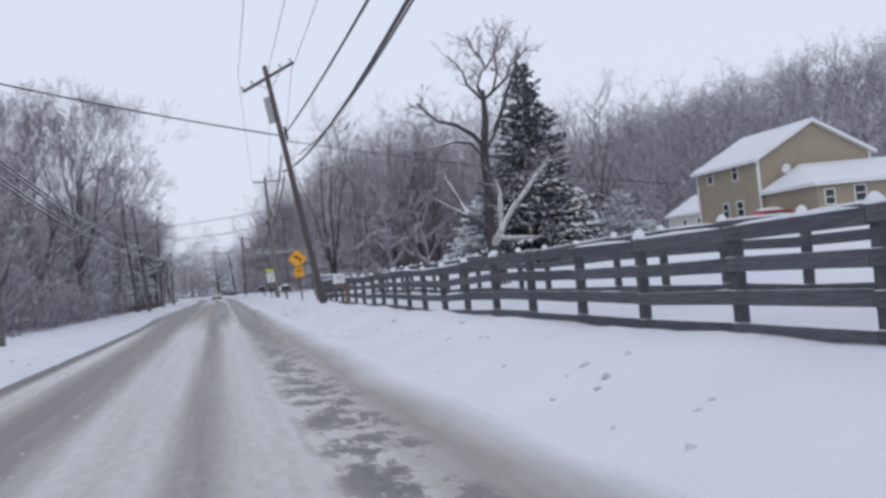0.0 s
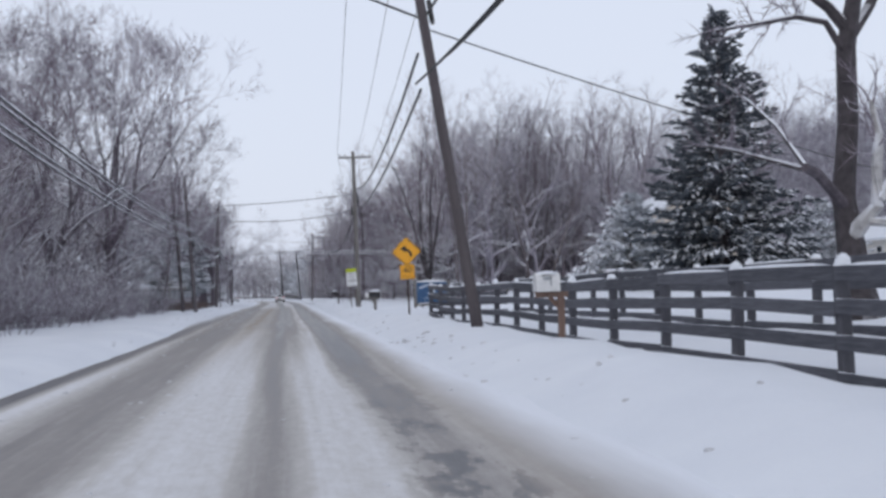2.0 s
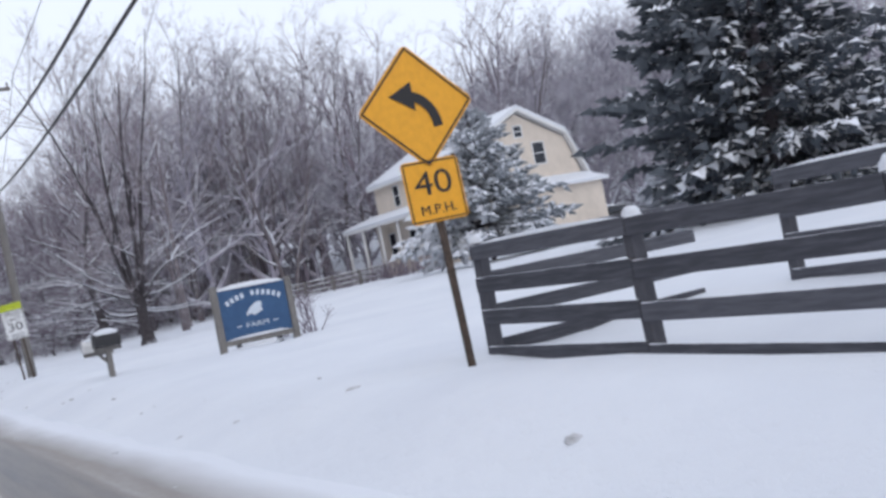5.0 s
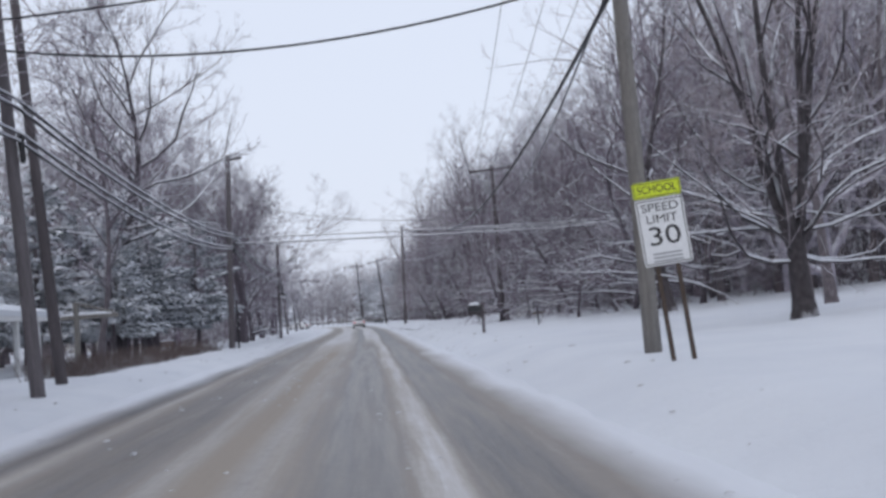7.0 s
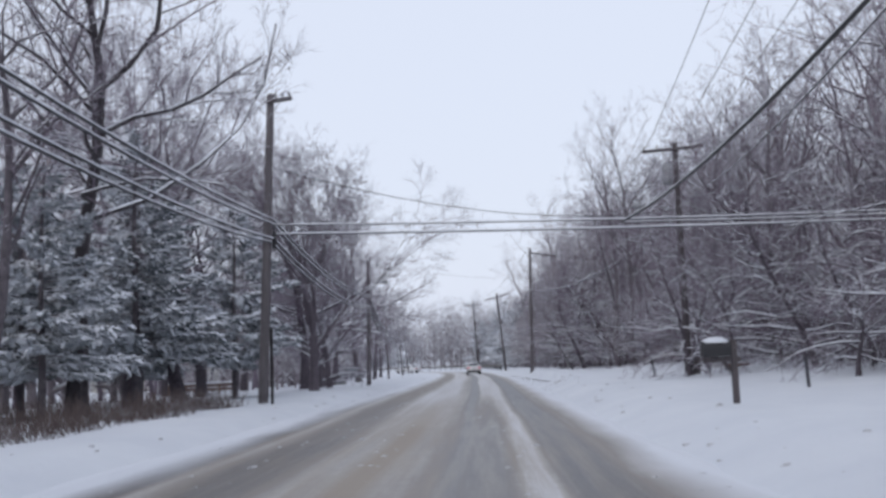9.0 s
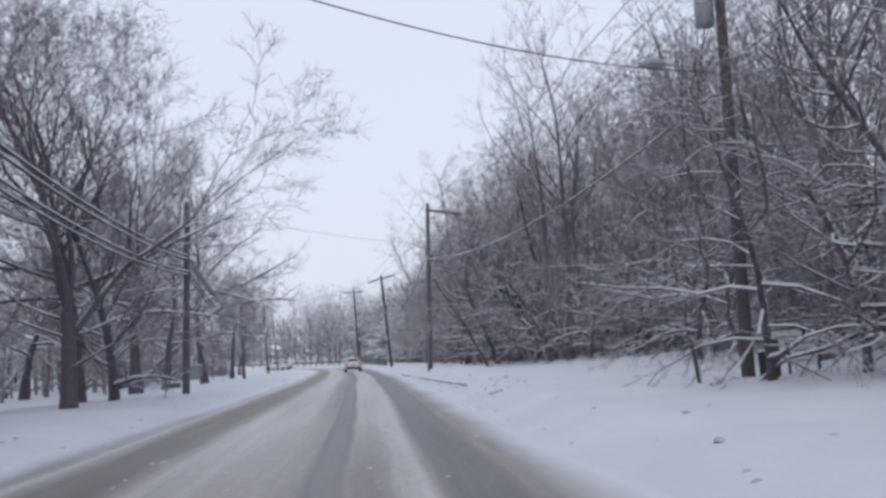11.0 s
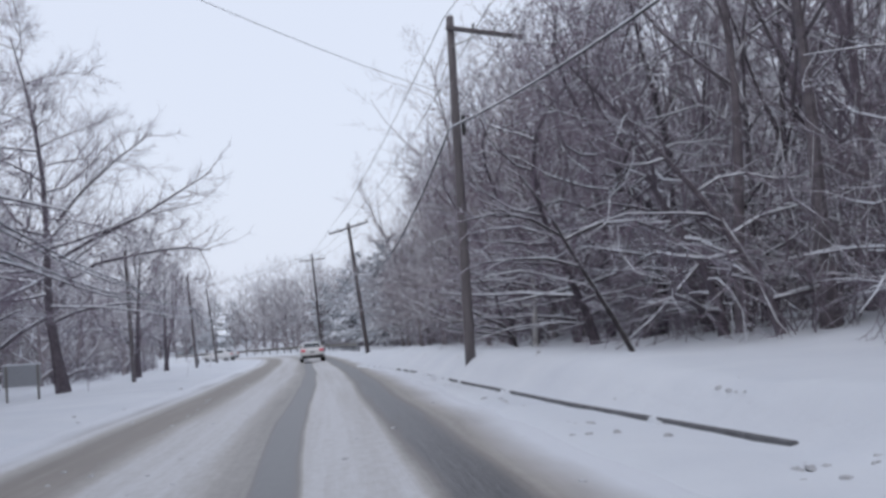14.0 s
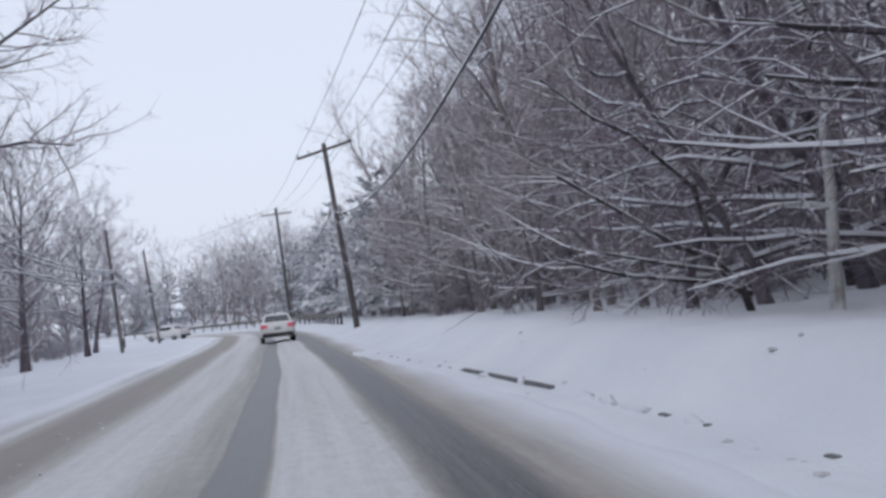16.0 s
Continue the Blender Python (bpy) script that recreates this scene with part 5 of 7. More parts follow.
for p, q, sag in zip(mids, mids[1:], SAGS):
    wire((p[0] - 0.18, p[1], p[2]), (q[0] - 0.18, q[1], q[2]), sag, 0.034, M_WIRESNOW, "communication cable crusted with snow")
# west line: two snow-crusted bundles
lefts = [(-5.1, 34.8, 6.45), (-4.55, 91.3, 5.75), (-4.95, 125.4, 6.05), (-5.2, 155.6, 5.6), (-8.25, 200.8, 5.0), (-9.75, 236.8, 5.2), (-10.8, 261.2, 5.0)]
for p, q in zip(lefts, lefts[1:]):
    for dx, dz, sag in ((0.12, 0.0, 0.9), (0.14, 0.14, 0.85), (0.1, -0.62, 1.0), (0.16, -0.5, 0.95)):
        wire((p[0] + dx, p[1], p[2] + dz), (q[0] + dx, q[1], q[2] + dz), sag * 0.6, 0.042, M_WIRESNOW, "overhead cable crusted with snow")
# cables across the road
for a, b, sag, r in (((-4.85, 125.4, 5.70), (16.0, 125.1, 5.33), 0.07, 0.042), ((-4.85, 125.4, 6.0), (16.0, 125.1, 5.62), 0.09, 0.034), ((6.4, 125.3, 5.62), (16.0, 125.1, 5.5), 0.03, 0.03)):
    wire(a, b, sag, r, M_WIRESNOW, "snow-crusted cable spanning the road")
wire((-4.85, 125.5, 7.9), (10.4, 137, 7.6), 0.8, 0.014, label="service wire spanning the road")
wire((4.95, 43.9, 7.75), (-5.15, 34.7, 8.9), 0.1, 0.03, label="cable spanning the road from the leaning pole")
wire((6.4, 88.3, 7.93), (-4.85, 91.5, 7.5), 0.2, 0.022, label="cable spanning the road")
wire((6.42, 88.3, 6.85), (-4.85, 91.5, 6.93), 0.62, 0.022, label="cable spanning the road")
wire((5.0, 44.0, 7.55), (34.85, 65.4, 5.4), 0.25, 0.02, label="service wire to the mustard house")
wire((-5.05, 155.7, 7.7), (5.9, 175, 8.0), 0.3, 0.007, label="service wire spanning the road")


def slack_loop(x, y, z, turn):
    pts = [(0.42 * math.cos(w) * (1 + 0.5 * math.cos(w)), 0, 0.16 * math.sin(w) * (1.2 - 0.5 * math.cos(w))) for w in [2 * math.pi * i / 18 for i in range(19)]]
    ob = new("cable_loop", Shape().tube(pts, 0.022, 5, False).mesh("cable_loop", M_WIRESNOW, True))
    ob.matrix_basis = pose(x, y, z, 70, 0, turn)
    tagged(ob, "oval slack loop of black cable lashed to a cable", "cable loop")


slack_loop(5.13, 24.4, 5.0, 80)
slack_loop(5.33, 186.7, 5.5, 85)


# ---- board fence ----
BAY = 2.48


def board_fence(name, label, x, y0, y1, seed):
    """Four-rail board fence: square posts, rails in even bays, snow on the posts."""
    rng = random.Random(seed)
    f = thing(name, label, "fence", "board fences", at=Matrix.Translation((x, y0, 0)))
    n = int(round((y1 - y0) / BAY))
    post_me = Shape().bevel_box(-0.065, -0.065, -0.35, 0.065, 0.065, 1.19, 0.012).mesh("post", M_FPOST)
    rails = [Shape().bevel_box(-0.019, 0, -0.078, 0.019, 2.47, 0.078, 0.006).mesh("board", M_FENCE) for _ in range(2)]
    cap_me = [Shape().lump(0, 0, 0, 0.09, 0.09, 0.09 + 0.02 * k, random.Random(k), 8, 3, 0.12).mesh("snow_cap", M_SNOW, True) for k in range(3)]
    strip = Shape().lump(0, 1.2, 0, 0.03, 1.2, 0.04, random.Random(2), 10, 2, 0.05).mesh("snow_strip", M_SNOW, True)
    zs = [gz(x, y0 + BAY * i) for i in range(n + 1)]
    zs = [0.5 * zs[i] + 0.25 * (zs[max(i - 1, 0)] + zs[min(i + 1, n)]) for i in range(n + 1)]
    for i in range(n + 1):
        p = part("post", post_me, None, f)
        p.matrix_basis = pose(rng.uniform(-0.02, 0.02), BAY * i, zs[i], rng.uniform(-1.5, 1.5), rng.uniform(-1.5, 1.5), rng.uniform(-4, 4))
        if rng.random() < 0.85:
            c = part("snow_cap", cap_me[rng.randrange(3)], None, f, "lump of snow")
            c.location = (0, BAY * i, zs[i] + 1.18)
    for i in range(n):
        for k, h in enumerate((0.05, 0.41, 0.76, 1.095)):
            b = part("board", rails[(i + k) % 2], None, f)
            a = zs[i] + h + rng.uniform(-0.02, 0.02)
            e = zs[i + 1] + h + rng.uniform(-0.02, 0.02)
            b.matrix_basis = pose(-0.085, BAY * i + 0.005, a, math.degrees(math.atan2(e - a, BAY)), 0, 0)
            if k == 3 and rng.random() < 0.8:
                s = part("snow_strip", strip, None, f, "thin line of snow")
                s.matrix_basis = pose(-0.085, BAY * i + 0.005, a + 0.077, math.degrees(math.atan2(e - a, BAY)), 0, 0)
    return f


board_fence("board_fence", "weathered grey four-board fence with snow-capped posts", 7.32, -4.9, 59.58, 1)
board_fence("board_fence", "second weathered board fence behind the first", 10.4, -3.76, 58.24, 2)
end_fence = thing("fence_end", "short board fence closing the lane's end", "fence", at=Matrix.Translation((7.32, 59.65, 0)))
for k, h in enumerate((0.05, 0.41, 0.76, 1.095)):
    part("board", Shape().bevel_box(0.0, -0.02, gz(8.5, 59.7) + h - 0.078, 3.05, 0.02, gz(8.5, 59.7) + h + 0.078, 0.006), M_FENCE, end_fence)
# ---- signs ----
# old rail fence at the back of the farm lot
lot = thing("rail_fence", "old grey three-rail fence with snow on its rails", "fence")
feet = [Vector((20.4 + 1.7 * i, 105.6 - 0.12 * i, gz(20.4 + 1.7 * i, 105.6 - 0.12 * i))) for i in range(6)]
for p in feet:
    part("post", Shape().bevel_box(p.x - 0.07, p.y - 0.07, p.z - 0.3, p.x + 0.07, p.y + 0.07, p.z + 0.85, 0.02), M_GREYWOOD, lot)
for p, q in zip(feet, feet[1:]):
    for k, h in enumerate((0.2, 0.48, 0.76)):
        a, b = p + Vector((0, -0.08, h + 0.02 * (k % 2))), q + Vector((0, -0.08, h))
        part("rail", Shape().tube([a, b], [0.05, 0.045], 5), M_GREYWOOD, lot)
        part("snow_line", Shape().tube([a.lerp(b, 0.06) + Vector((0, 0, 0.045)), a.lerp(b, 0.5) + Vector((0, 0, 0.055)), a.lerp(b, 0.92) + Vector((0, 0, 0.042))], [0.02, 0.035, 0.02], 5), M_SNOW, lot, "line of snow")


def lettering(name, text, size, mat, m, parent, width=None):
    """Raised letters in the built-in font, standing in the local x-z plane and facing -y."""
    cu = bpy.data.curves.new(name, "FONT")
    cu.body, cu.size, cu.extrude, cu.align_x, cu.align_y = text, size, 0.002, "CENTER", "CENTER"
    tmp = bpy.data.objects.new(name, cu)
    scene.collection.objects.link(tmp)
    me = bpy.data.meshes.new_from_object(tmp.evaluated_get(bpy.context.evaluated_depsgraph_get()))
    bpy.data.objects.remove(tmp)
    if width:
        xs_ = [v.co.x for v in me.vertices]
        k = width / (max(xs_) - min(xs_))
        for v in me.vertices:
            v.co.x *= k
    me.materials.clear()
    me.materials.append(mat)
    ob = new(name, me)
    ob.parent = parent
    ob.matrix_basis = m @ pose(0, 0, 0, 90)
    return ob


def plate(w, h, r=0.04, t=0.004):
    """A sign plate with rounded corners in the x-z plane, centred."""
    out = []
    for cx, cz, a0 in ((w / 2 - r, h / 2 - r, 0), (-w / 2 + r, h / 2 - r, 90), (-w / 2 + r, -h / 2 + r, 180), (w / 2 - r, -h / 2 + r, 270)):
        for k in range(4):
            a = radians(a0 + 30 * k)
            out.append((cx + r * math.cos(a), cz + r * math.sin(a)))
    return Shape().prism(out, "y", -t / 2, t / 2)


def border(w, h, b, y):
    s = Shape()
    s.box(-w / 2, y - 0.001, h / 2 - b, w / 2, y + 0.001, h / 2).box(-w / 2, y - 0.001, -h / 2, w / 2, y + 0.001, -h / 2 + b)
    s.box(-w / 2, y - 0.001, -h / 2 + b, -w / 2 + b, y + 0.001, h / 2 - b).box(w / 2 - b, y - 0.001, -h / 2 + b, w / 2, y + 0.001, h / 2 - b)
    return s


def moved(shape, m):
    shape.v = [tuple(m @ Vector(p)) for p in shape.v]
    return shape


# curve warning with its advisory speed
g = 0.42
curve_sign = thing("curve_warning_sign", "amber diamond left-curve sign with a speed plate on a rusty post", "road sign", at=pose(6.32, 58.4, g, 0, -1.5, -6))
part("post", Shape().bevel_box(-0.035, 0.01, -0.4, 0.035, 0.05, 2.75, 0.008), M_RUST, curve_sign)
dia = part("diamond", moved(plate(0.80, 0.80, 0.05), pose(0, -0.004, 2.38, 0, 45, 0)), M_YELLOW, curve_sign, "amber diamond plate")
part("border", moved(border(0.76, 0.76, 0.016, -0.009), pose(0, -0.004, 2.38, 0, 45, 0)), M_BLACK, dia)
arrow = Shape()
arc = [(0.17 - 0.26 * (1 - math.cos(a)), -0.24 + 0.30 * math.sin(a) + 0.02) for a in [radians(10 * i) for i in range(9)]]
lefts_, rights_ = [], []
for i, (x, z) in enumerate(arc):
    d = Vector((arc[min(i + 1, 8)][0] - arc[max(i - 1, 0)][0], arc[min(i + 1, 8)][1] - arc[max(i - 1, 0)][1])).normalized()
    lefts_.append((x - d.y * 0.045, z + d.x * 0.045))
    rights_.append((x + d.y * 0.045, z - d.x * 0.045))
arrow.prism(lefts_ + rights_[::-1], "y", -0.012, -0.008)
hx, hz = arc[8]
arrow.prism([(hx + 0.03, hz + 0.13), (hx + 0.03, hz - 0.13), (hx - 0.2, hz + 0.02)], "y", -0.0125, -0.0085)
part("arrow", moved(arrow, pose(0, -0.002, 2.40)), M_BLACK, dia, "black bent arrow")
pl = part("speed_plate", moved(plate(0.56, 0.56, 0.04), pose(0, -0.004, 1.62)), M_YELLOW, curve_sign, "amber square plate")
part("border", moved(border(0.53, 0.53, 0.012, -0.009), pose(0, 0, 1.62)), M_BLACK, pl)
lettering("numerals", "40", 0.30, M_BLACK, pose(0, -0.008, 1.68), pl, 0.36)
lettering("letters", "M.P.H.", 0.12, M_BLACK, pose(0, -0.008, 1.45), pl, 0.34)

# school speed limit
speed = thing("speed_limit_sign", "white speed limit sign under a lime school plate", "road sign", at=pose(6.05, 85.25, gz(6.05, 85.25), 0, -5, -4))
for s in (-0.16, 0.12):
    part("post", Shape().bevel_box(s - 0.03, 0.01, -0.4, s + 0.03, 0.06, 1.5, 0.008), M_RUST, speed)
wp = part("limit_plate", moved(plate(0.66, 0.91, 0.04), pose(0, -0.004, 1.72)), M_WHITE, speed, "white plate")
part("border", moved(border(0.62, 0.87, 0.012, -0.009), pose(0, 0, 1.72)), M_BLACK, wp)
lettering("speed_word", "SPEED", 0.16, M_BLACK, pose(0, -0.008, 2.05), wp, 0.50)
lettering("limit_word", "LIMIT", 0.16, M_BLACK, pose(0, -0.008, 1.89), wp, 0.42)
lettering("numerals", "30", 0.36, M_BLACK, pose(0, -0.008, 1.65), wp, 0.42)
for i in range(3):
    part("small_print", Shape().box(-0.2, -0.01, 1.41 - i * 0.05, 0.2, -0.007, 1.435 - i * 0.05), M_GREY, wp)
lp = part("school_plate", moved(plate(0.66, 0.22, 0.03), pose(0, -0.004, 2.30)), M_LIME, speed, "lime yellow plate")
part("border", moved(border(0.63, 0.19, 0.01, -0.009), pose(0, 0, 2.30)), M_BLACK, lp)
lettering("school_word", "SCHOOL", 0.15, M_BLACK, pose(0, -0.008, 2.30), lp, 0.54)

# farm board
farm = thing("farm_sign", "blue wooden farm sign with pale lettering between grey posts", "sign", at=pose(9.12, 72.0, gz(9.1, 72), 0, 0, 3))
for s in (-0.86, 0.86):
    part("post", Shape().bevel_box(s - 0.07, -0.07, -0.4, s + 0.07, 0.07, 1.42 if s < 0 else 1.36, 0.015), M_GREYWOOD, farm)
board = part("board", Shape().bevel_box(-0.79, -0.03, 0.22, 0.79, 0.03, 1.30, 0.01), M_BLUE, farm, "blue painted board")
part("rail", Shape().bevel_box(-0.79, -0.045, 0.10, 0.79, 0.045, 0.22, 0.01), M_GREYWOOD, farm)
for x in (-0.5, 0.46):
    part("foot", Shape().bevel_box(x - 0.05, -0.05, -0.3, x + 0.05, 0.05, 0.10, 0.01), M_FPOST, farm, "short dark foot")
part("snow_heap", Shape().lump(-0.1, -0.05, -0.02, 0.6, 0.12, 0.09, random.Random(14), 14, 3, 0.25), M_SNOW, farm, "snow heaped under the rail", True)
part("snow_cap", Shape().lump(0, 0, 1.30, 0.82, 0.09, 0.11, random.Random(4), 14, 3, 0.06), M_SNOW, farm, "thick line of snow", True)
part("snow_ledge", Shape().lump(0, -0.02, 0.215, 0.78, 0.06, 0.06, random.Random(5), 14, 2, 0.06), M_SNOW, farm, "line of snow", True)
# name on the arc as plain bars
for i in range(11):
    if i == 4:
        continue
    a = radians(118 - 5.6 * i)
    part("letter_bar", moved(Shape().box(-0.036, -0.036, -0.055, 0.036, -0.031, 0.055), pose(1.28 * math.cos(a), 0, -0.07 + 1.22 * math.sin(a), 0, 90 - math.degrees(a), 0)), M_SIGNTXT, board)
lettering("farm_word", "FARM", 0.15, M_SIGNTXT, pose(0, -0.033, 0.47), board, 0.52)
for s in (-0.42, 0.42):
    part("dash", Shape().box(s - 0.06, -0.036, 0.465, s + 0.06, -0.031, 0.485), M_SIGNTXT, board)
emblem = [(-0.22, 0.72), (-0.1, 0.86), (0.02, 0.93), (0.12, 0.95), (0.18, 0.9), (0.14, 0.82), (0.17, 0.74), (0.05, 0.70), (-0.02, 0.66), (-0.12, 0.72), (-0.2, 0.67)]
part("emblem", Shape().prism(emblem, "y", -0.037, -0.031), M_SIGNTXT, board, "pale plain emblem")
fl = Shape()
r4 = random.Random(8)
for i in range(14):
    st = wander(r4, (r4.uniform(-0.25, 0.25), r4.uniform(-0.2, 0.2), 0), (r4.uniform(-0.5, 0.5), r4.uniform(-0.5, 0.5), 1), r4.uniform(0.6, 1.15), 4, 0.2, 0)
    fl.tube(st, [0.014, 0.012, 0.01, 0.007, 0.004], 4, False)
    for _ in range(5):
        p, d = along(st, r4.uniform(0.3, 0.95))
        fl.tube(wander(r4, p, side_way(r4, d, 0.7), r4.uniform(0.2, 0.45), 2, 0.2, 0), [0.009, 0.007, 0.003], 3, False)
bush_me = fl.mesh("bare_bush", M_WTWIG)
for x, y in ((10.45, 72.3), (10.2, 72.9)):
    b = new("bare_bush", bush_me)
    b.matrix_basis = at(x, y, x * 90)
    tagged(b, "small leafless bush dusted with snow beside the farm sign", "bush", "bushes by the farm sign")


# ---- mailboxes ----
def box_shell(w, h, d):
    """A rural mailbox: flat floor, domed roof, drawn out along y."""
    out = [(-w / 2, 0), (w / 2, 0), (w / 2, h * 0.55)]
    out += [(w / 2 * math.cos(radians(a)), h * 0.55 + h * 0.45 * math.sin(radians(a))) for a in range(20, 180, 20)]
    out += [(-w / 2, h * 0.55)]
    return Shape().prism(out, "y", -d / 2, d / 2)


def mailbox(label, m, box_mat, post_mat, h=1.05, w=0.2, d=0.5, snow=0.08, flag=True, turn=90, off=-0.27, top=0.0):
    t = thing("mailbox", label, "mailbox", "mailboxes", at=m)
    part("post", Shape().bevel_box(-0.055, -0.05, -0.3, 0.055, 0.05, h + top, 0.01), post_mat, t)
    part("arm", Shape().bevel_box(off - d * 0.5, -0.045, h - 0.1, max(0.12, off + d * 0.5), 0.045, h - 0.005, 0.01), post_mat, t)
    if off < -0.1:
        part("strut", Shape().tube([(0, 0, h - 0.3), (-0.05, 0, h - 0.26), (-0.2, 0, h - 0.09)], 0.038, 4), post_mat, t)
    r = Matrix.Translation((off, 0, h)) @ Matrix.Rotation(radians(turn), 4, "Z")
    b = part("box", moved(box_shell(w, w * 1.15, d), r), box_mat, t)
    part("door", moved(box_shell(w * 0.97, w * 1.12, 0.012), r @ Matrix.Translation((0, d / 2 + 0.006, 0.002))), box_mat, b)
    part("knob", moved(Shape().tube([(0, d / 2 + 0.01, w * 0.95), (0, d / 2 + 0.05, w * 0.95)], 0.015, 6), r), M_STEEL, b)
    if flag:
        part("flag", moved(Shape().box(-w / 2 - 0.012, -0.05, w * 0.3, -w / 2 - 0.002, -0.03, w * 0.85).box(-w / 2 - 0.012, -0.05, w * 0.68, -w / 2 - 0.002, 0.1, w * 0.9), r), M_STEEL, b, "small grey flag")
    if snow:
        part("snow_cap", moved(Shape().lump(0, 0, w * 1.02, w * 0.52, d * 0.52, snow + 0.03, random.Random(6), 12, 3, 0.07), r), M_SNOW, t, "pad of snow", True)
    return t


mailbox("white mailbox with a grey flag on a brown wooden post", at(6.34, 37.0, 0, 0.0), M_WBOX, M_CEDAR, 0.78, 0.28, 0.40, 0.03, off=-0.24)
mailbox("black mailbox with thick snow on a grey wooden post", at(6.37, 74.2, 0), M_KBOX, M_GREYWOOD, 0.72, 0.26, 0.58, 0.1, False, off=0.0)
mailbox("white mailbox with snow beside a black one", at(6.47, 74.8, 0), M_WBOX, M_GREYWOOD, 0.60, 0.24, 0.46, 0.05, False, off=-0.3)
mailbox("black mailbox with a pad of snow on a dark post", at(6.36, 111.8, 0), M_KBOX, M_DARKPOLE, 0.84, 0.25, 0.5, 0.08, False, off=-0.32, top=0.3)
bin_ = thing("bin_post", "dark stub post with a pale cap before the wood", "post", at=at(10.6, 137.6 - 1.8, 0))
part("body", Shape().tube([(0, 0, -0.2), (0, 0, 0.75), (0, 0, 0.8)], [0.17, 0.16, 0.14], 9), M_DARKPOLE, bin_)
part("cap", Shape().lump(0, 0, 0.8, 0.16, 0.16, 0.07, random.Random(2)), M_SNOW, bin_)
lot = thing("lot_sign", "low white sign between two dark posts at the wood's edge", "sign", at=at(12.4, 139.4, 0))
for s in (-0.5, 0.5):
    part("post", Shape().bevel_box(s - 0.04, -0.04, -0.3, s + 0.04, 0.04, 1.0, 0.01), M_FPOST, lot)
for i in range(3):
    part("slat", Shape().bevel_box(-0.46, -0.02, 0.35 + 0.18 * i, 0.46, 0.02, 0.48 + 0.18 * i, 0.006), M_WHITE, lot)
for x, y, lean in ((8.8, 135.3, 8), (9.6, 118, 3)):
    p = thing("marker_post", "thin dark marker post in the snow", "post", "marker posts", at=at(x, y, 0) @ pose(0, 0, 0, 0, -lean, 0))
    part("shaft", Shape().bevel_box(-0.035, -0.035, -0.3, 0.035, 0.035, 0.75, 0.01), M_FPOST, p)
for x, y in ((-6.0, 124.3),):
    p = thing("pipe_post", "thin black pipe post beside the stout pole", "post", at=at(x + 1.3, y, 0))
    part("shaft", Shape().tube([(0, 0, -0.3), (0, 0, 2.3)], 0.05, 8), M_BLACK, p)
bin_ = thing("litter_bin", "small black bin capped with snow on the verge", "bin", at=at(10.2, 135.2, 10))
part("body", Shape().tube([(0, 0, -0.1), (0, 0, 0.0), (0, 0, 0.46), (0, 0, 0.5)], [0.12, 0.125, 0.145, 0.15], 12), M_KBOX, bin_)
part("lid", Shape().tube([(0, 0, 0.5), (0, 0, 0.53), (0, 0, 0.56)], [0.155, 0.15, 0.1], 12), M_KBOX, bin_, "black lid")
part("snow_cap", Shape().lump(0, 0, 0.545, 0.13, 0.13, 0.06, random.Random(31)), M_SNOW, bin_, "cap of snow", True)
yard = thing("yard_sign", "small pale sign between two dark posts in the snow", "sign", at=at(11.65, 136.6, -12))
for x in (-0.32, 0.32):
    part("post", Shape().bevel_box(x - 0.03, -0.03, -0.3, x + 0.03, 0.03, 0.62, 0.008), M_FPOST, yard)
face = part("panel", Shape().bevel_box(-0.29, -0.02, 0.14, 0.29, 0.02, 0.56, 0.01), M_WHITE, yard, "pale panel")
for z, w in ((0.47, 0.2), (0.36, 0.22), (0.25, 0.16)):
    part("line_of_writing", Shape().box(-w, -0.027, z - 0.022, w, -0.021, z + 0.022), M_GREY, face)
part("snow_cap", Shape().lump(0, 0, 0.56, 0.3, 0.05, 0.05, random.Random(32), 12, 3, 0.1), M_SNOW, yard, "line of snow", True)
timber = thing("fallen_log", "short reddish log under snow at the wood's edge", "log", at=at(13.1, 139.2, 15))
part("trunk", Shape().tube([(-0.45, 0, 0.1), (-0.1, 0.02, 0.13), (0.3, 0, 0.12), (0.55, -0.02, 0.1)], [0.1, 0.12, 0.11, 0.09], 8), M_CEDAR, timber)
part("snow_cap", Shape().lump(0, 0, 0.19, 0.45, 0.09, 0.09, random.Random(33), 12, 3, 0.15), M_SNOW, timber, "snow lying on the log", True)
notice = thing("notice_board", "grey notice board on two legs in the snow", "sign", at=at(-10.6, 190, 15))
for s in (-0.6, 0.6):
    part("leg", Shape().bevel_box(s - 0.05, -0.05, -0.3, s + 0.05, 0.05, 1.5, 0.01), M_GREYWOOD, notice)
part("panel", Shape().bevel_box(-0.72, -0.04, 0.6, 0.72, 0.04, 1.45, 0.02), M_GREY, notice)
part("snow_cap", Shape().bevel_box(-0.75, -0.07, 1.454, 0.75, 0.07, 1.52, 0.025), M_SNOW, notice, "strip of snow")
trough = thing("planter", "dark stone planter capped with snow beside a tree", "planter", at=at(-11.0, 184.5, 0))
part("body", Shape().bevel_box(-0.5, -0.25, -0.1, 0.5, 0.25, 0.35, 0.03), M_KERB, trough)
part("snow_cap", Shape().lump(0, 0, 0.35, 0.48, 0.24, 0.1, random.Random(1)), M_SNOW, trough, "cap of snow", True)
# ---- kerb and guard rail ----
kerb = thing("kerb", "dark kerb edge showing through snow", "kerb", kind="structure")
r5 = random.Random(12)
y = 155.3


def kerb_line(y):
    return Vector((float(np.interp(y, KERB_Y, KERB_X)), y, 0.108))


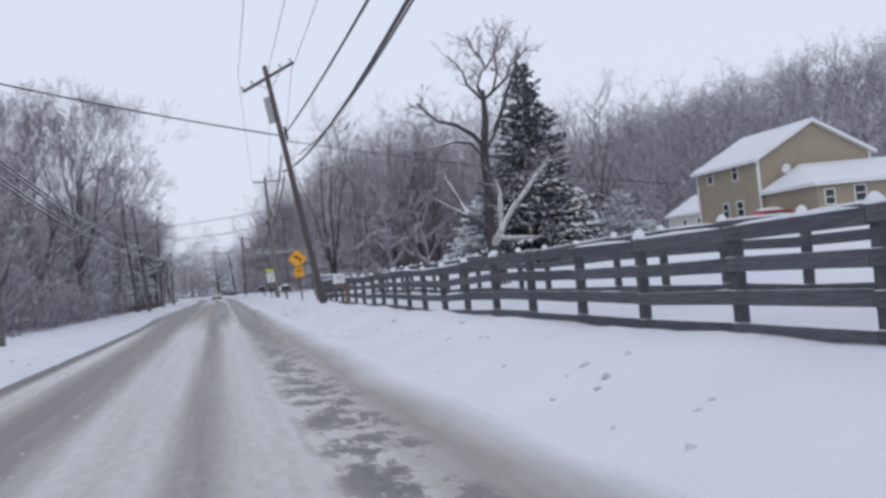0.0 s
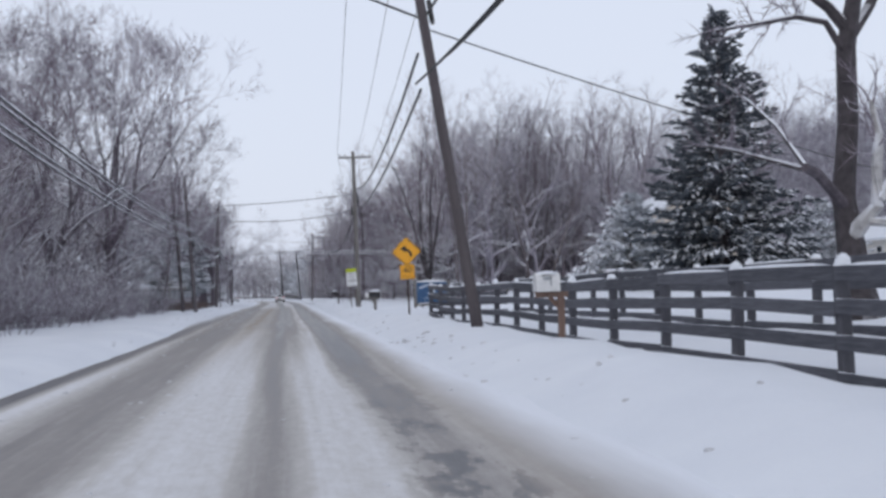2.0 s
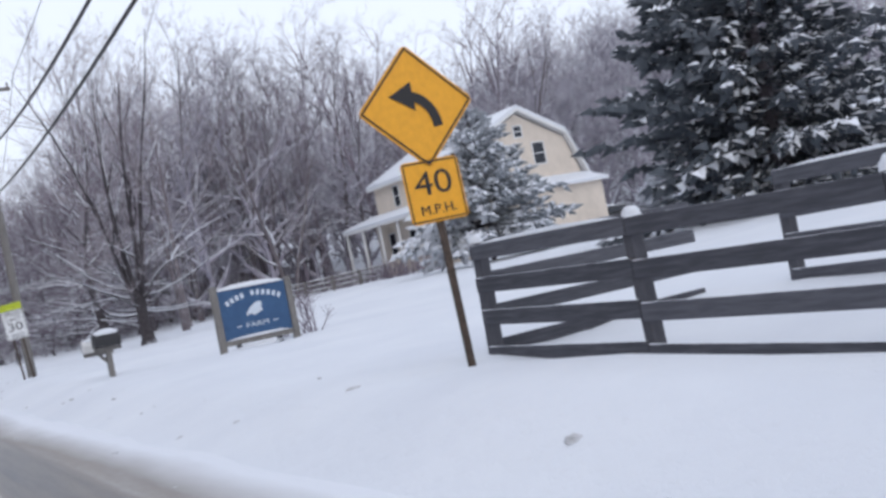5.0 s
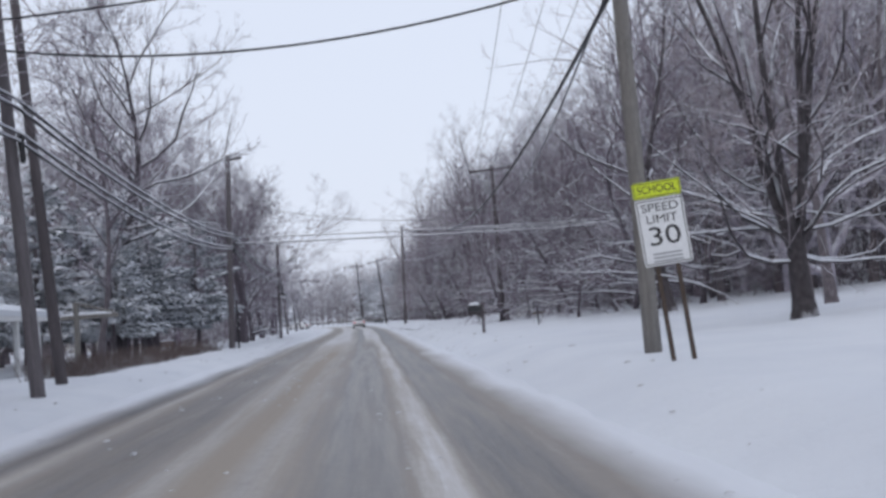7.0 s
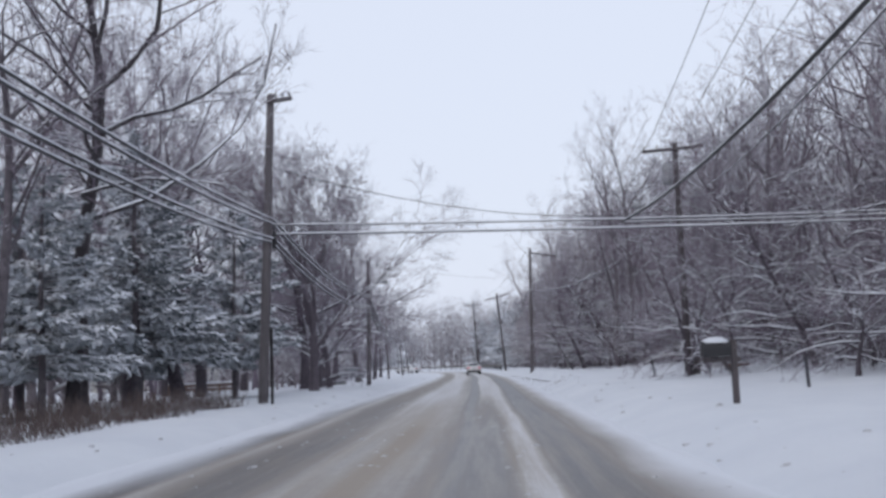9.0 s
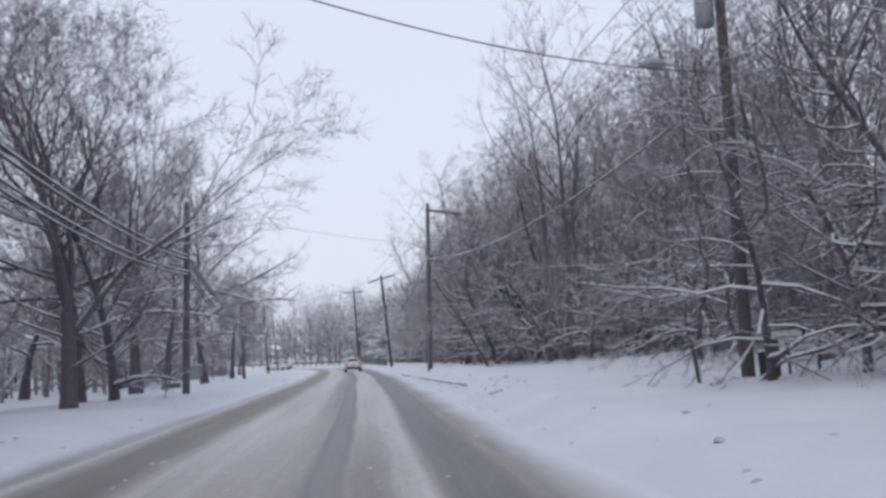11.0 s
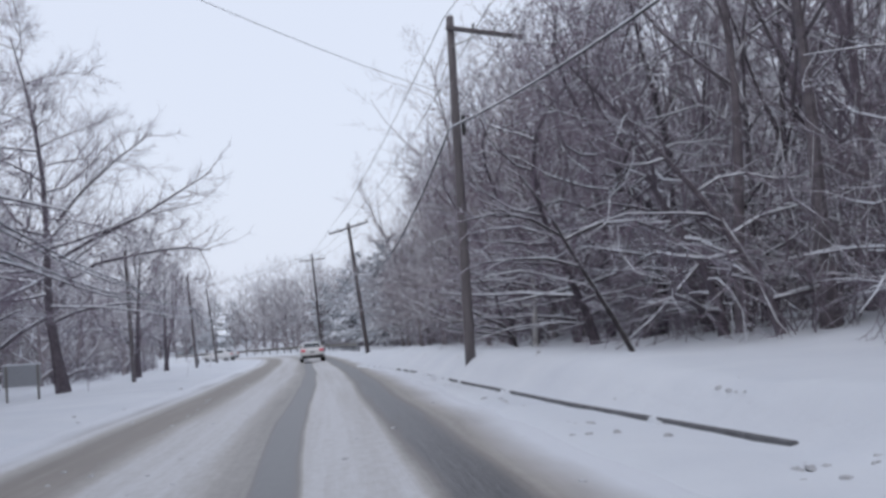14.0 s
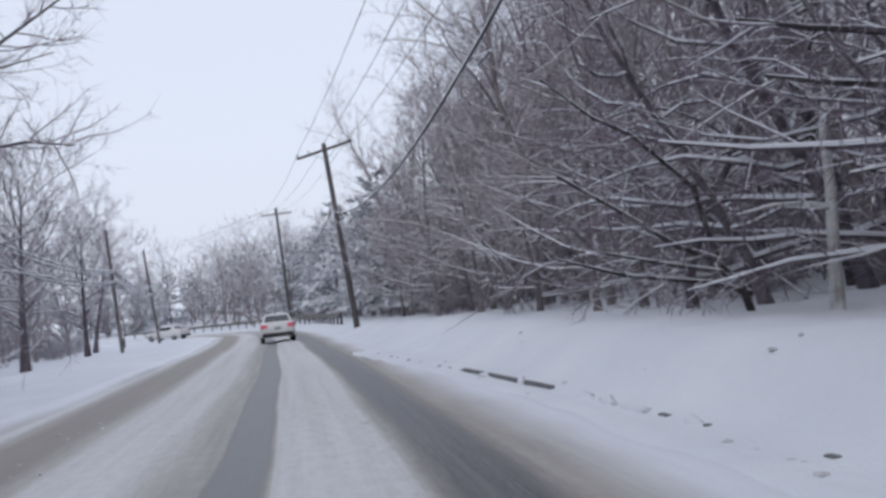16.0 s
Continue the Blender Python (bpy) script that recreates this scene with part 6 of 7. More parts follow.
while y < 197:
    solid = y < 173.4 or 179.6 < y < 185.6
    ln = r5.uniform(0.85, 1.1) if solid else r5.uniform(0.06, 0.2)
    a, b = kerb_line(y), kerb_line(y + ln)
    if not solid:
        a.z, b.z = a.z - 0.035, b.z - 0.035
    edge = ((-0.035, -0.3), (-0.035, -0.012), (-0.023, 0), (0.02, 0), (0.035, -0.012), (0.035, -0.3))
    stone = Shape().add([p + Vector((dx, 0, dz)) for p in (a, b) for dx, dz in edge],
                        [(0, 1, 2, 3, 4, 5), (11, 10, 9, 8, 7, 6)] + [(k, k + 6, k + 7, k + 1) for k in range(5)])
    part("kerbstone", stone, M_KERB, kerb)
    y += ln + (0.012 if solid else r5.uniform(0.7, 2.0))
for i in range(12):
    p = kerb_line(r5.uniform(155.4, 186))
    part("snow_patch", Shape().lump(p.x - 0.02, p.y, 0.03, r5.uniform(0.06, 0.1), r5.uniform(0.1, 0.4), r5.uniform(0.085, 0.115), r5, 9, 3, 0.3), M_SNOW, kerb, "snow spilled over the kerb", True)
railing = thing("guard_rail", "weathered brown-grey guard rail along the outside of the bend", "guard rail")
prev = None
for i in range(34):
    y = 232 + 3.0 * i
    x = float(bend(y)) + 5.6
    z = gz(x, y)
    part("post", Shape().bevel_box(x - 0.07, y - 0.07, z - 0.3, x + 0.07, y + 0.07, z + 0.6, 0.01), M_FPOST, railing)
    if prev:
        q = Shape()
        a, b = Vector(prev), Vector((x - 0.1, y, z + 0.55))
        out = [(-0.155, 0), (-0.1, -0.05), (-0.05, 0.0), (0.05, 0.0), (0.1, -0.05), (0.155, 0)]
        n = Vector((b.y - a.y, a.x - b.x, 0)).normalized()
        q.add([p + n * o + Vector((0, 0, h)) for p in (a, b) for h, o in out], [(k, k + 1, k + 7, k + 6) for k in range(5)])
        q.add([p + n * (o + 0.02) + Vector((0, 0, h)) for p in (a, b) for h, o in out], [(k + 6, k + 7, k + 1, k) for k in range(5)])
        part("beam", q, M_GREYWOOD, railing)
    prev = (x - 0.1, y, z + 0.55)

snag = thing("dead_trunk", "pale dead trunk standing at the wood's edge", "tree", at=at(9.1, 182.4, 0))
part("trunk", Shape().tube([(0, 0, -0.3), (0.05, 0, 0.8), (0.13, 0.02, 1.7), (0.12, 0, 2.5), (0.3, 0.05, 3.4)], [0.12, 0.09, 0.08, 0.07, 0.03], 8), M_PALE, snag)
part("limb", Shape().tube([(0.12, 0, 1.42), (-0.3, -0.05, 1.5), (-0.8, -0.1, 1.52), (-1.35, -0.1, 1.44)], [0.05, 0.04, 0.03, 0.012], 6), M_PALE, snag, "snow-crusted broken limb")



def limbed_tree(label, trunk, limbs, seed, bark=M_DBARK, r0=0.07):
    """A tree of the wood's edge with given long limbs, each set with branches and sprays and topped with snow."""
    rng = random.Random(seed)
    foot = Vector(trunk[0])
    t = thing("leaning_tree", label, "tree", "leaning trees at the wood", at=Matrix.Translation(foot))
    wood, fine, snow = Shape(), Shape(), Shape()
    for k, (line, r) in enumerate([(trunk, r0)] + limbs):
        pts = [Vector(p) - foot for p in line]
        if k == 0:
            pts[0].z -= 0.35
        n = len(pts) - 1
        rad = [r * (1 - 0.72 * j / n) for j in range(n + 1)]
        wood.tube(pts, rad, 6)
        snow_line(snow, pts, rad, rng)
        for j in range(9):
            q, d = along(pts, 0.25 + 0.73 * (j + rng.random()) / 9)
            sub = sweep(rng, q, fan_way(d, radians(rng.uniform(28, 55)), math.pi * j + rng.gauss(0, 0.6)), rng.uniform(0.5, 1.5), 4, 0.14, 0.0)
            rs = [r * 0.28, r * 0.24, r * 0.19, r * 0.13, 0.005]
            fine.tube(sub, rs, 4, False)
            snow_line(snow, sub, rs, rng)
            for i in range(6):
                q3, d3 = along(sub, 0.1 + 0.88 * (i + rng.random()) / 6)
                spray(fine, rng, q3, side_way(rng, d3, radians(rng.uniform(25, 55))), rng.uniform(0.3, 0.7), 0.007, 2, 0.0)
    part("trunk", wood, bark, t)
    part("crown", fine, M_WTWIG, t, "bare twigs dusted with snow")
    tagged(part("limb_snow", snow, M_SNOW, t, "snow lying along the limbs"), kind="stuff")
    return t


limbed_tree("slender tree leaning out of the wood under snow", [(8.45, 168, gz(8.45, 168)), (7.95, 168, 1.35), (7.3, 168, 2.55), (6.65, 168, 3.85), (6.2, 168.2, 4.6)],
            [([(6.95, 168, 3.2), (6.3, 167.9, 3.6), (5.6, 167.8, 3.75), (4.8, 167.7, 3.62)], 0.04),
             ([(7.3, 168, 2.5), (6.6, 167.9, 2.72), (5.8, 167.8, 2.75), (5.0, 167.7, 2.7)], 0.04),
             ([(7.0, 168, 3.1), (7.8, 168.1, 3.4), (8.6, 168.2, 3.45), (9.3, 168.3, 3.2), (9.85, 168.4, 2.7)], 0.045)], 301)
limbed_tree("low tree with long snowy limbs reaching to the verge", [(8.9, 184.5, gz(8.9, 184.5)), (8.7, 184.5, 1.0), (8.3, 184.5, 1.5), (7.7, 184.5, 1.75), (6.86, 184.4, 2.33), (5.84, 184.3, 3.0)],
            [([(8.84, 184.5, 0.9), (8.1, 184.4, 1.13), (6.75, 184.2, 1.36), (5.6, 184.0, 1.72)], 0.055),
             ([(8.5, 184.5, 1.25), (7.5, 184.4, 1.47), (6.3, 184.2, 1.78)], 0.05),
             ([(8.4, 184.6, 1.4), (8.2, 184.8, 2.7), (7.29, 184.9, 3.64), (6.68, 184.9, 3.96), (5.89, 184.9, 4.65)], 0.055)], 302, M_DBARK, 0.08)
limbed_tree("dark tree with heavy snow-laden limbs over the verge", [(11.8, 182.0, gz(11.8, 182)), (11.7, 181.9, 2.0), (11.8, 181.8, 4.2), (11.6, 181.8, 6.6), (11.9, 181.9, 9.5)],
            [([(11.8, 181.8, 3.7), (10.6, 181.3, 3.95), (9.45, 181, 4.11), (8.32, 180.9, 4.21), (7.35, 180.8, 4.35)], 0.09),
             ([(11.75, 181.8, 2.9), (10.4, 181.3, 3.25), (9.35, 181, 3.43), (8.5, 180.9, 3.5), (7.64, 180.8, 3.62)], 0.075),
             ([(11.7, 181.8, 5.2), (10.2, 181.2, 5.6), (8.8, 181.0, 5.3), (7.6, 180.9, 5.4)], 0.07)], 303, M_DBARK, 0.2)

gallows = thing("hanging_sign_post", "grey timber post with a snowy braced crossbeam", "post", at=at(-7.6, 106.0, 0))
part("post", Shape().bevel_box(-0.08, -0.08, -0.3, 0.08, 0.08, 2.25, 0.015), M_GREYWOOD, gallows)
part("beam", Shape().bevel_box(-0.5, -0.06, 1.68, 1.35, 0.06, 1.82, 0.012), M_GREYWOOD, gallows)
part("brace", Shape().tube([(0, 0, 2.2), (1.25, 0, 1.84)], 0.045, 5), M_GREYWOOD, gallows)
part("snow_cap", Shape().lump(0.42, 0, 1.82, 0.9, 0.07, 0.09, random.Random(4), 12, 3, 0.1), M_SNOW, gallows, "cap of snow", True)
low = thing("rail_fence", "low dark red rail fence topped with snow", "fence", at=at(-18.6, 159.0, 46))
for i in range(5):
    part("post", Shape().bevel_box(i * 1.25 - 0.06, -0.06, -0.4, i * 1.25 + 0.06, 0.06, 0.75, 0.012), M_CEDAR, low)
for z in (0.22, 0.5):
    part("rail", Shape().bevel_box(-0.1, -0.09, z, 5.1, -0.06, z + 0.18, 0.01), M_CEDAR, low)
part("snow_cap", Shape().bevel_box(-0.1, -0.12, 0.68, 5.1, 0.0, 0.78, 0.03), M_SNOW, low, "strip of snow")


# ---- houses ----
def window_unit(parent, m, w, h, name="window"):
    """A sash window lying in the local x-z plane, facing -y; m puts its sill's middle."""
    t = 0.07
    win = part(name, moved(Shape().box(-w / 2, -0.03, -t, w / 2, 0.02, 0).box(-w / 2 - t, -0.03, -t, -w / 2, 0.02, h + t)
                           .box(w / 2, -0.03, -t, w / 2 + t, 0.02, h + t).box(-w / 2, -0.03, h, w / 2, 0.02, h + t), m), M_TRIM, parent, "white-framed window")
    part("pane", moved(Shape().box(-w / 2, -0.012, 0, w / 2, 0.0, h), m), M_DARKGLASS, win, "dark glass")
    part("sash_bar", moved(Shape().box(-w / 2, -0.025, h / 2 - 0.025, w / 2, -0.013, h / 2 + 0.025), m), M_TRIM, win)
    return win


def roof_slab(pts_a, pts_b, thick):
    """A slab between two eave-to-ridge lines; pts are the four corners below."""
    v = [Vector(p) for p in (*pts_a, *pts_b)]
    up = Vector((0, 0, thick))
    return Shape().add([*v, *(p + up for p in v)], [(0, 1, 3, 2), (4, 6, 7, 5), (0, 4, 5, 1), (2, 3, 7, 6), (0, 2, 6, 4), (1, 5, 7, 3)])


def gable_house(name, label, x0, y0, x1, y1, z0, ze, zr, wall, ridge="y", over=0.35):
    """Walls with gables, trim boards and two roof slabs with snow on them."""
    h = thing(name, label, "house", at=Matrix.Translation((x0, y0, z0)))
    w, l, e, r = x1 - x0, y1 - y0, ze - z0, zr - z0
    if ridge == "y":
        part("outer_wall", Shape().prism([(0, -1.0), (w, -1.0), (w, e), (w / 2, r), (0, e)], "y", 0, l), wall, h)
        k = (r - e) / (w / 2) * over
        west = ((-over, -over, e - k), (w / 2, -over, r)), ((-over, l + over, e - k), (w / 2, l + over, r))
        east = ((w + over, -over, e - k), (w / 2, -over, r)), ((w + over, l + over, e - k), (w / 2, l + over, r))
    else:
        part("outer_wall", Shape().prism([(0, -1.0), (l, -1.0), (l, e), (l / 2, r), (0, e)], "x", 0, w), wall, h)
        k = (r - e) / (l / 2) * over
        west = ((-over, -over, e - k), (-over, l / 2, r)), ((w + over, -over, e - k), (w + over, l / 2, r))
        east = ((-over, l + over, e - k), (-over, l / 2, r)), ((w + over, l + over, e - k), (w + over, l / 2, r))
    for s in (west, east):
        rf = part("roof", roof_slab(s[0], s[1], 0.09), M_TRIM, h, "white-edged roof")
        a = [tuple(Vector(p) + Vector((0, 0, 0.094))) for p in s[0]], [tuple(Vector(p) + Vector((0, 0, 0.094))) for p in s[1]]
        part("roof_snow", roof_slab(a[0], a[1], 0.14), M_SNOW, rf, "smooth blanket of snow")
    for x, y in ((0, 0), (w, 0), (0, l), (w, l)):
        part("corner_board", Shape().box(x - 0.07, y - 0.07, -0.5, x + 0.07, y + 0.07, e - 0.02), M_TRIM, h)
    return h


WEST = lambda y, z: pose(-0.003, y, z, 0, 0, -90)  # on a wall that faces west
z1 = 1.35
h1 = gable_house("mustard_house", "mustard-sided two-storey house with a snowy gable roof", 34.8, 57.4, 42.6, 65.6, z1, 6.2, 8.3, M_TAN)
for y, z, w, h in ((6.3, 4.0, 0.65, 1.0), (2.9, 3.9, 0.65, 1.0), (4.5, 1.55, 0.75, 0.9), (2.6, 1.55, 0.75, 0.9)):
    window_unit(h1, WEST(y, z), w, h)
part("gutter", Shape().tube([(-0.38, -0.3, 4.75), (-0.38, 8.5, 4.75)], 0.06, 6), M_TRIM, h1)
part("vent_pipe", Shape().tube([(4.2, 0.5, 7.3), (4.2, 0.5, 8.2)], 0.06, 6), M_GREY, h1)
wing = thing("house_wing", "low mustard-sided wing with a snow-covered roof", "house", at=Matrix.Translation((35.0, 51.6, z1)))
part("outer_wall", Shape().box(0, 0, -1.0, 15.5, 5.68, 2.65), M_TAN, wing)
part("roof", Shape().add([(-0.3, -0.35, 2.6), (15.8, -0.35, 2.6), (15.8, 5.7, 4.15), (2.6, 5.7, 4.15), (-0.3, 5.7, 2.6)], [(0, 1, 2, 3), (0, 3, 4), (4, 3, 2, 1, 0)]), M_TRIM, wing, "white-edged roof")
part("roof_snow", Shape().add([(-0.33, -0.38, 2.62), (15.83, -0.38, 2.62), (15.83, 5.69, 2.62), (-0.33, 5.69, 2.62), (-0.33, -0.38, 2.84), (15.83, -0.38, 2.84), (15.83, 5.69, 4.38), (2.6, 5.69, 4.38), (-0.33, 5.69, 2.84)],
                              [(3, 2, 1, 0), (0, 1, 5, 4), (1, 2, 6, 5), (2, 3, 8, 7, 6), (3, 0, 4, 8), (4, 5, 6, 7), (4, 7, 8)]), M_SNOW, wing, "smooth blanket of snow")
for x, z, w, h in ((0.75, 1.55, 0.55, 0.8), (2.7, 1.6, 0.65, 0.85), (5.2, 1.55, 0.7, 0.9), (8.0, 1.55, 0.7, 0.9), (11.0, 1.55, 0.7, 0.9)):
    window_unit(wing, pose(x, -0.003, z), w, h)
dish = part("satellite_dish", moved(Shape().tube([(0, 0, 0), (0, -0.06, 0), (0, -0.12, 0)], [0.05, 0.22, 0.30], 12), pose(1.3, 5.2, 4.15, 20)), M_WHITE, wing, "white satellite dish")
part("dish_mast", Shape().tube([(1.3, 5.22, 3.3), (1.3, 5.22, 4.15)], 0.03, 6), M_GREY, wing)
gar = gable_house("garage", "pale low garage with a snow-covered roof", 45.8, 83.0, 52.0, 94.5, 2.0, 4.4, 6.1, M_PALEWALL)
for y in (2.5, 5.0, 8.0):
    window_unit(gar, WEST(y, 0.9), 0.7, 0.9)

# cream house: gambrel main block with a porch along its west side
z2 = 1.7
h2 = thing("cream_house", "cream-sided gambrel house with snowy roof and front porch", "house", at=Matrix.Translation((31.2, 98.0, z2)))
W2, L2 = 8.0, 11.2
part("outer_wall", Shape().prism([(0, -1), (W2, -1), (W2, 3.4), (W2 - 0.9, 5.75), (W2 / 2, 7.35), (0.9, 5.75), (0, 5.5)], "y", 0, L2), M_CREAM, h2)
for a, b in (((-0.35, 5.25), (0.9, 5.9)), ((0.9, 5.9), (W2 / 2, 7.5)), ((W2 / 2, 7.5), (W2 - 0.9, 5.9)), ((W2 - 0.9, 5.9), (W2 + 0.35, 3.1))):
    rf = part("roof", roof_slab(((a[0], -0.4, a[1]), (b[0], -0.4, b[1])), ((a[0], L2 + 0.4, a[1]), (b[0], L2 + 0.4, b[1])), 0.14), M_TRIM, h2, "white-edged roof")
    part("roof_snow", roof_slab(((a[0], -0.38, a[1] + 0.144), (b[0], -0.38, b[1] + 0.144)), ((a[0], L2 + 0.38, a[1] + 0.144), (b[0], L2 + 0.38, b[1] + 0.144)), 0.2), M_SNOW, rf, "blanket of snow")
for y in (8.2, 5.4, 2.0):
    window_unit(h2, WEST(y, 3.9), 0.7, 1.2)
window_unit(h2, pose(3.4, -0.003, 4.4), 0.75, 1.2)
window_unit(h2, pose(5.2, -0.003, 4.4), 0.75, 1.2)
window_unit(h2, pose(W2 / 2, -0.003, 6.05), 0.5, 0.6)
for y, w, h in ((9.8, 0.8, 1.5), (7.0, 0.8, 1.5), (3.2, 1.0, 1.5)):
    window_unit(h2, WEST(y, 0.8), w, h)
porch = part("porch_roof", roof_slab(((-2.3, -0.3, 2.75), (0, -0.3, 3.4)), ((-2.3, L2 + 0.9, 2.75), (0, L2 + 0.9, 3.4)), 0.14), M_TRIM, h2, "white porch roof")
part("roof_snow", roof_slab(((-2.32, -0.3, 2.9), (0, -0.3, 3.55)), ((-2.32, L2 + 0.9, 2.9), (0, L2 + 0.9, 3.55)), 0.18), M_SNOW, porch, "blanket of snow")
part("side_roof", roof_slab(((-0.2, -2.0, 2.8), (-0.2, 0, 3.4)), ((W2 + 0.2, -2.0, 2.8), (W2 + 0.2, 0, 3.4)), 0.2), M_SNOW, h2, "snowy lean-to roof")
part("side_room", Shape().box(0.1, -1.7, -1, W2 - 0.1, -0.01, 2.85), M_CREAM, h2)
for i in range(6):
    y = 0.1 + i * 2.35
    part("porch_post", Shape().bevel_box(-2.2, y - 0.07, -1.0, -2.06, y + 0.07, 2.76, 0.015), M_TRIM, h2)
part("porch_wall", Shape().box(0.02, L2 + 0.02, -1, 3, L2 + 0.7, 3.0), M_CREAM, h2)
shrub = Shape()
r6 = random.Random(15)
for i in range(420):
    y, x = r6.uniform(97, 113), 28.2 + r6.uniform(-0.7, 0.7)
    z = gz(x, y)
    shrub.tube(wander(r6, (x, y, z), (r6.uniform(-0.6, 0.6), r6.uniform(-0.6, 0.6), 1), r6.uniform(0.6, 1.3), 2, 0.3, 0), [0.02, 0.014, 0.005], 3, False)
tagged(new("foundation_shrubs", shrub.mesh("foundation_shrubs", M_WTWIG)), "leafless shrubs along the cream house's porch", "shrubs", kind="stuff")

# porch house on the west side
ph = gable_house("porch_house", "white cottage with a columned porch and snowy roof", -22.0, 101.1, -12.6, 112.6, -0.45, 3.15, 5.75, M_PALEWALL)
part("porch_roof", roof_slab(((9.4, -0.3, 3.1), (12.0, -0.3, 2.55)), ((9.4, 11.8, 3.1), (12.0, 11.8, 2.55)), 0.16), M_TRIM, ph, "porch roof")
part("porch_snow", roof_slab(((9.4, -0.3, 3.27), (12.0, -0.3, 2.72)), ((9.4, 11.8, 3.27), (12.0, 11.8, 2.72)), 0.2), M_SNOW, ph, "blanket of snow")
for i in range(6):
    y = 0.1 + i * 2.28
    part("porch_column", Shape().bevel_box(11.7, y - 0.09, -0.6, 11.88, y + 0.09, 2.58, 0.02), M_TRIM, ph)
part("porch_floor", Shape().box(9.4, 0, -0.6, 11.9, 11.5, 0.3), M_GREYWOOD, ph)
for y in (2.0, 8.0):
    window_unit(ph, pose(9.403, y, 0.9, 0, 0, 90), 0.8, 1.3)
fh = gable_house("far_cottage", "pale cottage with snow on its roof behind the trees", -38.0, 196.0, -28.0, 208.0, -0.3, 3.0, 5.8, M_PALEWALL)
for y in (2.5, 6.0, 9.0):
    window_unit(fh, pose(10.003, y, 0.8, 0, 0, 90), 0.8, 1.2)


# ---- cars ----
def loft(rows):
    """A closed body from cross-sections: rows of (y, [(x, z), ...]) for one half, mirrored."""
    s = Shape()
    n = None
    for y, half in rows:
        ring = [(x, y, z) for x, z in half] + [(-x, y, z) for x, z in half[::-1]]
        n = len(ring)
        s.v.extend(ring)
    k = len(rows)
    for i in range(k - 1):
        for j in range(n):
            t = (j + 1) % n
            s.f.append((i * n + j, i * n + t, (i + 1) * n + t, (i + 1) * n + j))
    s.f.append(tuple(range(n)))
    s.f.append(tuple((k - 1) * n + j for j in range(n - 1, -1, -1)))
    return s


def sedan(label, m, paint, lit=True, snow=False):
    """A four-door saloon; its tail is at -y."""
    c = thing("sedan_car", label, "car", at=m)
    rows = []
    for y, w, zb, zw, zt in ((-2.32, 0.74, 0.42, 0.70, 0.92), (-2.25, 0.84, 0.34, 0.72, 1.00), (-1.7, 0.89, 0.26, 0.74, 1.04), (-0.6, 0.91, 0.24, 0.72, 0.98),
                             (0.8, 0.91, 0.24, 0.70, 0.95), (1.6, 0.88, 0.26, 0.66, 0.86), (2.25, 0.78, 0.32, 0.58, 0.72), (2.4, 0.6, 0.4, 0.55, 0.62)):
        rows.append((y, [(0.0, zb), (w * 0.9, zb), (w, zb + 0.12), (w, zw), (w * 0.95, zt - 0.04), (w * 0.8, zt), (0.0, zt + 0.02)]))
    body = part("body", loft(rows), paint, c, smooth=True)
    cab = [(-1.75, 0.74, 1.03, 1.04), (-1.15, 0.66, 1.0, 1.36), (-0.5, 0.63, 0.98, 1.45), (0.2, 0.63, 0.96, 1.44), (0.55, 0.66, 0.95, 1.33), (1.15, 0.76, 0.9, 0.94)]
    part("cabin", loft([(y, [(0.0, zb - 0.05), (0.80, zb - 0.05), (w + 0.05, (zb + zt) / 2), (w, zt - 0.03), (w * 0.8, zt), (0.0, zt + 0.01)]) for y, w, zb, zt in cab]), paint, c, smooth=True)
    part("rear_window", Shape().add([(-0.62, -1.74, 1.09), (0.62, -1.74, 1.09), (0.54, -1.2, 1.375), (-0.54, -1.2, 1.375), (-0.62, -1.72, 1.06), (0.62, -1.72, 1.06), (0.54, -1.18, 1.345), (-0.54, -1.18, 1.345)],
                                [(0, 1, 2, 3), (7, 6, 5, 4), (0, 4, 5, 1), (1, 5, 6, 2), (2, 6, 7, 3), (3, 7, 4, 0)]), M_DARKGLASS, c, "dark rear window")
    for s in (-1, 1):
        part("side_window", moved(Shape().box(-0.012, -0.95, 0, 0.012, 0.5, 0.3, taper=0.0), pose(s * 0.745, -0.1, 1.03, 0, -s * 14, 0)), M_DARKGLASS, c, "dark side window")
        part("tail_lamp", Shape().bevel_box(s * 0.66 - 0.17, -2.335, 0.76, s * 0.66 + 0.17, -2.2, 0.93, 0.02), M_TAIL if lit else M_RED, c, "glowing red tail lamp" if lit else "red tail lamp")
        part("mirror", Shape().bevel_box(s * 0.95 - 0.09, 0.42, 0.98, s * 0.95 + 0.09, 0.54, 1.12, 0.02), paint, c)
        for y in (-1.42, 1.42):
            wh = part("wheel", Shape().tube([(s * 0.66, y, 0.32), (s * 0.69, y, 0.32), (s * 0.86, y, 0.32), (s * 0.89, y, 0.32)], [0.28, 0.32, 0.32, 0.28], 18), M_RUBBER, c, "black tyre")
            part("rim", Shape().tube([(s * 0.86, y, 0.32), (s * 0.9, y, 0.32)], [0.2, 0.19], 12), M_RIM, wh, "grey rim")
    part("bumper", Shape().bevel_box(-0.78, -2.38, 0.30, 0.78, -2.22, 0.50, 0.04), M_BUMPER, c, "dark slush-covered bumper")
    part("number_plate", Shape().bevel_box(-0.16, -2.345, 0.66, 0.16, -2.32, 0.80, 0.005), M_GREY, c)
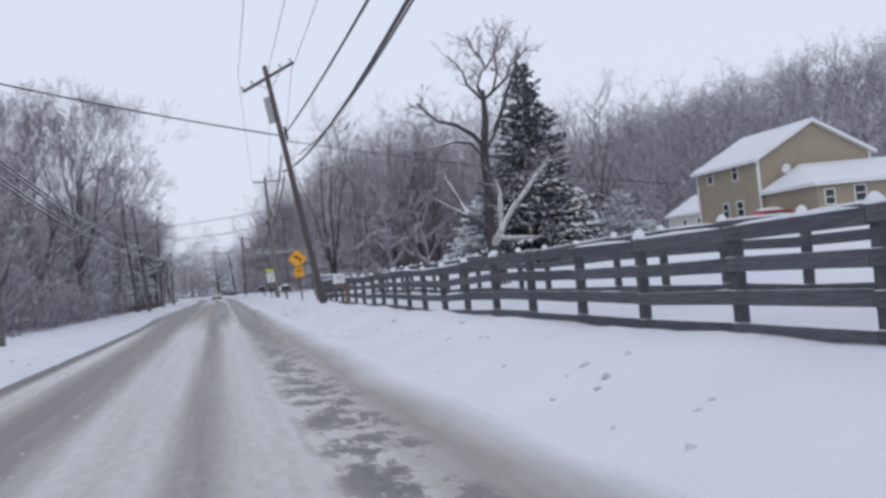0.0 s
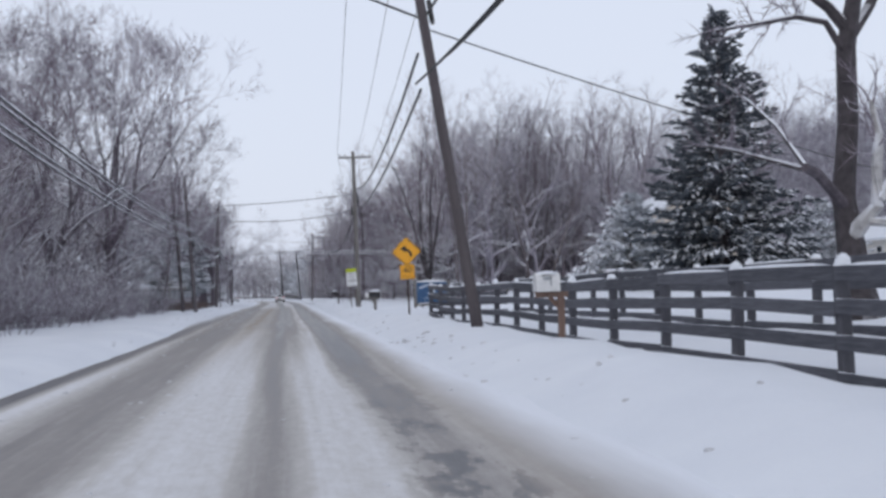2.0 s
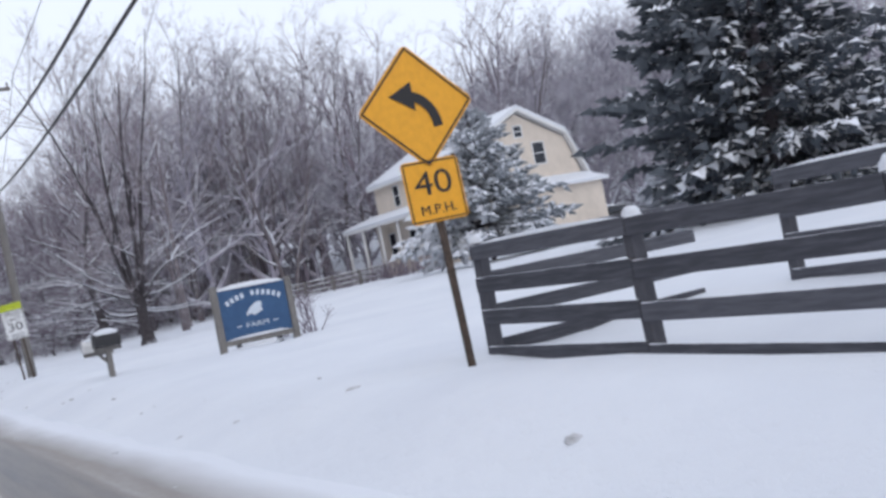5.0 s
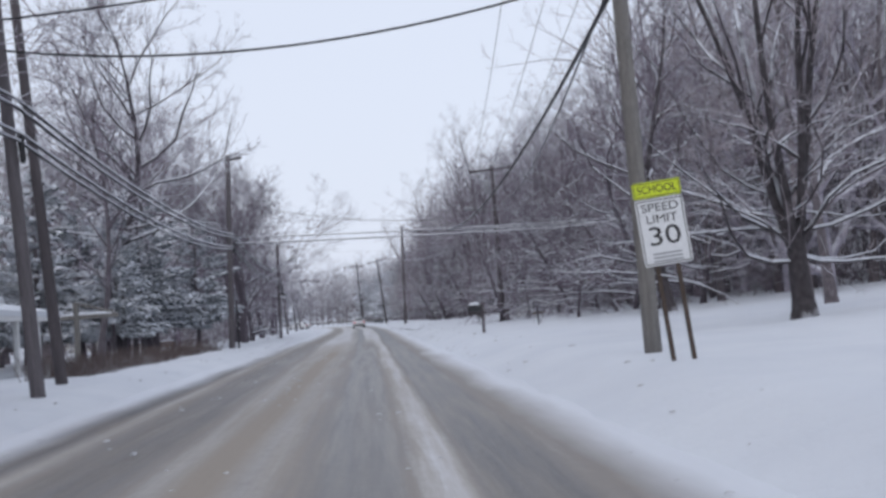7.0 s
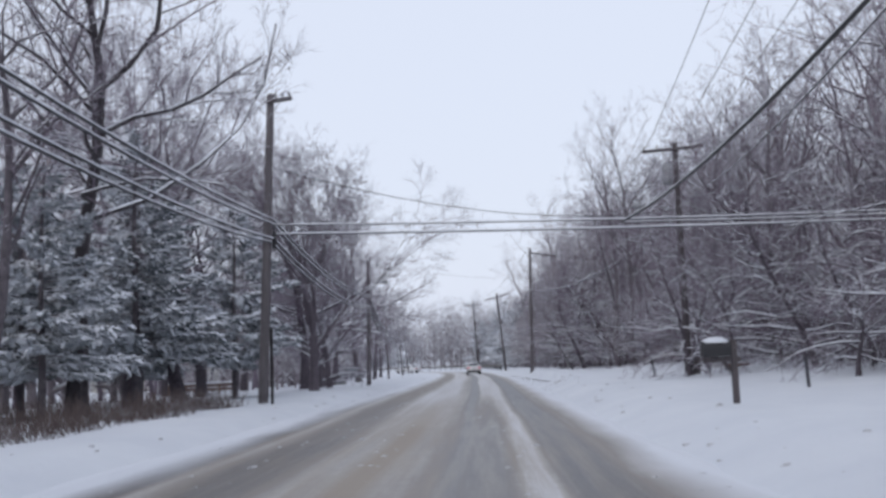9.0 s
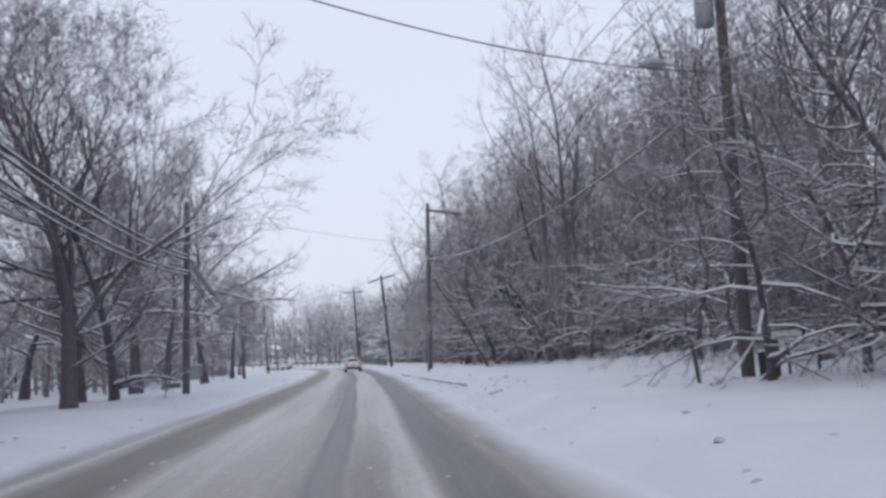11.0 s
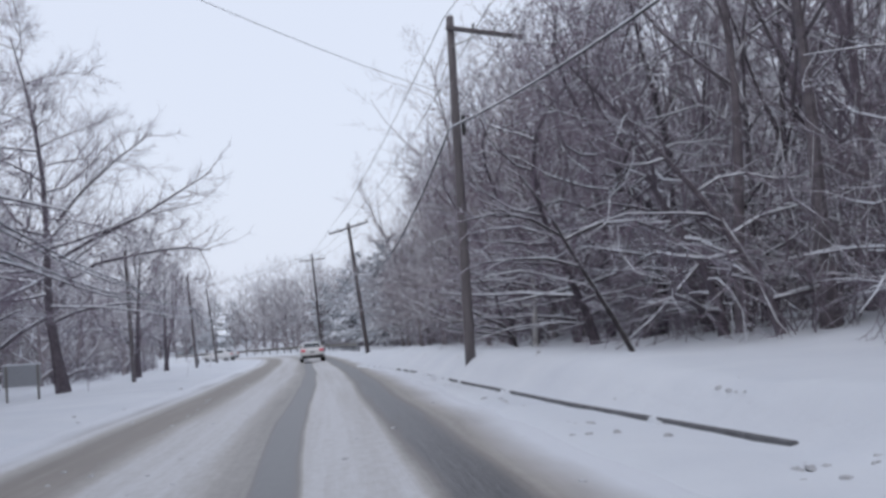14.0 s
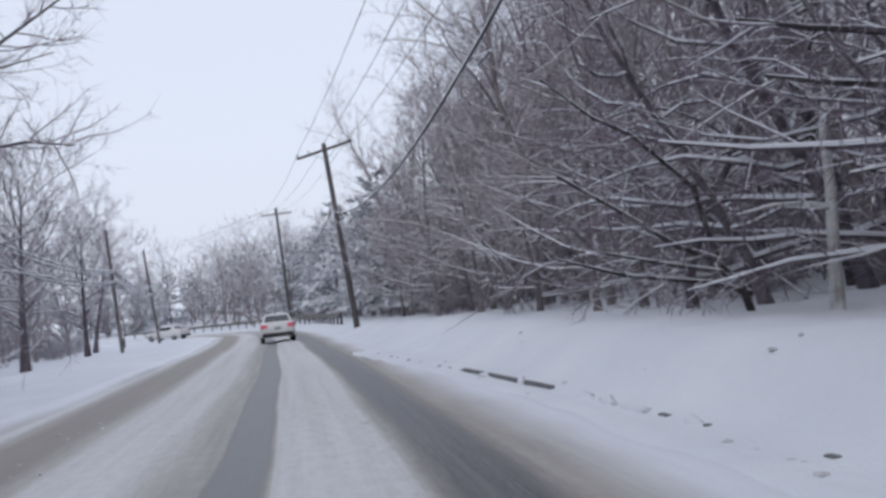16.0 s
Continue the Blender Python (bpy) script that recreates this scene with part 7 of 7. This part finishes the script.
    if snow:
        part("snow_cap", Shape().lump(0, -0.3, 1.43, 0.62, 0.85, 0.15, random.Random(2), 12, 3, 0.05), M_SNOW, c, "snow on the roof", True)
    return c


sedan("white saloon car with lit tail lamps on the slushy road", pose(0.55, 223.6, 0.02, 0, 0, 2), M_CARWHITE)
sedan("white parked car covered with snow on the verge", pose(-11.9, 279.0, gz(-11.9, 279) - 0.02, 0, 0, 60), M_CARWHITE, False, True)
sedan("dark parked car beside the cream house", pose(42.5, 101.0, gz(42.5, 101), 0, 0, 80), M_BUMPER, False, True)
sedan("red parked car below the mustard house", pose(33.0, 54.0, gz(33, 54), 0, 0, 85), M_RED, False, True)

# ---- snow lumps and clods on the verges ----
clods = Shape()
r7 = random.Random(21)
for i in range(330):
    y = r7.uniform(4, 190)
    if r7.random() < 0.72:
        x = ROAD_RIGHT + abs(r7.gauss(0, 0.8)) + 0.1
    else:
        x = float(road_left(y)) - abs(r7.gauss(0, 0.5))
    x += float(bend(y))
    s = r7.uniform(0.025, 0.07) * (1.5 if r7.random() < 0.08 else 1)
    clods.lump(x, y, gz(x, y) - 0.02, s, s * r7.uniform(0.7, 1.4), s * r7.uniform(0.5, 0.9), r7, 6, 2, 0.3)
for x, y, n, big in ((5.5, 153.7, 9, 0.05), (6.1, 158.0, 8, 0.06), (5.0, 159.2, 3, 0.07), (3.75, 163.6, 8, 0.05), (6.3, 167.9, 2, 0.08), (5.4, 150.5, 6, 0.035), (5.6, 144.6, 9, 0.08), (5.25, 140.3, 9, 0.08), (6.05, 147.0, 7, 0.09), (5.3, 142.2, 6, 0.06), (6.5, 144.5, 3, 0.06),
                      (4.3, 24.6, 5, 0.07), (4.4, 22.9, 3, 0.07), (4.9, 22.5, 2, 0.08), (4.05, 34.4, 4, 0.08), (4.3, 45.2, 7, 0.09), (4.9, 44.4, 5, 0.07), (4.6, 157.6, 2, 0.06)):
    for _ in range(n):
        cx, cy, s = x + r7.gauss(0, 0.22), y + r7.gauss(0, 0.4), big * r7.uniform(0.4, 1.1)
        clods.lump(cx, cy, gz(cx, cy) - 0.02, s, s * r7.uniform(0.7, 1.4), s * r7.uniform(0.5, 0.9), r7, 7, 3, 0.35)
tagged(new("snow_clods", clods.mesh("snow_clods", M_CLOD)), "scattered grey lumps of ploughed snow along the verges", "snow clods", kind="stuff")
slush = Shape()
for i in range(700):
    y = r7.uniform(4, 185)
    u = r7.choice([0.3, 0.2, 2.1, 3.9, -1.2, -2.6]) + r7.gauss(0, 0.22)
    if u < float(road_left(y)) + 0.2 or 1.0 < u < 1.5:
        continue
    s = r7.uniform(0.02, 0.055)
    slush.lump(u + float(bend(y)), y, 0.015, s, s * r7.uniform(0.8, 1.6), s * 0.6, r7, 5, 2, 0.3)
tagged(new("slush_lumps", slush.mesh("slush_lumps", M_CLOD)), "small lumps of slush left between the wheel tracks", "slush lumps", kind="stuff")
